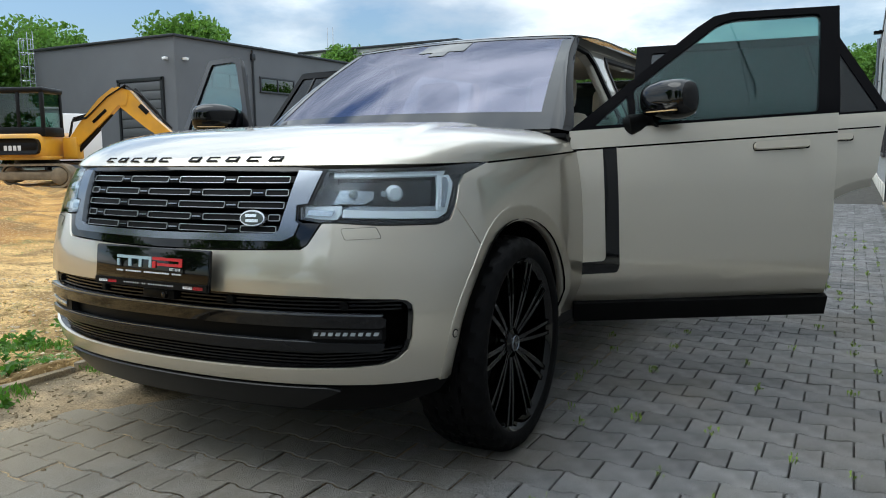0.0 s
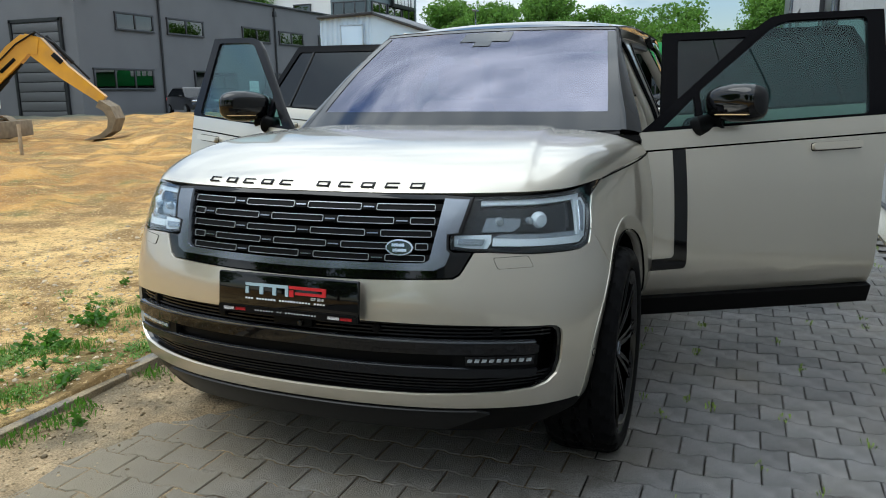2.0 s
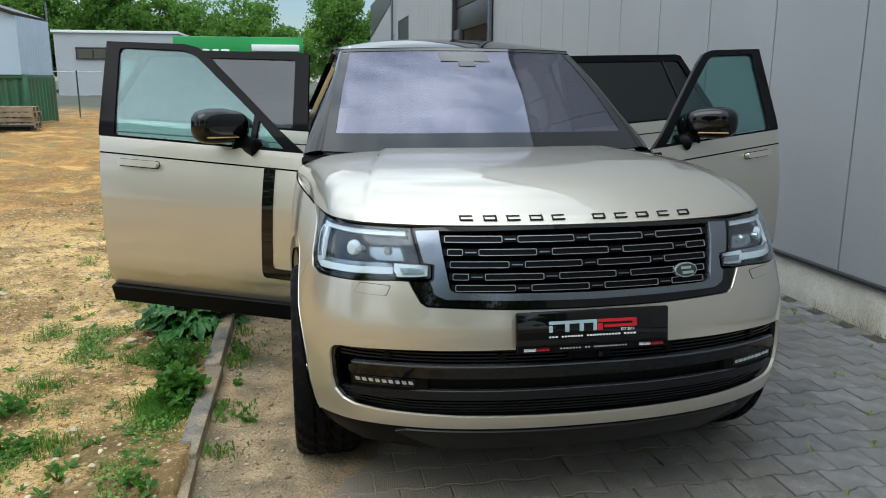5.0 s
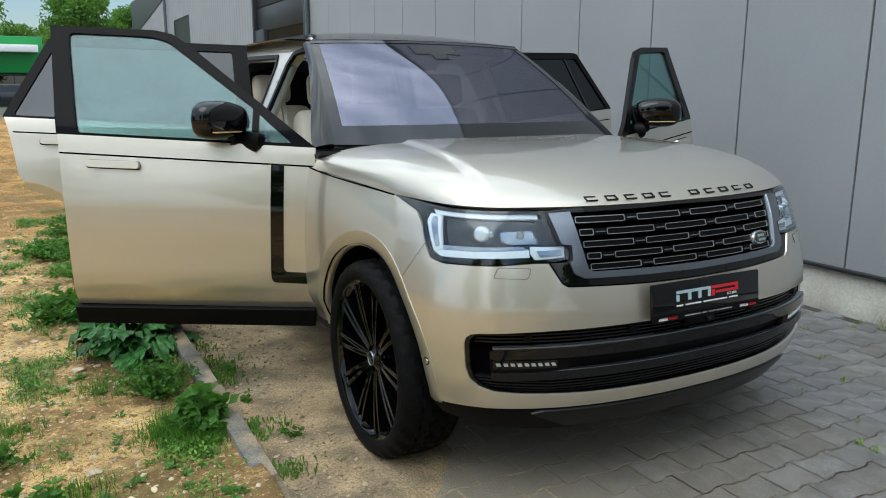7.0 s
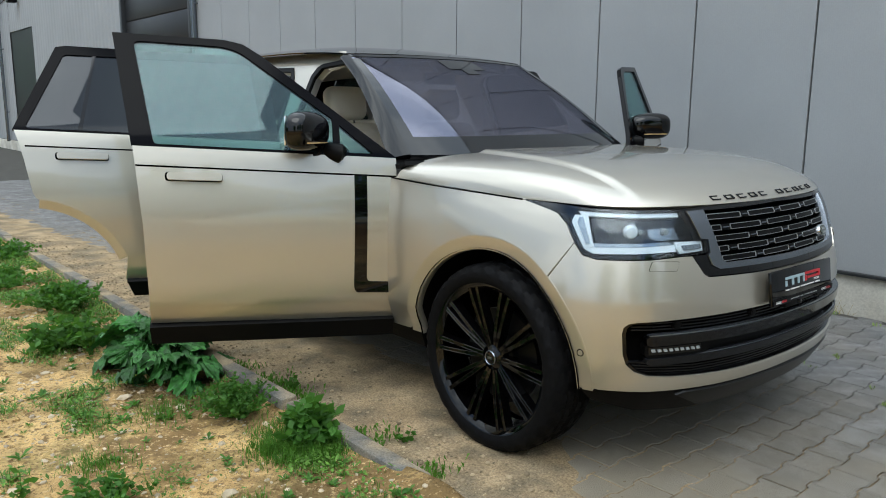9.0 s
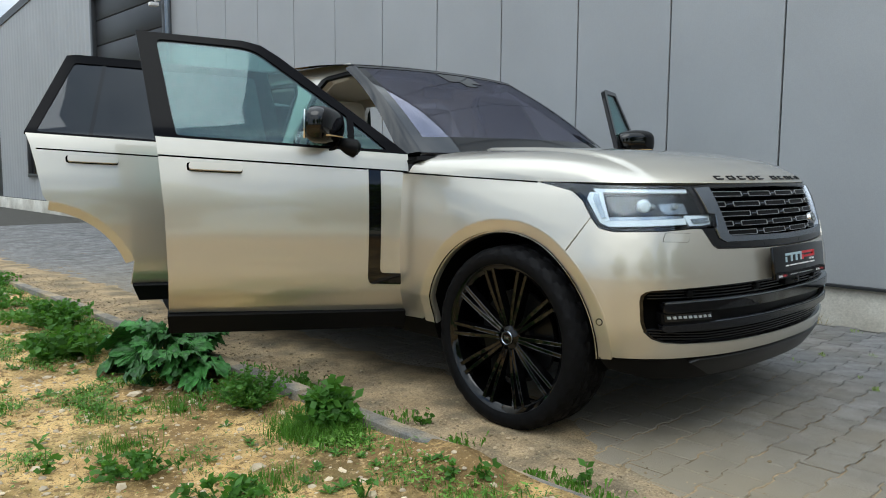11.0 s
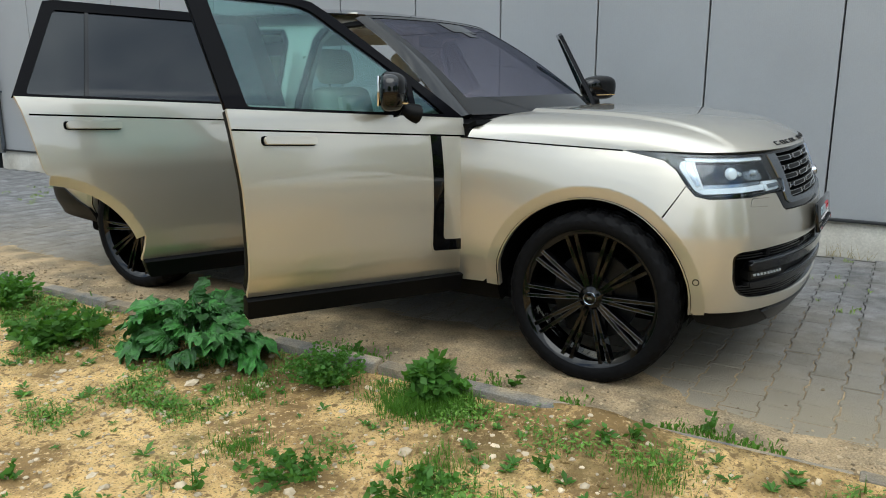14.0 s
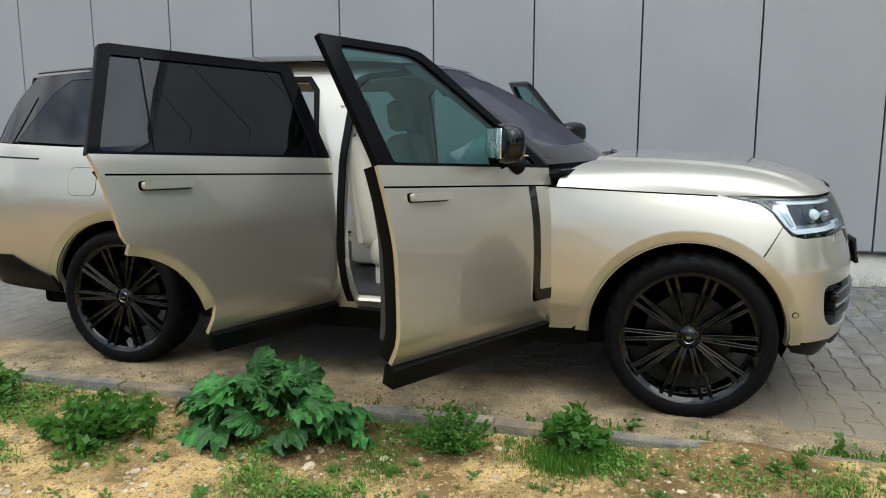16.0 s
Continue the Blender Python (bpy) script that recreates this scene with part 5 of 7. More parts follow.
def blades(n, place, h0, h1, width):
    """Many bent blades; place() gives each foot."""
    V2, F2 = [], []
    for _ in range(n):
        x, y = place()
        z = soil_height(x, y)
        a, lean, h = rg.uniform(0, 6.28), rg.uniform(.1, .7), rg.uniform(h0, h1)
        dx, dy = math.cos(a), math.sin(a)
        w = width * rg.uniform(.6, 1.3)
        o = len(V2)
        for t in (0, .55, 1):
            cx, cy, cz = x + dx * lean * h * t * t, y + dy * lean * h * t * t, z - .005 + h * t * (1 - .25 * lean * t)
            ww = w * (1 - t) + .0004
            V2 += [(cx - dy * ww, cy + dx * ww, cz), (cx + dy * ww, cy - dx * ww, cz)]
        F2 += [(o, o + 1, o + 3, o + 2), (o + 2, o + 3, o + 5, o + 4)]
    return V2, F2


def strip():
    while True:
        x, y = rg.uniform(-3.3, -1.48), rg.uniform(-1.3, 7.5)
        d = -1.48 - x
        f = 1.7 * noise.noise(Vector((x * 3.4, y * 2.6, 5))) + .10 - .55 * d + .50 * min(max((y - 2.0) / 1.0, 0), 1) * max(1 - .9 * d, 0)
        if d > .02 and rg.uniform(0, .8) < f:
            return x, y


def rosettes(n, place):
    """Small single weeds: rosettes of a few pointed leaves."""
    V3, F3 = [], []
    for _ in range(n):
        x, y = place()
        z, m_, s0 = soil_height(x, y), rg.randint(5, 11), rg.uniform(.018, .05)
        for k in range(m_):
            a, up, s = 6.28 * k / m_ + rg.uniform(-.3, .3), rg.uniform(.15, 1.0), s0 * rg.uniform(.6, 1.2)
            d = Vector((math.cos(a), math.sin(a), up))
            w = Vector((-math.sin(a), math.cos(a), 0)) * s * .22
            c, o = Vector((x, y, z)), len(V3)
            V3 += [c, c + d * s * .55 + w, c + Vector((d.x, d.y, up * .75)) * s, c + d * s * .55 - w]
            F3.append((o, o + 1, o + 2, o + 3))
    return V3, F3


def sandy():
    return -1.50 - abs(rg.normal()) * .75, rg.uniform(-1.4, 6)


def lot():
    while True:
        x, y = rg.uniform(-9, -1.6), rg.uniform(-2.5, 14)
        if noise.noise(Vector((x * .9, y * .9, 1))) > .18 and rg.uniform() < .8:
            return x, y


def tuft_places(centres, s):
    def f():
        c = centres[rg.randint(len(centres))]
        return c[0] + rg.normal() * s, c[1] + rg.normal() * s
    return f


V2, F2 = blades(11000, strip, .015, .06, .0022)
tagged(mesh_ob("grass", V2, F2, MAT_GRASS, smooth=False), "short green weeds and grass along the kerb", "grass", kind="stuff")
V2, F2 = blades(5000, lot, .015, .05, .002)
tagged(mesh_ob("sparse_grass", V2, F2, MAT_DRY, smooth=False), "thin dry grass scattered over the sand", "grass", kind="stuff")
V2, F2 = rosettes(300, sandy)
tagged(mesh_ob("small_weeds", V2, F2, MAT_LEAF, smooth=False), "single small weeds sprouting from the sand", "weeds", kind="stuff")
V2, F2 = [], []
for _ in range(1500):
    y = rg.uniform(-1.2, 1.6)
    if noise.noise(Vector((y * 2.2, 3, 1))) < .0:
        continue
    x, a, h = -1.375 + abs(rg.normal()) * .075, rg.uniform(0, 6.28), rg.uniform(.012, .05)
    z, o, r = drift_height(x, y), len(V2), rg.uniform(.008, .022)
    V2 += [(x, y, z), (x + r * math.cos(a), y + r * math.sin(a), z + h), (x + r * math.cos(a + .7), y + r * math.sin(a + .7), z + h * .8)]
    F2.append((o, o + 1, o + 2))
tagged(mesh_ob("kerb_weeds", V2, F2, MAT_GRASS, smooth=False), "low weeds growing at the foot of the kerb stones", "weeds", kind="stuff")
tufts = [(-1.60, .44), (-1.57, .36), (-1.64, .48), (-1.68, .56), (-2.05, .15), (-1.62, .70), (-2.3, .9), (-1.9, 1.25), (-2.4, -.1), (-1.75, -.55), (-2.25, -.5)]
V2, F2 = blades(1800, tuft_places(tufts[:4], .05), .03, .085, .0018)
tagged(mesh_ob("grass_tuft", V2, F2, MAT_GRASS, smooth=False), "dense bright green grass tuft", "grass", kind="stuff")
V2, F2 = blades(4000, tuft_places(tufts, .07), .02, .06, .002)
tagged(mesh_ob("weed_tuft", V2, F2, MAT_GRASS, smooth=False), "low green weeds in the sand", "grass", kind="stuff")
V2, F2 = [], []
for _ in range(26000):
    x, y = strip() if rg.uniform() < .85 else lot()
    x, y = x + rg.normal() * .02, y + rg.normal() * .02
    z, a, s = soil_height(x, y) + rg.uniform(.003, .035), rg.uniform(0, 6.28), rg.uniform(.005, .014)
    u, v = Vector((math.cos(a), math.sin(a), rg.uniform(-.4, .7))) * s, Vector((-math.sin(a), math.cos(a), rg.uniform(-.3, .3))) * s * .5
    c, o = Vector((x, y, z)), len(V2)
    V2 += [c - u, c + v, c + u, c - v]
    F2.append((o, o + 1, o + 2, o + 3))
tagged(mesh_ob("ground_cover", V2, F2, mat("clover_leaf", (.10, .20, .03), .6, random_tint=.45, spec=.25), smooth=False), "low leafy ground cover between grass and stones", "weeds", kind="stuff")
joints = [(rg.uniform(.6, 2.6), rg.uniform(-2, 9)) for _ in range(190)]
V2, F2 = [], []
for x, y in joints:
    x = round(x / .1) * .1
    for _ in range(rg.randint(5, 16)):
        o, a, h = len(V2), rg.uniform(0, 6.28), rg.uniform(.008, .03)
        px, py, r = x + rg.normal() * .012, y + rg.normal() * .022, rg.uniform(.006, .014)
        V2 += [(px, py, -.004), (px + r * math.cos(a), py + r * math.sin(a), h), (px + r * math.cos(a + .9), py + r * math.sin(a + .9), h * .8)]
        F2.append((o, o + 1, o + 2))
tagged(mesh_ob("joint_weeds", V2, F2, mat("joint_moss", (.20, .30, .05), .7, random_tint=.3), smooth=False), "tiny weeds growing in the paver joints", "weeds", kind="stuff")


def lobed_leaf(bm, base, direction, size, droop, roll, seed):
    """A broad crinkled leaf on a stalk: deep lobes, toothed and ruffled rim, raised veins."""
    r = np.random.RandomState(seed)
    d = Vector(direction).normalized()
    sidev = d.cross(Vector((0, 0, 1))).normalized()
    sidev = Matrix.Rotation(roll, 3, d) @ sidev
    nor = sidev.cross(d)
    stalk = Vector(base)
    foot = stalk + d * size * .55
    add_tube(bm, [stalk, stalk * .45 + foot * .55 + Vector((0, 0, .015)), foot], [.008, .007, .005], 6)
    n1, n2 = 8, 72
    ph = r.uniform(0, 6.28, 5)
    grid = []
    for i in range(n1 + 1):
        row = []
        rr = i / n1
        for k in range(n2):
            a = math.pi * 2 * k / n2 - math.pi
            scallop = .045 * math.sin(6 * a + ph[4]) + .03 * math.sin(13 * a + ph[0]) + .03 * math.sin(29 * a + ph[3])
            rim = size * (.60 + .06 * math.cos(a)) * (1 + scallop)
            rim *= 1 - .5 * math.exp(-((math.pi - abs(a)) / .22) ** 2)
            u, v = rr * rim * math.cos(a), rr * rim * math.sin(a)
            ruffle = size * (.115 * rr ** 3 * math.sin(7 * a + ph[1]) + .075 * rr ** 4 * math.sin(17 * a + ph[2]) + .045 * rr * r.normal())
            bowl = -size * .10 * rr * abs(math.cos(a * .5 + .1)) ** 8 - droop * (rr * rim) ** 2 / size * (1.0 + .8 * math.cos(a))
            row.append(bm.verts.new(foot + d * (u + size * .2) + sidev * v + nor * (ruffle + bowl)))
        grid.append(row)
    for p, q in zip(grid, grid[1:]):
        for k in range(n2):
            k2 = (k + 1) % n2
            bm.faces.new((p[k], p[k2], q[k2], q[k]))


burdock = tagged(empty("burdock"), "large burdock plant with broad ruffled dark green leaves beside the kerb", "plant")
bx, by = -1.66, 1.85
burdock.location = (bx, by, soil_height(bx, by))
rb = np.random.RandomState(3)
LEAVES = 44
for k in range(LEAVES):
    a = k * 2.4 + rb.uniform(-.5, .5)
    lift = k / (LEAVES - 1)
    out_ = (1 - lift) ** .6
    size = rb.uniform(.15, .23) * (1.1 - .35 * lift)
    bm = bmesh.new()
    px, py = math.cos(a) * .09 * out_, math.sin(a) * .22 * out_
    lobed_leaf(bm, (px + rb.normal() * .03, py + rb.normal() * .03, .0 + .13 * lift + rb.uniform(0, .05)), (math.cos(a) * (.5 + .5 * out_), math.sin(a) * (.5 + .5 * out_), .16 + .52 * lift + rb.normal() * .25),
               size, .55, rb.normal() * .45, k)
    bmesh.ops.remove_doubles(bm, verts=bm.verts[:], dist=1e-5)
    part("leaf", bm, MAT_BURDOCK, burdock, angle=50)


def feathery(name, x, y, r, h, n, label, cat="plant", size=.022, each=16):
    """A bushy weed: thin stems crowded with small leaflets."""
    bm = bmesh.new()
    q = np.random.RandomState(int(abs(x * 100 + y * 37)))
    z = soil_height(x, y) if x < -1.405 else .004
    stems = bmesh.new()
    for _ in range(n):
        a, rr = q.uniform(0, 6.28), math.sqrt(q.uniform(0, 1)) * r
        top = Vector((rr * math.cos(a), rr * math.sin(a), h * (1 - .55 * (rr / r) ** 2) * q.uniform(.6, 1.05)))
        add_tube(stems, [Vector((top.x * .2, top.y * .2, 0)), Vector((top.x * .65, top.y * .65, top.z * .6)), top], [.003, .002, .001], 4, False)
        for _ in range(each):
            t = q.uniform(.25, 1.05)
            c = Vector((top.x * (.2 + .8 * t), top.y * (.2 + .8 * t), top.z * t))
            b, e = q.uniform(0, 6.28), q.uniform(-.5, .9)
            d = Vector((math.cos(b), math.sin(b), e)).normalized() * size * q.uniform(.6, 1.4)
            s = d.cross(Vector((q.normal(), q.normal(), q.normal()))).normalized() * size * .36
            vs = [bm.verts.new(c), bm.verts.new(c + d * .5 + s), bm.verts.new(c + d), bm.verts.new(c + d * .5 - s)]
            bm.faces.new(vs)
    ob = tagged(empty(name), label, cat)
    ob.location = (x, y, z)
    part("stem", stems, MAT_LEAF, ob)
    part("foliage", bm, MAT_LEAF, ob, smooth=False)
    return ob


feathery("weed_bush", -1.64, 1.00, .20, .20, 95, "round bushy green weed with fine leaves at the kerb")
feathery("thistle", -1.55, .47, .13, .20, 42, "upright thistle with narrow jagged leaves", size=.05)
feathery("weed_bush", -1.95, 2.62, .26, .22, 70, "spreading green weed with feathery leaves", size=.045)
feathery("weed_bush", -2.35, .55, .20, .09, 18, "low weed patch with pale green leaves", size=.03)
feathery("weed_bush", -2.25, .12, .20, .08, 14, "low weed patch with pale green leaves", size=.035)
feathery("weed_bush", -1.75, 3.6, .35, .20, 70, "spreading green weed with feathery leaves", size=.04)
feathery("weed_bush", -1.95, 4.7, .4, .18, 70, "spreading green weed with feathery leaves", size=.04)
feathery("weed_bush", -1.7, 5.9, .4, .18, 60, "spreading green weed with feathery leaves", size=.04)
for k, (x, y) in enumerate(((-1.24, -.63), (-1.54, -.41), (-1.60, -.33), (-1.30, .70), (-1.22, .25), (-1.9, -.2), (-2.1, -.75), (-2.6, .8), (-2.9, 1.4), (-2.55, -.9), (-1.28, 1.1), (-3.1, .1))):
    feathery("seedling", x, y, .04, rg.uniform(.06, .12), 4, "small upright green seedling in the sand", size=.034, each=6)
feathery("stalk_weed", -1.90, 2.35, .05, .34, 6, "tall thin weed stalk with few leaves", size=.05, each=9)

V2, F2 = [], []
for _ in range(900):
    y = rg.uniform(-4.5, 9)
    if noise.noise(Vector((y * 1.3, 0, 4))) < -.05:
        continue
    x, a, h = 2.60 + rg.normal() * .025, rg.uniform(0, 6.28), rg.uniform(.03, .16)
    o = len(V2)
    V2 += [(x, y - .002, -.01), (x, y + .002, -.01), (x + .05 * math.cos(a), y + .06 * math.sin(a), h)]
    F2.append((o, o + 1, o + 2))
tagged(mesh_ob("dry_weeds", V2, F2, MAT_DRY, smooth=False), "dry weed stalks along the foot of the wall", "weeds", kind="stuff")

# stones
V2, F2 = [], []
ico = bmesh.new()
bmesh.ops.create_icosphere(ico, subdivisions=1, radius=1)
ico.verts.index_update()
IV, IF = [v.co.copy() for v in ico.verts], [[v.index for v in f.verts] for f in ico.faces]
ico.free()


def pebble(x, y, z, r, q):
    o = len(V2)
    s = (q.uniform(.7, 1.4), q.uniform(.7, 1.3), q.uniform(.45, .8))
    e = Euler((q.uniform(0, 6), q.uniform(0, 6), q.uniform(0, 6))).to_matrix()
    for v in IV:
        w = e @ (v * r * (1 + q.uniform(-.2, .2)))
        V2.append((x + w.x * s[0], y + w.y * s[1], z + w.z * s[2]))
    F2.extend([tuple(i + o for i in f) for f in IF])


for _ in range(7000):
    x, y = rg.uniform(-4.6, -1.48), rg.uniform(-2.4, 7)
    pebble(x, y, soil_height(x, y), rg.choice([.004, .007, .011, .018], p=[.40, .34, .20, .06]), rg)
tagged(mesh_ob("gravel", V2, F2, MAT_STONE, smooth=False), "pebbles scattered over the sand", "gravel", kind="stuff")
V2, F2 = [], []
for _ in range(4200):
    x, y = -1.38 + abs(rg.normal()) * .26, rg.uniform(-2.5, 7)
    pebble(x, y, drift_height(x, y) + .002, rg.choice([.003, .005, .008, .012], p=[.4, .35, .2, .05]), rg)
tagged(mesh_ob("sand_crumbs", V2, F2, mat("sand_crumb", (.30, .235, .15), .95, random_tint=.5, spec=.1), smooth=False), "crumbs of sand scattered over the paving", "sand", kind="stuff")
V2, F2 = [], []
for _ in range(5200):
    x, y = rg.uniform(-4.2, -1.48), rg.uniform(-2.4, 7)
    if noise.noise(Vector((x * 2.1, y * 2.1, 7))) > -.12:
        pebble(x, y, soil_height(x, y) - .002, rg.choice([.008, .014, .022], p=[.5, .36, .14]), rg)
tagged(mesh_ob("soil_clods", V2, F2, MAT_SOIL, smooth=False), "crumbled clods of dry sandy soil", "soil", kind="stuff")
for k in range(40):
    x, y = (-1.98, 1.52) if k == 0 else (rg.uniform(-3.2, -1.5), rg.uniform(-1.2, 4.5))
    V2, F2 = [], []
    r = .032 if k == 0 else rg.uniform(.012, .028)
    pebble(0, 0, 0, r, rg)
    st = mesh_ob("stone", V2, F2, MAT_STONE, smooth=False)
    st.location = (x, y, soil_height(x, y) + r * .2)
    tagged(st, "pale rough stone lying in the sand", "stone", "stones on the sand")


# ---- beyond the lot: machine, halls, containers, cars, trees ----
MAT_YEL = mat("machine_yellow", (.72, .36, .025), .38, coat=.3, var=.08, scale=2, second=(.60, .30, .04), patch=1.2)
MAT_MBLK = mat("machine_black", (.006, .006, .0065), .45, spec=.2)
MAT_TRACK = mat("dusty_steel", (.20, .155, .10), .85, var=.25, scale=6, bump=.3)
MAT_CABGL = glass("cab_glass", (.25, .42, .36), (1, 1, 1), 1.4, .06)


def excavator(m):
    ex = tagged(empty("excavator"), "yellow compact tracked excavator with its bucket lowered on the sand", "excavator")
    ex.matrix_basis = m
    for s in (-1, 1):
        n = 44
        loop = []
        for k in range(n):
            a = 2 * math.pi * k / n
            loop.append((math.copysign(1.14, math.cos(a)) * (1 if abs(math.cos(a)) > .02 else 0) * 1.0 + .30 * math.cos(a), .33 + .31 * math.sin(a)))
        bm = bmesh.new()
        rings = []
        for y in (s * .93 - .225, s * .93 + .225):
            for sc in (1.0, .86):
                rings.append([bm.verts.new((x if sc == 1 else x * .965, y, .33 + (z - .33) * sc)) for x, z in loop])
        a0, a1, b0, b1 = rings
        for k in range(n):
            j = (k + 1) % n
            for p, q in ((a0, b0), (b0, b1), (b1, a1), (a1, a0)):
                bm.faces.new((p[k], p[j], q[j], q[k]))
        tr = part("track", bm, MAT_TRACK, ex, "dusty steel crawler track", smooth=False)
        for k in range(15):
            for z in (.02, .64):
                part("track_pad", add_box(bmesh.new(), (-1.12 + .16 * k, s * .93, z), (.05, .45, .03)), MAT_TRACK, tr, smooth=False)
        part("track_frame", add_box(bmesh.new(), (0, s * .93, .34), (2.1, .34, .22), .03), MAT_TRACK, ex)
        for x in (-1.14, 1.14):
            part("sprocket", add_lathe(bmesh.new(), [(.0, -.24), (.15, -.24), (.22, -.2), (.22, .2), (.15, .24), (0, .24)], 20, pose(x, s * .93, .33, 90)), MAT_TRACK, ex)
    part("turntable", add_lathe(bmesh.new(), [(0, .55), (.55, .55), (.55, .78), (0, .78)], 28, Matrix.Identity(4)), MAT_MBLK, ex)
    part("dozer_blade", add_box(bmesh.new(), (1.75, 0, .32), (.12, 2.2, .42), .03), MAT_TRACK, ex)
    # upper works
    bm = bmesh.new()
    add_box(bm, (-.35, 0, 1.12), (2.15, 2.05, .72), .16, seg=3)
    add_box(bm, (-1.15, 0, 1.30), (.75, 2.1, .95), .18, seg=3)
    part("upper_body", bm, MAT_YEL, ex)
    part("body_skirt", add_box(bmesh.new(), (-.3, 0, .80), (2.2, 2.0, .10), .03), MAT_YEL, ex)
    part("side_decal", add_box(bmesh.new(), (-.02, -1.032, 1.10), (1.35, .016, .42), .13), MAT_MBLK, ex)
    for k in range(4):
        part("decal_bar", add_box(bmesh.new(), (-.25 + .12 * k, -1.043, 1.06), (.085, .006, .13), .005), M["white"], ex)
    part("decal_bar", add_box(bmesh.new(), (-.75, -1.043, 1.05), (.22, .006, .06), .005, (0, 30, 0)), M["red"], ex)
    # cab
    cab = part("cab", add_box(bmesh.new(), (.13, -.45, 1.48), (1.30, 1.04, .25), .03), MAT_MBLK, ex, "black operator cab")
    for x in (-.45, .72):
        for y in (-.92, .02):
            part("cab_post", add_box(bmesh.new(), (x, y, 1.95), (.10, .10, 1.15), .03), MAT_MBLK, cab)
    part("cab_roof", add_box(bmesh.new(), (.13, -.45, 2.56), (1.35, 1.08, .14), .05), MAT_MBLK, cab)
    part("cab_post", add_box(bmesh.new(), (.10, -.92, 1.95), (.09, .08, 1.1), .02), MAT_MBLK, cab)
    part("cab_back", add_box(bmesh.new(), (-.47, -.45, 1.9), (.05, .9, .9), .02), MAT_MBLK, cab)
    bm = bmesh.new()
    add_box(bm, (.13, -.93, 1.98), (1.12, .012, .98))
    add_box(bm, (.73, -.45, 1.98), (.012, .9, .98))
    part("cab_window", bm, MAT_CABGL, ex, smooth=False)
    part("operator_seat", add_box(add_box(bmesh.new(), (-.25, -.45, 1.62), (.5, .5, .14), .05), (-.48, -.45, 1.9), (.14, .48, .6), .05), MAT_MBLK, ex)
    # boom, stick, bucket in the machine's length plane

    def beam(name, pts, w, m_):
        bm = bmesh.new()
        prev = None
        for (x, z), h in pts:
            c = [bm.verts.new((x + ox, y, z + oz)) for y, (ox, oz) in ((-w, h), (w, h), (w, (-h[0], -h[1])), (-w, (-h[0], -h[1])))]
            if prev:
                for i in range(4):
                    bm.faces.new((prev[i], prev[(i + 1) % 4], c[(i + 1) % 4], c[i]))
            else:
                bm.faces.new(c)
            prev = c
        bm.faces.new(prev)
        return part(name, bm, m_, ex, smooth=False)

    part("swing_bracket", add_box(bmesh.new(), (1.02, 0, 1.05), (.40, .42, .60), .06), MAT_YEL, ex)
    beam("boom", [((1.05, 1.15), (-.12, .08)), ((1.45, 1.60), (-.14, .15)), ((1.98, 2.15), (-.14, .21)), ((2.30, 2.42), (-.06, .24)), ((2.62, 2.36), (.03, .18))], .13, MAT_YEL)
    beam("stick", [((2.28, 2.58), (.05, .10)), ((2.55, 2.36), (.14, .22)), ((3.15, 1.75), (.12, .14)), ((4.05, 1.02), (.07, .09))], .11, MAT_YEL)
    for a, b, r in (((1.15, 0, .95), (2.15, 0, 1.95), .06), ((1.7, 0, 1.98), (2.55, 0, 2.66), .055), ((2.8, 0, 2.62), (3.75, 0, 1.55), .05)):
        pa, pb = Vector(a), Vector(b)
        bm = bmesh.new()
        add_tube(bm, [pa, pa.lerp(pb, .62)], r, 10)
        add_tube(bm, [pa.lerp(pb, .6), pb], r * .55, 8)
        part("hydraulic_cylinder", bm, MAT_MBLK, ex)
    bm = bmesh.new()
    for k in range(5):
        y = -.16 + .03 * k
        add_tube(bm, [(1.0, y, 1.35 + .02 * k), (1.1, y, 1.75 + .03 * k), (1.5, y, 1.85 + .03 * k), (2.1, y, 2.42), (2.6, y, 2.72), (3.0, y, 2.45)], .018, 6)
    part("hoses", bm, MAT_MBLK, ex)
    part("boom_decal", add_box(bmesh.new(), (3.05, -.118, 2.07), (.30, .01, .13), .01, (0, 46, 0)), MAT_MBLK, ex)
    part("boom_print", add_box(bmesh.new(), (1.85, -.137, 1.90), (.5, .008, .08), .01, (0, -41, 0)), M["satin_black"], ex)
    bm = bmesh.new()
    prof = [(4.05, 1.02), (4.30, .86), (4.42, .55), (4.28, .22), (4.02, .06), (3.70, .02), (3.72, .08), (3.98, .16), (4.18, .32), (4.22, .55), (4.12, .75), (3.95, .85)]
    ra, rb_ = [bm.verts.new((x, -.42, z)) for x, z in prof], [bm.verts.new((x, .42, z)) for x, z in prof]
    for k in range(len(prof)):
        j = (k + 1) % len(prof)
        bm.faces.new((ra[k], ra[j], rb_[j], rb_[k]))
    bm.faces.new(ra)
    bm.faces.new(rb_[::-1])
    for y in (-.3, -.1, .1, .3):
        add_box(bm, (3.64, y, .03), (.14, .07, .04), .01)
    part("bucket", bm, MAT_TRACK, ex, smooth=False)
    return ex


EXC = (-17.70, 10.76)
excavator(pose(*EXC, soil_height(*EXC) + .02, 0, 0, 28.1))

# grey office hall across the lot
MAT_GREYR = mat("grey_cladding", (.135, .138, .146), .6, var=.06, scale=.5, spec=.35)
MAT_WIN = glass("far_glass", (.06, .07, .075), (1, 1, 1), 1.5, .12)


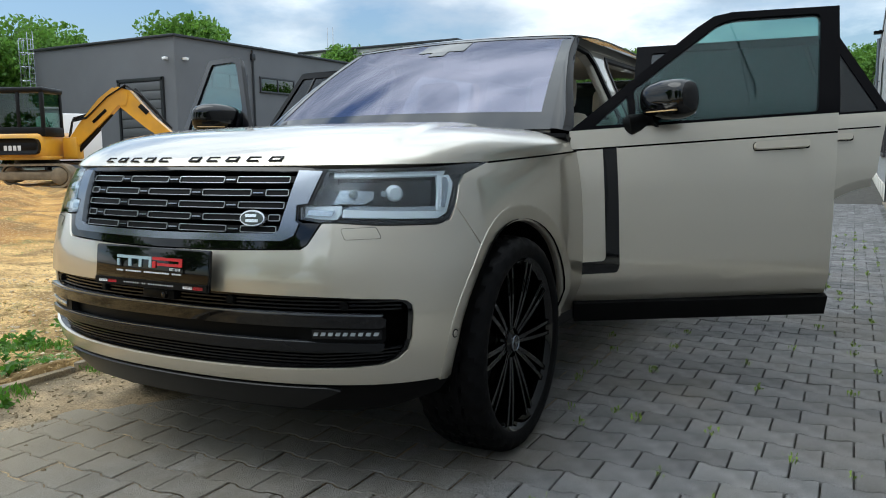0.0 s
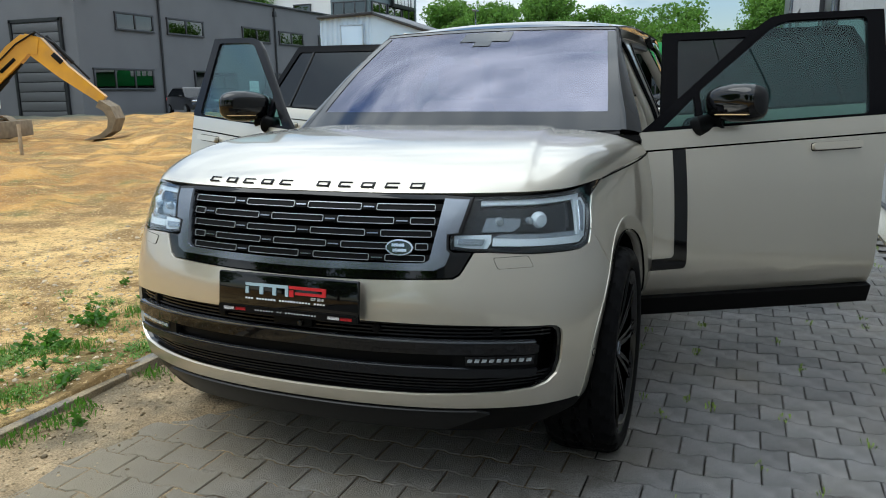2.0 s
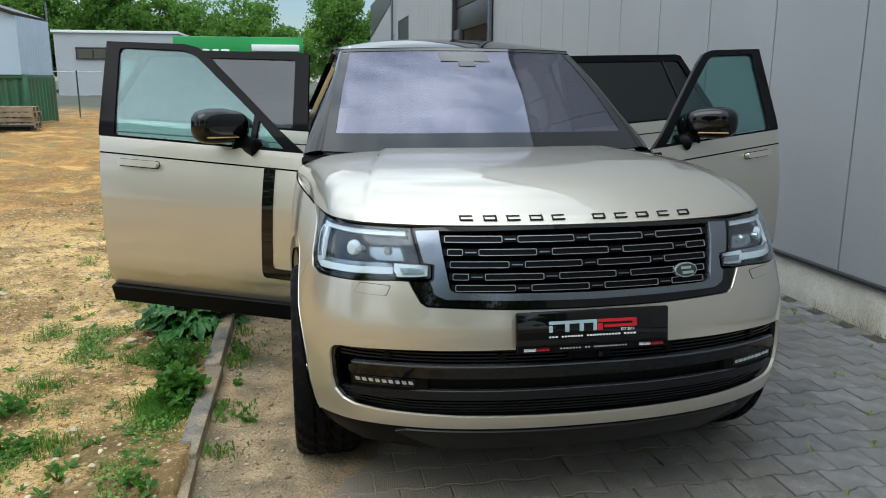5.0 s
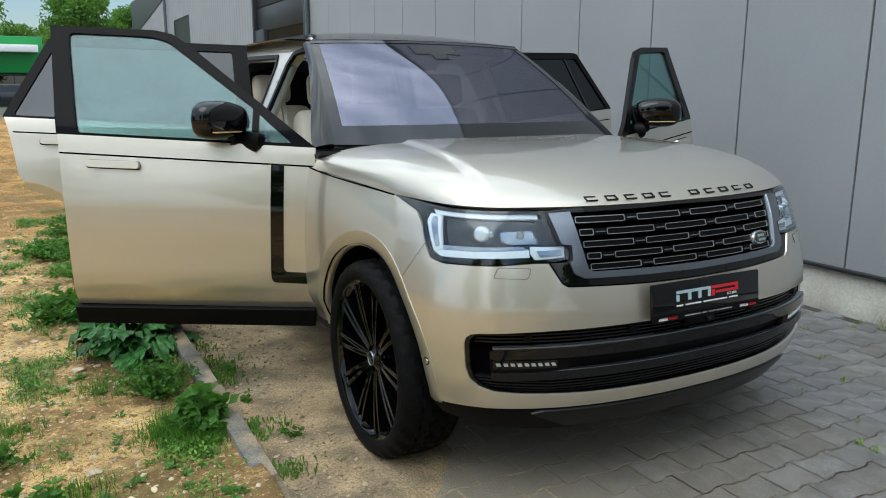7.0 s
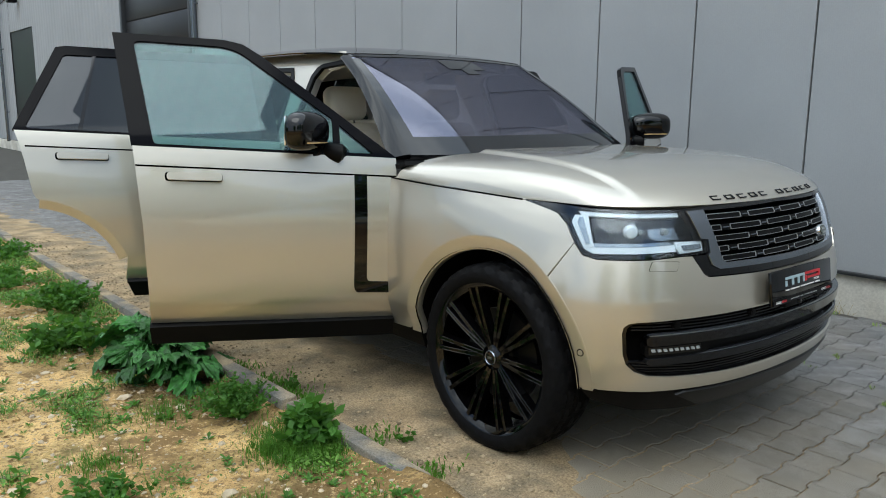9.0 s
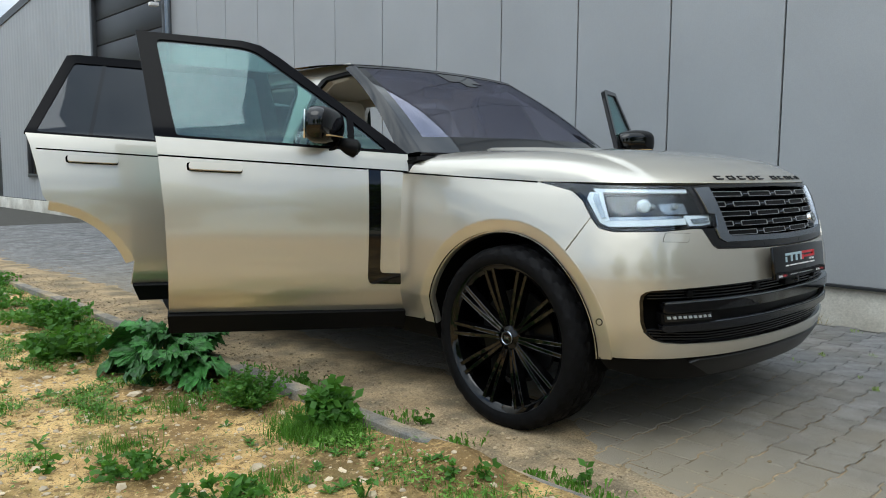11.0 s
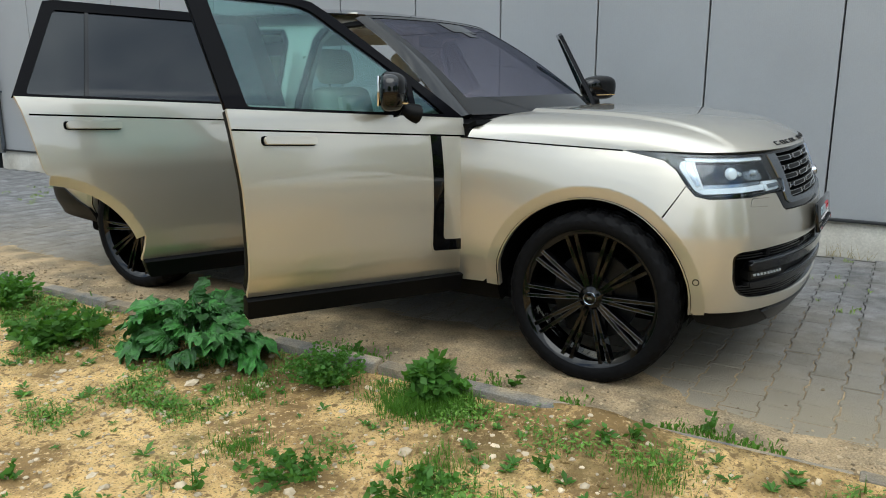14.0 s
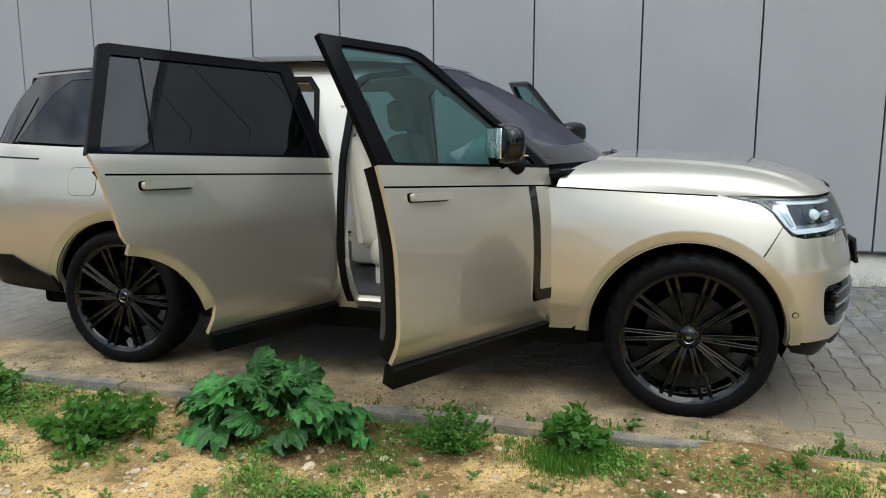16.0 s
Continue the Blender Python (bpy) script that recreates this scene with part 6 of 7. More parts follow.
def facade_window(parent, p0, p1, z0, z1, out, nmul=2):
    """A framed window on a wall from p0 to p1; out is the wall's outward normal."""
    a, b, o = Vector((*p0, 0)), Vector((*p1, 0)), Vector((*out, 0))
    d = (b - a)
    L, ang = d.length, math.degrees(math.atan2(d.y, d.x))
    mid = (a + b) / 2
    bm = bmesh.new()
    base = Matrix.Translation(mid + o * .04) @ pose(0, 0, 0, 0, 0, ang)
    for z in (z0, z1):
        add_box(bm, (0, 0, z), (L + .16, .14, .12), .01, m=base)
    for k in range(nmul + 1):
        add_box(bm, (-L / 2 + L * k / nmul, 0, (z0 + z1) / 2), (.10, .13, z1 - z0), .01, m=base)
    w = part("window", bm, MAT_FRAME, parent)
    part("pane", add_box(bmesh.new(), (0, .0, (z0 + z1) / 2), (L, .03, z1 - z0), 0, m=base), MAT_WIN, w, smooth=False)
    part("blind", add_box(bmesh.new(), (0, .0, z0 + (z1 - z0) * .55), (L * .9, .01, .35), 0, m=Matrix.Translation(mid - o * .02) @ pose(0, 0, 0, 0, 0, ang)), M["grey_trim"], w, smooth=False)


office = tagged(empty("office_hall"), "dark grey flat-roofed office hall with band windows and a roller gate", "building")
AX, AY, AH = -31.8, 29.0, 7.7
part("wall", add_box(bmesh.new(), (AX - 6.2, AY + 17, AH / 2), (12.4, 34, AH)), MAT_GREYR, office, smooth=False)
part("parapet", add_box(bmesh.new(), (AX - 6.2, AY + 17, AH + .05), (12.7, 34.3, .14), .02), MAT_FLASH, office)
gt = part("roller_gate", add_box(bmesh.new(), (-34.6, AY - .03, 2.65), (3.4, .10, 5.3), .01), MAT_DARKDOOR, office)
for k in range(10):
    part("gate_slat", add_box(bmesh.new(), (-34.6, AY - .09, .35 + .52 * k), (3.3, .04, .47), .01), mat("gate_grey", (.09, .092, .096), .5) if k == 0 else bpy.data.materials["gate_grey"], gt)
part("gate_frame", add_box(add_box(add_box(bmesh.new(), (-36.4, AY - .06, 2.75), (.16, .16, 5.5)), (-32.8, AY - .06, 2.75), (.16, .16, 5.5)), (-34.6, AY - .06, 5.42), (3.8, .16, .18)), MAT_FLASH, office, smooth=False)
for y0, y1 in ((31.8, 34.7), (36.0, 39.3), (43.6, 46.9), (48.2, 51.5), (54.0, 57.2)):
    facade_window(office, (AX, y0), (AX, y1), 5.05, 5.95, (1, 0))
for y0, y1 in ((29.9, 34.4), (38.2, 42.6), (46, 50.4)):
    facade_window(office, (AX, y0), (AX, y1), 1.75, 2.85, (1, 0), 3)
part("office_door", add_box(bmesh.new(), (AX + .03, 44.6, 1.15), (.08, 1.1, 2.3), .01), M["white"], office)
part("side_gate", add_box(bmesh.new(), (AX + .03, 52.6, 1.5), (.08, 3.0, 3.0), .01), MAT_DARKDOOR, office)
for y in (35.3, 47.6):
    bm = bmesh.new()
    add_tube(bm, [(AX + .09, y, .2), (AX + .09, y, AH - .1)], .07, 8)
    add_box(bm, (AX + .1, y, AH - .55), (.22, .3, .4), .03)
    part("down_pipe", bm, MAT_DARKDOOR, office)
bm = bmesh.new()
for x in (-44.35, -43.8):
    add_tube(bm, [(x, AY - .25, .4), (x, AY - .25, AH + 1.2)], .03, 6)
for k in range(26):
    add_tube(bm, [(-44.35, AY - .25, .6 + .3 * k), (-43.8, AY - .25, .6 + .3 * k)], .018, 5)
for k in range(8):
    z = 2.4 + .85 * k
    add_tube(bm, [(-44.08 + .45 * math.cos(a), AY - .3 - .7 * math.sin(a), z) for a in np.linspace(0, math.pi, 9)], .02, 5)
for a in np.linspace(.3, 2.84, 5):
    add_tube(bm, [(-44.08 + .45 * math.cos(a), AY - .3 - .7 * math.sin(a), 2.4), (-44.08 + .45 * math.cos(a), AY - .3 - .7 * math.sin(a), 8.4)], .018, 5)
part("roof_ladder", bm, M["silver"], office, "caged galvanised roof ladder")
bm = bmesh.new()
add_lathe(bm, [(.0, AH), (.28, AH), (.28, AH + .55), (.40, AH + .6), (.40, AH + .85), (.15, AH + 1.0), (0, AH + 1.0)], 14, pose(-36, 41, 0))
part("roof_vent", bm, M["grey_trim"], office)
for x, y in ((AX - .6, AY - .14), (AX + .12, AY + .7)):
    part("wall_camera", add_box(bmesh.new(), (x, y, 6.5), (.25, .25, .16), .03), M["white"], office)

tower = tagged(empty("white_office"), "white rendered office block with a dark glazed corner", "building")
MAT_WHITE = mat("white_render", (.70, .69, .66), .85, var=.05, scale=.4)
MAT_SLATE = mat("slate_cladding", (.12, .16, .17), .4, .2, var=.12, scale=.8)
part("wall", add_box(bmesh.new(), (-42.5, 69, 5.7), (14.6, 12, 11.4)), MAT_WHITE, tower, smooth=False)
part("glazed_corner", add_box(bmesh.new(), (-33.5, 68.4, 5.6), (4.0, 11.0, 11.2)), MAT_SLATE, tower, smooth=False)
part("parapet", add_box(bmesh.new(), (-40.6, 69, 11.5), (18.8, 12.5, .22), .02), MAT_FLASH, tower)
for x in (-38.6,):
    facade_window(tower, (x - .9, 62.98), (x + .9, 62.98), 8.6, 9.6, (0, -1), 1)
for k in range(3):
    facade_window(tower, (-31.47, 63.4 + 3.4 * k), (-31.47, 66.4 + 3.4 * k), 8.2, 9.6, (1, 0), 2)
facade_window(tower, (-35.2, 62.87), (-31.8, 62.87), 8.2, 9.6, (0, -1), 3)
sg = part("roof_sign", add_box(bmesh.new(), (-31.2, 70.0, 10.2), (.2, 5.2, 1.5), .03), MAT_FLASH, tower)
for k, w in enumerate((.6, .6, .7, .7, .35, .6)):
    part("sign_bar", add_box(bmesh.new(), (-31.07, 67.9 + .82 * k, 10.2), (.05, w, .85), .02), M["white"], sg)
bm = bmesh.new()
for x in (-47, -46.3):
    add_tube(bm, [(x, 64, 11.4), (x, 64, 14.0)], .05, 6)
part("aerial", bm, M["silver"], tower)


def corrugated(name, p0, p1, z0, ztop, m_, parent, pitch=.28, depth=.06, back=(0, 1)):
    """A trapezoid-ribbed sheet wall; ztop gives the height at a share of the length."""
    a, b = np.array(p0, float), np.array(p1, float)
    L = np.linalg.norm(b - a)
    n = int(L / (pitch / 4))
    V2 = []
    for i in range(n + 1):
        q = a + (b - a) * i / n
        o = depth * ((i // 2) % 2)
        V2 += [(q[0] + back[0] * o, q[1] + back[1] * o, z0), (q[0] + back[0] * o, q[1] + back[1] * o, ztop(i / n))]
    return mesh_ob(name, V2, [(2 * i, 2 * i + 2, 2 * i + 3, 2 * i + 1) for i in range(n)], m_, parent, smooth=False)


MAT_GREENC = mat("container_green", (.035, .14, .07), .5, var=.15, scale=1.2, second=(.06, .12, .07), patch=.8)
MAT_FRAME_PALE = mat("pale_frame", (.34, .42, .50), .5)
MAT_BLUEW = mat("pale_blue_sheet", (.42, .54, .66), .45, .1, var=.05, scale=.8)
box_c = tagged(empty("shipping_container"), "green corrugated steel container on the lot's edge", "container")
zc0 = soil_height(-12, 24) - .05
SX0, SX1, SX2, SY = -13.0, -10.9, -8.98, 21.9
corrugated("front_side", (SX0 + .08, SY + .08), (SX2 + .1, SY + .08), zc0, lambda t: 1.62, MAT_GREENC, box_c)
corrugated("end_side", (SX2 + .1, SY + .08), (SX2 + .22, SY + 2.5), zc0, lambda t: 1.62, MAT_GREENC, box_c, back=(-1, 0))
part("roof_frame", add_box(bmesh.new(), ((SX0 + SX2) / 2 + .09, SY + 1.3, 1.64), (SX2 - SX0 + .06, 2.5, .10), .01), MAT_GREENC, box_c)
part("back_side", add_box(bmesh.new(), ((SX0 + SX2) / 2, SY + 2.45, .85), (SX2 - SX0, .1, 1.6)), MAT_GREENC, box_c, smooth=False)
for x in (SX0 + .12, SX2 + .06):
    part("corner_post", add_box(bmesh.new(), (x, SY + .08, (zc0 + 1.62) / 2), (.12, .12, 1.62 - zc0), .01), MAT_GREENC, box_c)
shed = tagged(empty("site_shed"), "pale blue corrugated shed with a plain door standing on a container", "shed")
corrugated("front_wall", (SX0, SY), (SX1, SY), 1.70, lambda t: 3.95 + .07 * t, MAT_BLUEW, shed, pitch=.2, depth=.03)
bm = bmesh.new()
vs = [bm.verts.new((x, SY + o, z)) for o in (0, .06) for x, z in ((SX1, 1.70), (SX2, 1.70), (SX2, 3.38), (SX1, 4.02))]
for f in ((0, 1, 2, 3), (7, 6, 5, 4), (0, 4, 5, 1), (1, 5, 6, 2), (2, 6, 7, 3), (3, 7, 4, 0)):
    bm.faces.new([vs[i] for i in f])
part("side_wall", bm, MAT_BLUEW, shed, smooth=False)
corrugated("end_wall", (SX2, SY), (SX2 + .12, SY + 2.6), 1.70, lambda t: 3.38, MAT_BLUEW, shed, pitch=.2, depth=.03, back=(-1, 0))
part("roof", add_box(add_box(bmesh.new(), ((SX0 + SX1) / 2, SY + 1.25, 4.04), (SX1 - SX0 + .12, 2.75, .10), .01, (0, -1.9, 0)), ((SX1 + SX2) / 2, SY + 1.25, 3.75), (2.06, 2.75, .10), .01, (0, 18.4, 0)), MAT_FLASH, shed)
part("back_wall", add_box(bmesh.new(), ((SX0 + SX2) / 2, SY + 2.6, 2.5), (SX2 - SX0, .06, 1.7)), MAT_BLUEW, shed, smooth=False)
part("floor", add_box(bmesh.new(), ((SX0 + SX2) / 2, SY + 1.3, 1.715), (SX2 - SX0, 2.5, .03)), MAT_FLASH, shed, smooth=False)
part("shed_door", add_box(bmesh.new(), (-11.72, SY - .02, 2.72), (.82, .05, 1.92), .01), MAT_BLUEW, shed)
part("door_frame", add_box(add_box(add_box(bmesh.new(), (-12.15, SY - .03, 2.74), (.04, .06, 1.98)), (-11.29, SY - .03, 2.74), (.04, .06, 1.98)), (-11.72, SY - .03, 3.71), (.90, .06, .04)), MAT_FRAME_PALE, shed, smooth=False)
part("door_knob", add_box(bmesh.new(), (-11.40, SY - .08, 2.65), (.10, .05, .03), .01), M["satin_black"], shed)

green = tagged(empty("green_showroom"), "low hall with a bright green front and white lettering bars", "building")
MAT_GREENF = mat("bright_green_panel", (.015, .27, .055), .4)
MAT_PALE = mat("pale_hall", (.45, .47, .48), .6, var=.05, scale=.4)
part("wall", add_box(bmesh.new(), (-5.4, 65, 2.2), (9.4, 9, 4.4)), MAT_DARKDOOR, green, smooth=False)
part("green_fascia", add_box(bmesh.new(), (-5.4, 60.3, 3.6), (9.8, .5, 2.5), .05), MAT_GREENF, green)
for k, w in enumerate((.55, .5, .45, .62)):
    part("sign_bar", add_box(bmesh.new(), (-8.6 + .72 * k, 60.0, 3.6), (w, .08, .62), .03), M["white"], green)
part("white_canopy", add_box(bmesh.new(), (-2.6, 59.6, 4.0), (3.6, 1.2, .5), .04), M["white"], green)
facade_window(green, (-9.8, 60.45), (-1.0, 60.45), .5, 2.2, (0, -1), 6)
grey2 = tagged(empty("low_hall"), "pale grey flat-roofed hall in the distance", "building")
part("wall", add_box(bmesh.new(), (-15.0, 69, 2.6), (9.2, 12, 5.2)), MAT_PALE, grey2, smooth=False)
part("roof_edge", add_box(bmesh.new(), (-15.0, 69, 5.25), (9.5, 12.3, .2), .02), M["white"], grey2)
facade_window(grey2, (-18, 62.98), (-12, 62.98), 3.2, 4.0, (0, -1), 5)

# white box trailer behind the machine
tr = tagged(empty("box_trailer"), "white box trailer parked beside the office hall", "trailer")
tz = soil_height(-32.6, 22.6)
part("box", add_box(bmesh.new(), (-32.6, 22.6, tz + 1.65), (2.4, 5.0, 2.2), .04, (0, 0, 60)), M["white"], tr)
part("chassis", add_box(bmesh.new(), (-32.6, 22.6, tz + .48), (2.0, 4.6, .2), .02, (0, 0, 60)), M["satin_black"], tr)
for k in (-.5, .5):
    for s in (-1, 1):
        q = pose(-32.6, 22.6, 0, 0, 0, 60) @ Vector((s * 1.0, k * 1.0, tz + .36))
        part("wheel", add_lathe(bmesh.new(), [(0, -.1), (.3, -.1), (.36, -.06), (.36, .06), (.3, .1), (0, .1)], 18, Matrix.Translation(q) @ pose(0, 0, 0, 0, 90, 60)), M["rubber"], tr)


def parked_car(m, m_paint, label):
    """A small hatchback: lofted body, glazed cabin, four wheels, lamps."""
    c = tagged(empty("parked_car"), label, "car")
    c.matrix_basis = m
    prof = [(-2.05, .40, .62), (-2.0, .30, .85), (-1.3, .27, .95), (-.75, .27, 1.0), (.9, .27, 1.02), (1.75, .28, 1.0), (2.05, .35, .9)]
    rows_ = []
    for x, z0, z1 in prof:
        w = .86 - .10 * (abs(x) > 1.9) - .02 * (abs(x) > 1.2)
        rows_.append([(x, -w, z0), (x, -w - .03, (z0 + z1) / 2), (x, -w + .04, z1), (x, 0, z1 + .03), (x, w - .04, z1), (x, w + .03, (z0 + z1) / 2), (x, w, z0)])
    bm = bmesh.new()
    vs = [[bm.verts.new(p) for p in r] for r in rows_]
    for a, b in zip(vs, vs[1:]):
        for k in range(6):
            bm.faces.new((a[k], b[k], b[k + 1], a[k + 1]))
        bm.faces.new((a[6], b[6], b[0], a[0]))
    bm.faces.new(vs[0])
    bm.faces.new(vs[-1][::-1])
    part("body", bm, m_paint, c, angle=35)
    for nm, mm_, sc, dz in (("cabin_glass", M["privacy"], 1.0, 0), ("roof", m_paint, .80, .0)):
        bm = bmesh.new()
        lo = [(-1.05, .98), (1.80, 1.0)] if nm == "cabin_glass" else [(-.18, 1.46), (1.25, 1.46)]
        hi = [(-.25, 1.46), (1.35, 1.46)] if nm == "cabin_glass" else [(-.10, 1.52), (1.15, 1.51)]
        q = []
        for (x, z), w in zip(lo + hi, (.80, .80, .60, .60) if nm == "cabin_glass" else (.61, .61, .55, .55)):
            q.append([bm.verts.new((x, s * w, z)) for s in (-1, 1)])
        a, b, d, e = q
        for f in ((a[0], b[0], e[0], d[0]), (a[1], d[1], e[1], b[1]), (a[0], d[0], d[1], a[1]), (b[0], b[1], e[1], e[0]), (d[0], e[0], e[1], d[1]), (a[0], a[1], b[1], b[0])):
            bm.faces.new(f)
        part(nm, bm, mm_, c, smooth=False)
    for x in (-1.28, 1.28):
        for s in (-1, 1):
            w = part("wheel", add_lathe(bmesh.new(), [(0, -.1), (.25, -.1), (.31, -.06), (.31, .06), (.25, .1), (0, .1)], 20, pose(x, s * .80, .31, 90)), M["rubber"], c)
            part("rim", add_lathe(bmesh.new(), [(0, -.02), (.2, -.02), (.2, .02), (0, .02)], 14, pose(x, s * .895, .31, 90)), M["silver"], w)
    for s in (-1, 1):
        part("headlight", add_box(bmesh.new(), (-1.93, s * .62, .76), (.2, .3, .12), .03), M["chrome"], c)
        part("tail_light", add_box(bmesh.new(), (2.02, s * .66, .86), (.08, .22, .14), .02), M["red"], c)
        part("side_mirror", add_box(bmesh.new(), (-.72, s * .93, 1.05), (.10, .16, .11), .03), m_paint, c)


MAT_DKPAINT = mat("black_car_paint", (.012, .013, .016), .2, .2, coat=1.0)
parked_car(pose(-25.6, 39.6, soil_height(-25.6, 39.6), 0, 0, 178), MAT_DKPAINT, "black hatchback parked before the grey office hall")
parked_car(pose(-28.4, 33.6, soil_height(-28.4, 33.6), 0, 0, 150), MAT_DKPAINT, "black hatchback parked before the grey office hall")
parked_car(pose(-3.4, 56.5, soil_height(-3.4, 56.5), 0, 0, 10), MAT_DKPAINT, "dark car parked before the green showroom")

# site clutter before the container
MAT_WOOD = mat("weathered_timber", (.30, .23, .15), .85, var=.25, scale=5, bump=.3, bump_scale=40)


def pallet(m):
    p = tagged(empty("pallet"), "weathered timber pallet in a low stack", "pallet", "pallet stack")
    p.matrix_basis = m
    for k in range(7):
        part("board", add_box(bmesh.new(), (-.54 + .18 * k, 0, .13), (.12, .8, .022)), MAT_WOOD, p, smooth=False)
    for y in (-.35, 0, .35):
        part("bearer", add_box(bmesh.new(), (0, y, .075), (1.2, .10, .085)), MAT_WOOD, p, smooth=False)
        part("skid", add_box(bmesh.new(), (0, y, .02), (1.2, .10, .022)), MAT_WOOD, p, smooth=False)


zp = soil_height(-8.9, 20.6)
for k in range(5):
    pallet(pose(-8.9 + .03 * (k % 2), 20.6, zp + .146 * k, 0, 0, 4 * (k % 3)))
pile = tagged(empty("pipe_pile"), "pile of dark pipes on the ground", "pipes")
for k in range(14):
    y = 19.6 + .05 * (k % 7)
    bm = bmesh.new()
    add_tube(bm, [(-11.4 + .1 * (k % 3), y, soil_height(-11, 19.7) + .06 + .07 * (k // 7)), (-8.2, y + .1, soil_height(-8.6, 19.7) + .06 + .07 * (k // 7))], .035, 6)
    part("pipe", bm, M["satin_black"], pile)
rr_ = np.random.RandomState(5)
for k in range(9):
    x, y = rr_.uniform(-13.6, -9.6), rr_.uniform(20.6, 22.4)
    bm = bmesh.new()
    bmesh.ops.create_icosphere(bm, subdivisions=2, radius=rr_.uniform(.15, .35))
    for v in bm.verts:
        v.co *= 1 + .35 * noise.noise(v.co * 4 + Vector((k, 0, 0)))
        v.co.z *= .6
    ob = part("rubble", bm, MAT_GREENF if k % 3 == 0 else MAT_STONE, None, smooth=False)
    ob.location = (x, y, soil_height(x, y) + .05)
    tagged(ob, "crumpled green tarpaulin heap on the sand" if k % 3 == 0 else "broken concrete lump on the sand", "rubble")
lp = tagged(empty("street_lamp"), "tall thin grey street lamp beside the lot", "street lamp")
bm = bmesh.new()
add_tube(bm, [(-13.4, 40.2, 0), (-13.4, 40.2, 5.4), (-13.2, 39.6, 5.75)], [.08, .05, .04], 8)
part("pole", bm, M["grey_trim"], lp)
part("lamp_head", add_box(bmesh.new(), (-13.1, 39.3, 5.78), (.25, .6, .1), .03), M["grey_trim"], lp)
bm = bmesh.new()
for k in range(9):
    add_tube(bm, [(-16.0 + 1.4 * k, 27.8, 0), (-16.0 + 1.4 * k, 27.8, 1.9)], .03, 6)
for z in (.2, 1.0, 1.85):
    add_tube(bm, [(-16.0, 27.8, z), (-4.8, 27.8, z)], .012, 5)
tagged(part("wire_fence", bm, M["grey_trim"]), "thin wire fence on steel posts", "fence")
st = tagged(part("survey_stake", add_box(bmesh.new(), (0, 0, .35), (.06, .06, .9), .005), MAT_WOOD), "wooden survey stake driven into the sand", "stake")
st.location = (-13.6, 9.6, soil_height(-13.6, 9.6) - .1)

# ---- trees ----
MAT_BARK = mat("bark", (.09, .07, .05), .9, bump=.5, bump_scale=20)
MAT_CROWN = translucent(mat("tree_leaves", (.085, .185, .030), .6, random_tint=.55, spec=.25), (.18, .34, .05), .35)


def tree(h, r, seed, leaves=3800, leaf=.17, lo=.25):
    t = tagged(empty("tree"), "leafy green deciduous tree in early summer", "tree", "trees behind the halls")
    q = np.random.RandomState(seed)
    bm = bmesh.new()
    add_tube(bm, [(0, 0, -.3), (.1, 0, h * .3), (.05, .1, h * .6), (0, 0, h * .85)], [.03 * h * .8, .022 * h, .013 * h, .004 * h], 8)
    clumps = []
    for k in range(75):
        a, z = q.uniform(0, 6.28), q.uniform(lo, .97)
        rad = r * math.sqrt(max(1 - ((z - .55) / .5) ** 2, .05)) * q.uniform(.25, .95)
        c = Vector((rad * math.cos(a), rad * math.sin(a), h * z))
        clumps.append((c, r * q.uniform(.22, .42)))
        if k % 2 == 0:
            add_tube(bm, [(0, 0, h * z * .7), c * .6 + Vector((0, 0, h * z * .3)), c], [.008 * h, .005 * h, .002 * h], 5)
    part("trunk", bm, MAT_BARK, t)
    V3, F3 = [], []
    for k in range(leaves):
        c, cr = clumps[q.randint(len(clumps))]
        d = Vector(q.normal(size=3)).normalized() * cr * q.uniform(.3, 1.0) ** .5
        p = c + Vector((d.x, d.y, d.z * .75))
        u = Vector(q.normal(size=3)).normalized() * leaf * q.uniform(.5, 1.2)
        v = u.cross(Vector(q.normal(size=3))).normalized() * u.length * .55
        o = len(V3)
        V3 += [p - u, p + v, p + u, p - v]
        F3.append((o, o + 1, o + 2, o + 3))
    mesh_ob("crown", V3, F3, MAT_CROWN, t, smooth=False)
    return t


t1 = tree(11.5, 4.8, 1, 17000, leaf=.22)
t2 = tree(9.5, 4.4, 2, 16000, leaf=.22)
t3 = tree(9.6, 4.2, 3, 16000, leaf=.20, lo=.08)
t1.matrix_basis, t2.matrix_basis, t3.matrix_basis = pose(-20.5, 84, 0), pose(-12, 88, 0), pose(-48, 33, 0)
for src, x, y, s, a in ((t1, -27, 86, .95, 40), (t2, -16, 90, 1.1, 90), (t2, -6, 82, 1.0, 200), (t1, 3, 78, .85, 10), (t1, 9, 84, .8, 130), (t2, 15, 90, .8, 130), (t2, -2, 64.5, .6, 60), (t1, -31, 92, .9, 300),
                       (t3, -52, 28, 1.1, 50), (t3, -50, 22, 1.0, 120), (t3, -55, 38, 1.15, 200), (t3, -47, 17, .95, 300), (t3, -58, 46, 1.0, 20), (t1, -53, 50, 1.15, 80), (t3, -60, 30, 1.2, 160),
                       (t1, -45, 64, 1.0, 20), (t1, -62, 58, 1.1, 20), (t3, -44, 10, .9, 240), (t2, -22, 98, 1.2, 5), (t3, -56, 14, 1.1, 75), (t1, -36, 96, 1.1, 140), (t3, -49, 25, .95, 10), (t3, -51, 35, 1.0, 70), (t3, -46, 21, .9, 190), (t3, -54, 33, 1.1, 250), (t3, -47, 13, .9, 33), (t3, -61, 22, 1.1, 90)):
    copy_thing(src, pose(x, y, 0, 0, 0, a) @ Matrix.Scale(s, 4))
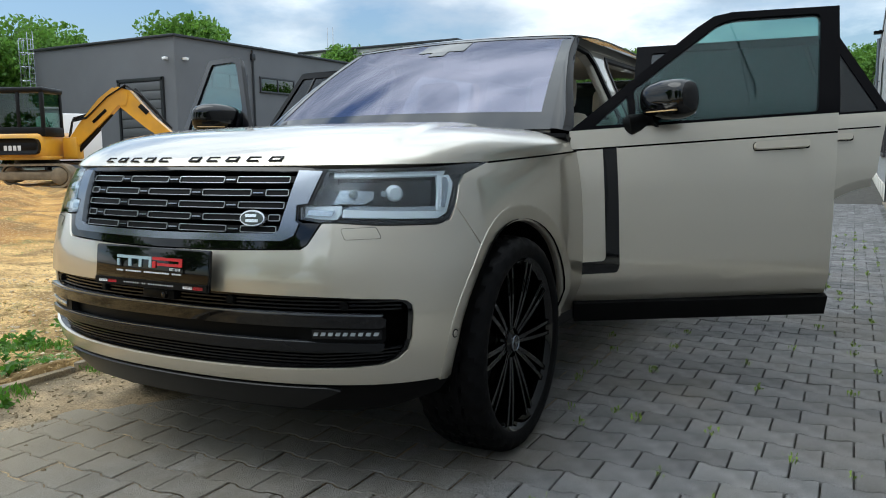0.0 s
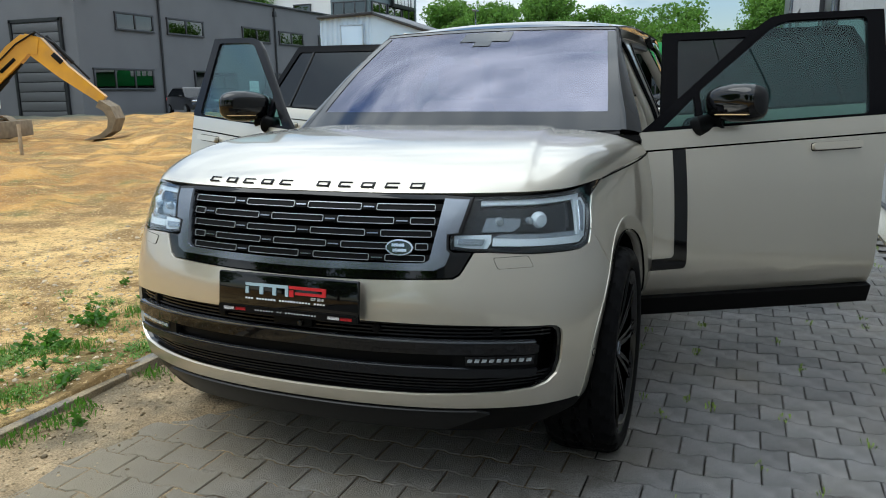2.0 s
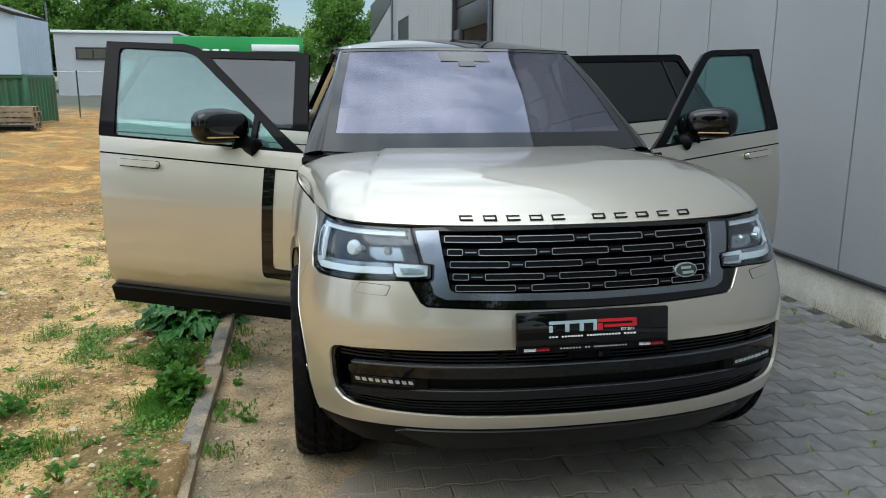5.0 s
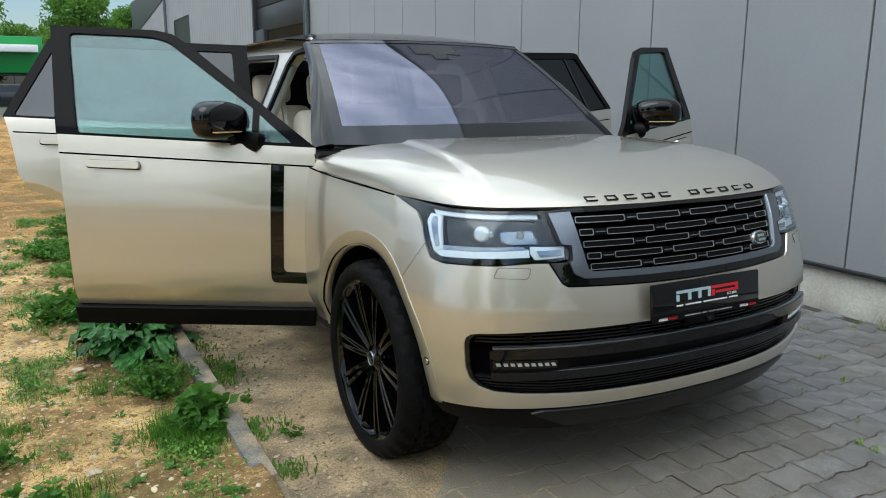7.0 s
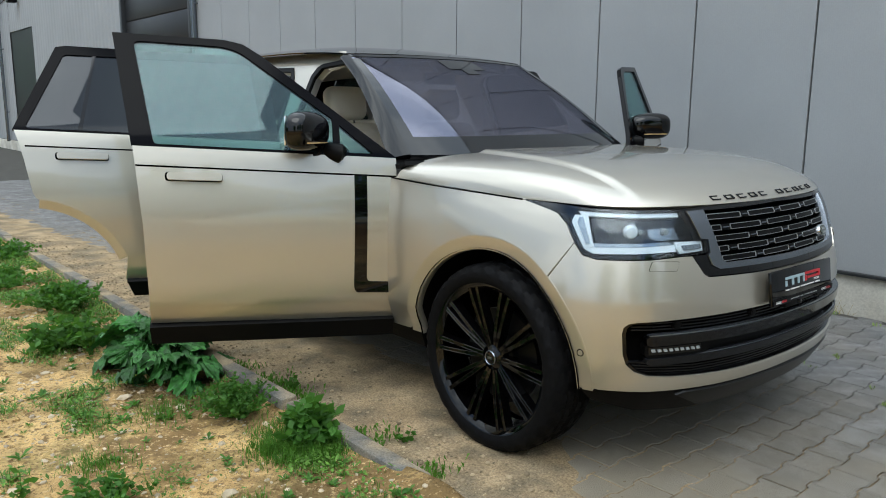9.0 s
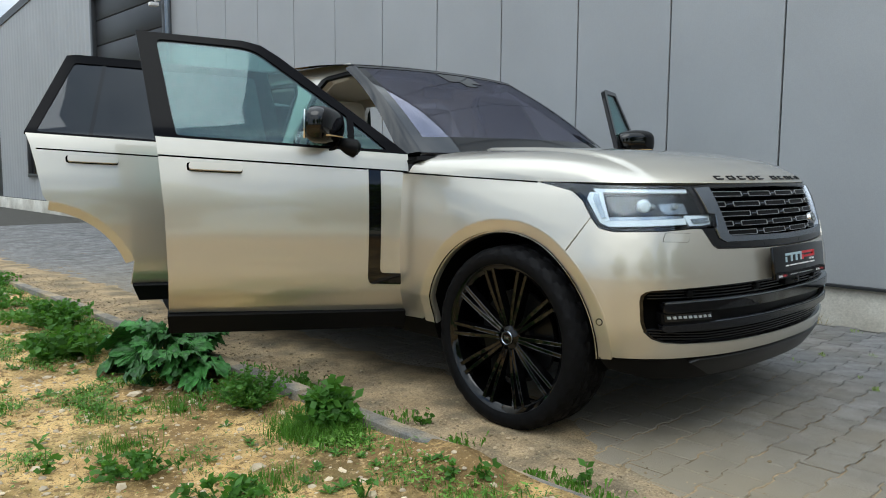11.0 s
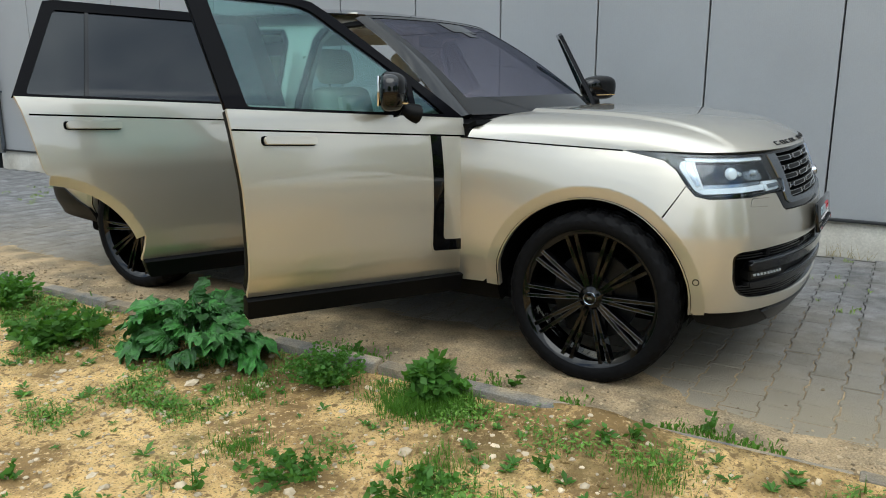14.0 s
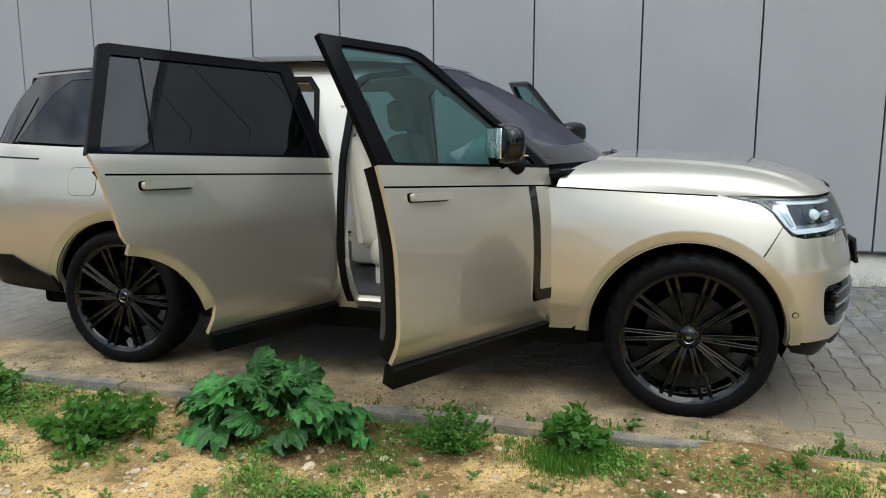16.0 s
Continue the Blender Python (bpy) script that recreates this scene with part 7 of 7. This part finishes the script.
# unseen trees added behind the viewpoint, to be mirrored in the car
for x, y, s in ((-14, -22, .9), (-6, -28, 1.0), (4, -30, .9), (-24, -14, .9), (14, -26, 1.0)):
    copy_thing(t1, pose(x, y, 0, 0, 0, 70 * s) @ Matrix.Scale(s, 4))


# ---- sand washed over the paving, interlocking pavers ----
dx_ = list(np.arange(-1.392, .90, .04))
dy_ = list(np.arange(-4.0, 12.0, .08))
V2 = [(x, y, drift_height(x, y)) for y in dy_ for x in dx_]
n_ = len(dx_)
F2 = [(j * n_ + i, j * n_ + i + 1, (j + 1) * n_ + i + 1, (j + 1) * n_ + i) for j in range(len(dy_) - 1) for i in range(n_ - 1)]
MAT_DRIFT = mat("washed_sand", (.36, .265, .155), .95, var=.30, scale=5, fine=.35, fine_scale=120, second=(.20, .16, .105), patch=3.5, bump=.9, bump_scale=70, spec=.15)
tagged(mesh_ob("sand_drift", V2, F2, MAT_DRIFT), "thin layer of sand washed over the paving", "sand", kind="stuff")


def paver_material():
    m = mat("concrete_paver", (.175, .175, .176), .85, var=.30, scale=9, fine=.75, fine_scale=260, bump=.9, bump_scale=220, random_tint=.22, spec=.3)
    n, l = m.node_tree.nodes, m.node_tree.links
    b = n["Principled BSDF"]
    src = b.inputs["Base Color"].links[0].from_socket
    g = n.new("ShaderNodeNewGeometry")
    s = n.new("ShaderNodeSeparateXYZ")
    l.new(g.outputs["Position"], s.inputs[0])
    t = n.new("ShaderNodeTexNoise")
    t.inputs["Scale"].default_value, t.inputs["Detail"].default_value = 1.6, 7
    l.new(g.outputs["Position"], t.inputs["Vector"])
    r = n.new("ShaderNodeMapRange")
    r.inputs[1].default_value, r.inputs[2].default_value, r.inputs[3].default_value, r.inputs[4].default_value = -1.1, 1.2, 1.0, .0
    l.new(s.outputs[0], r.inputs[0])
    a = n.new("ShaderNodeMath")
    a.operation = "MULTIPLY_ADD"
    a.inputs[1].default_value, a.inputs[2].default_value = 1.0, -.45
    l.new(t.outputs[0], a.inputs[0])
    ry = n.new("ShaderNodeMapRange")
    ry.inputs[1].default_value, ry.inputs[2].default_value, ry.inputs[3].default_value, ry.inputs[4].default_value = 3.5, 8.0, 1.0, .15
    l.new(s.outputs[1], ry.inputs[0])
    c = n.new("ShaderNodeMath")
    c.operation, c.use_clamp = "ADD", True
    l.new(r.outputs[0], c.inputs[0])
    l.new(a.outputs[0], c.inputs[1])
    x = n.new("ShaderNodeMix")
    x.data_type = "RGBA"
    x.inputs[7].default_value = (.280, .238, .172, 1)
    dust = n.new("ShaderNodeMath")
    dust.operation = "MULTIPLY"
    l.new(c.outputs[0], dust.inputs[0])
    l.new(ry.outputs[0], dust.inputs[1])
    l.new(dust.outputs[0], x.inputs[0])
    l.new(src, x.inputs[6])
    l.new(x.outputs[2], b.inputs["Base Color"])
    return m


MAT_PAVER = paver_material()
PW, PD, GAP = .20, .15, .0030


def wave(x):
    x = x % .2
    return float(np.interp(x, [0, .052, .074, .126, .148, .2], [0, 0, .015, .015, 0, 0]))


def paver_outline(inset):
    g = GAP + inset
    xs = [g, .050, .074, .126, .150, PW - g]
    lo = [(x, wave(x) + g) for x in xs]
    hi = [(x, PD + wave(x + .1) - g) for x in reversed([g, .026, .048, .152, .174, PW - g])]
    return lo + hi


top_, rim_ = paver_outline(.0032), paver_outline(.0)
k_ = len(top_)
PV = [(x, y, 0) for x, y in top_] + [(x, y, -.004) for x, y in rim_] + [(x, y, -.03) for x, y in rim_]
PF = [tuple(range(k_))] + [(j * k_ + (i + 1) % k_, j * k_ + i, (j + 1) * k_ + i, (j + 1) * k_ + (i + 1) % k_) for j in (0, 1) for i in range(k_)]
me = bpy.data.meshes.new("paver")
me.from_pydata(PV, [], PF)
me.materials.append(MAT_PAVER)
pave = bpy.data.objects["pavement"]
rp = random.Random(11)
JV, JF = [], []
count = 0
for j in range(-26, 96):
    off = (.1 * j) % .2
    for i in range(-8, 15):
        x, y = i * PW + off - .2, j * PD
        if x < -1.32 or x + PW > 2.66:
            continue
        dz, ax, ay = rp.uniform(-.0025, .0015), rp.uniform(-.5, .5), rp.uniform(-.5, .5)
        if x > .95 and -.9 < y < 3.6 and count < 300:
            p = new("paver", me)
            p.parent = pave
            p.matrix_basis = pose(x, y, dz, ax * .6, ay * .6, 0)
            count += 1
        else:
            o = len(JV)
            m_ = pose(x, y, dz, ax * .6, ay * .6, 0)
            JV += [tuple(m_ @ Vector(v)) for v in PV[:2 * k_]]
            JF += [tuple(q + o for q in f) for f in PF[:1 + k_]]
ob = mesh_ob("paver_field", JV, JF, MAT_PAVER, pave, smooth=False)
tagged(ob, kind="stuff")
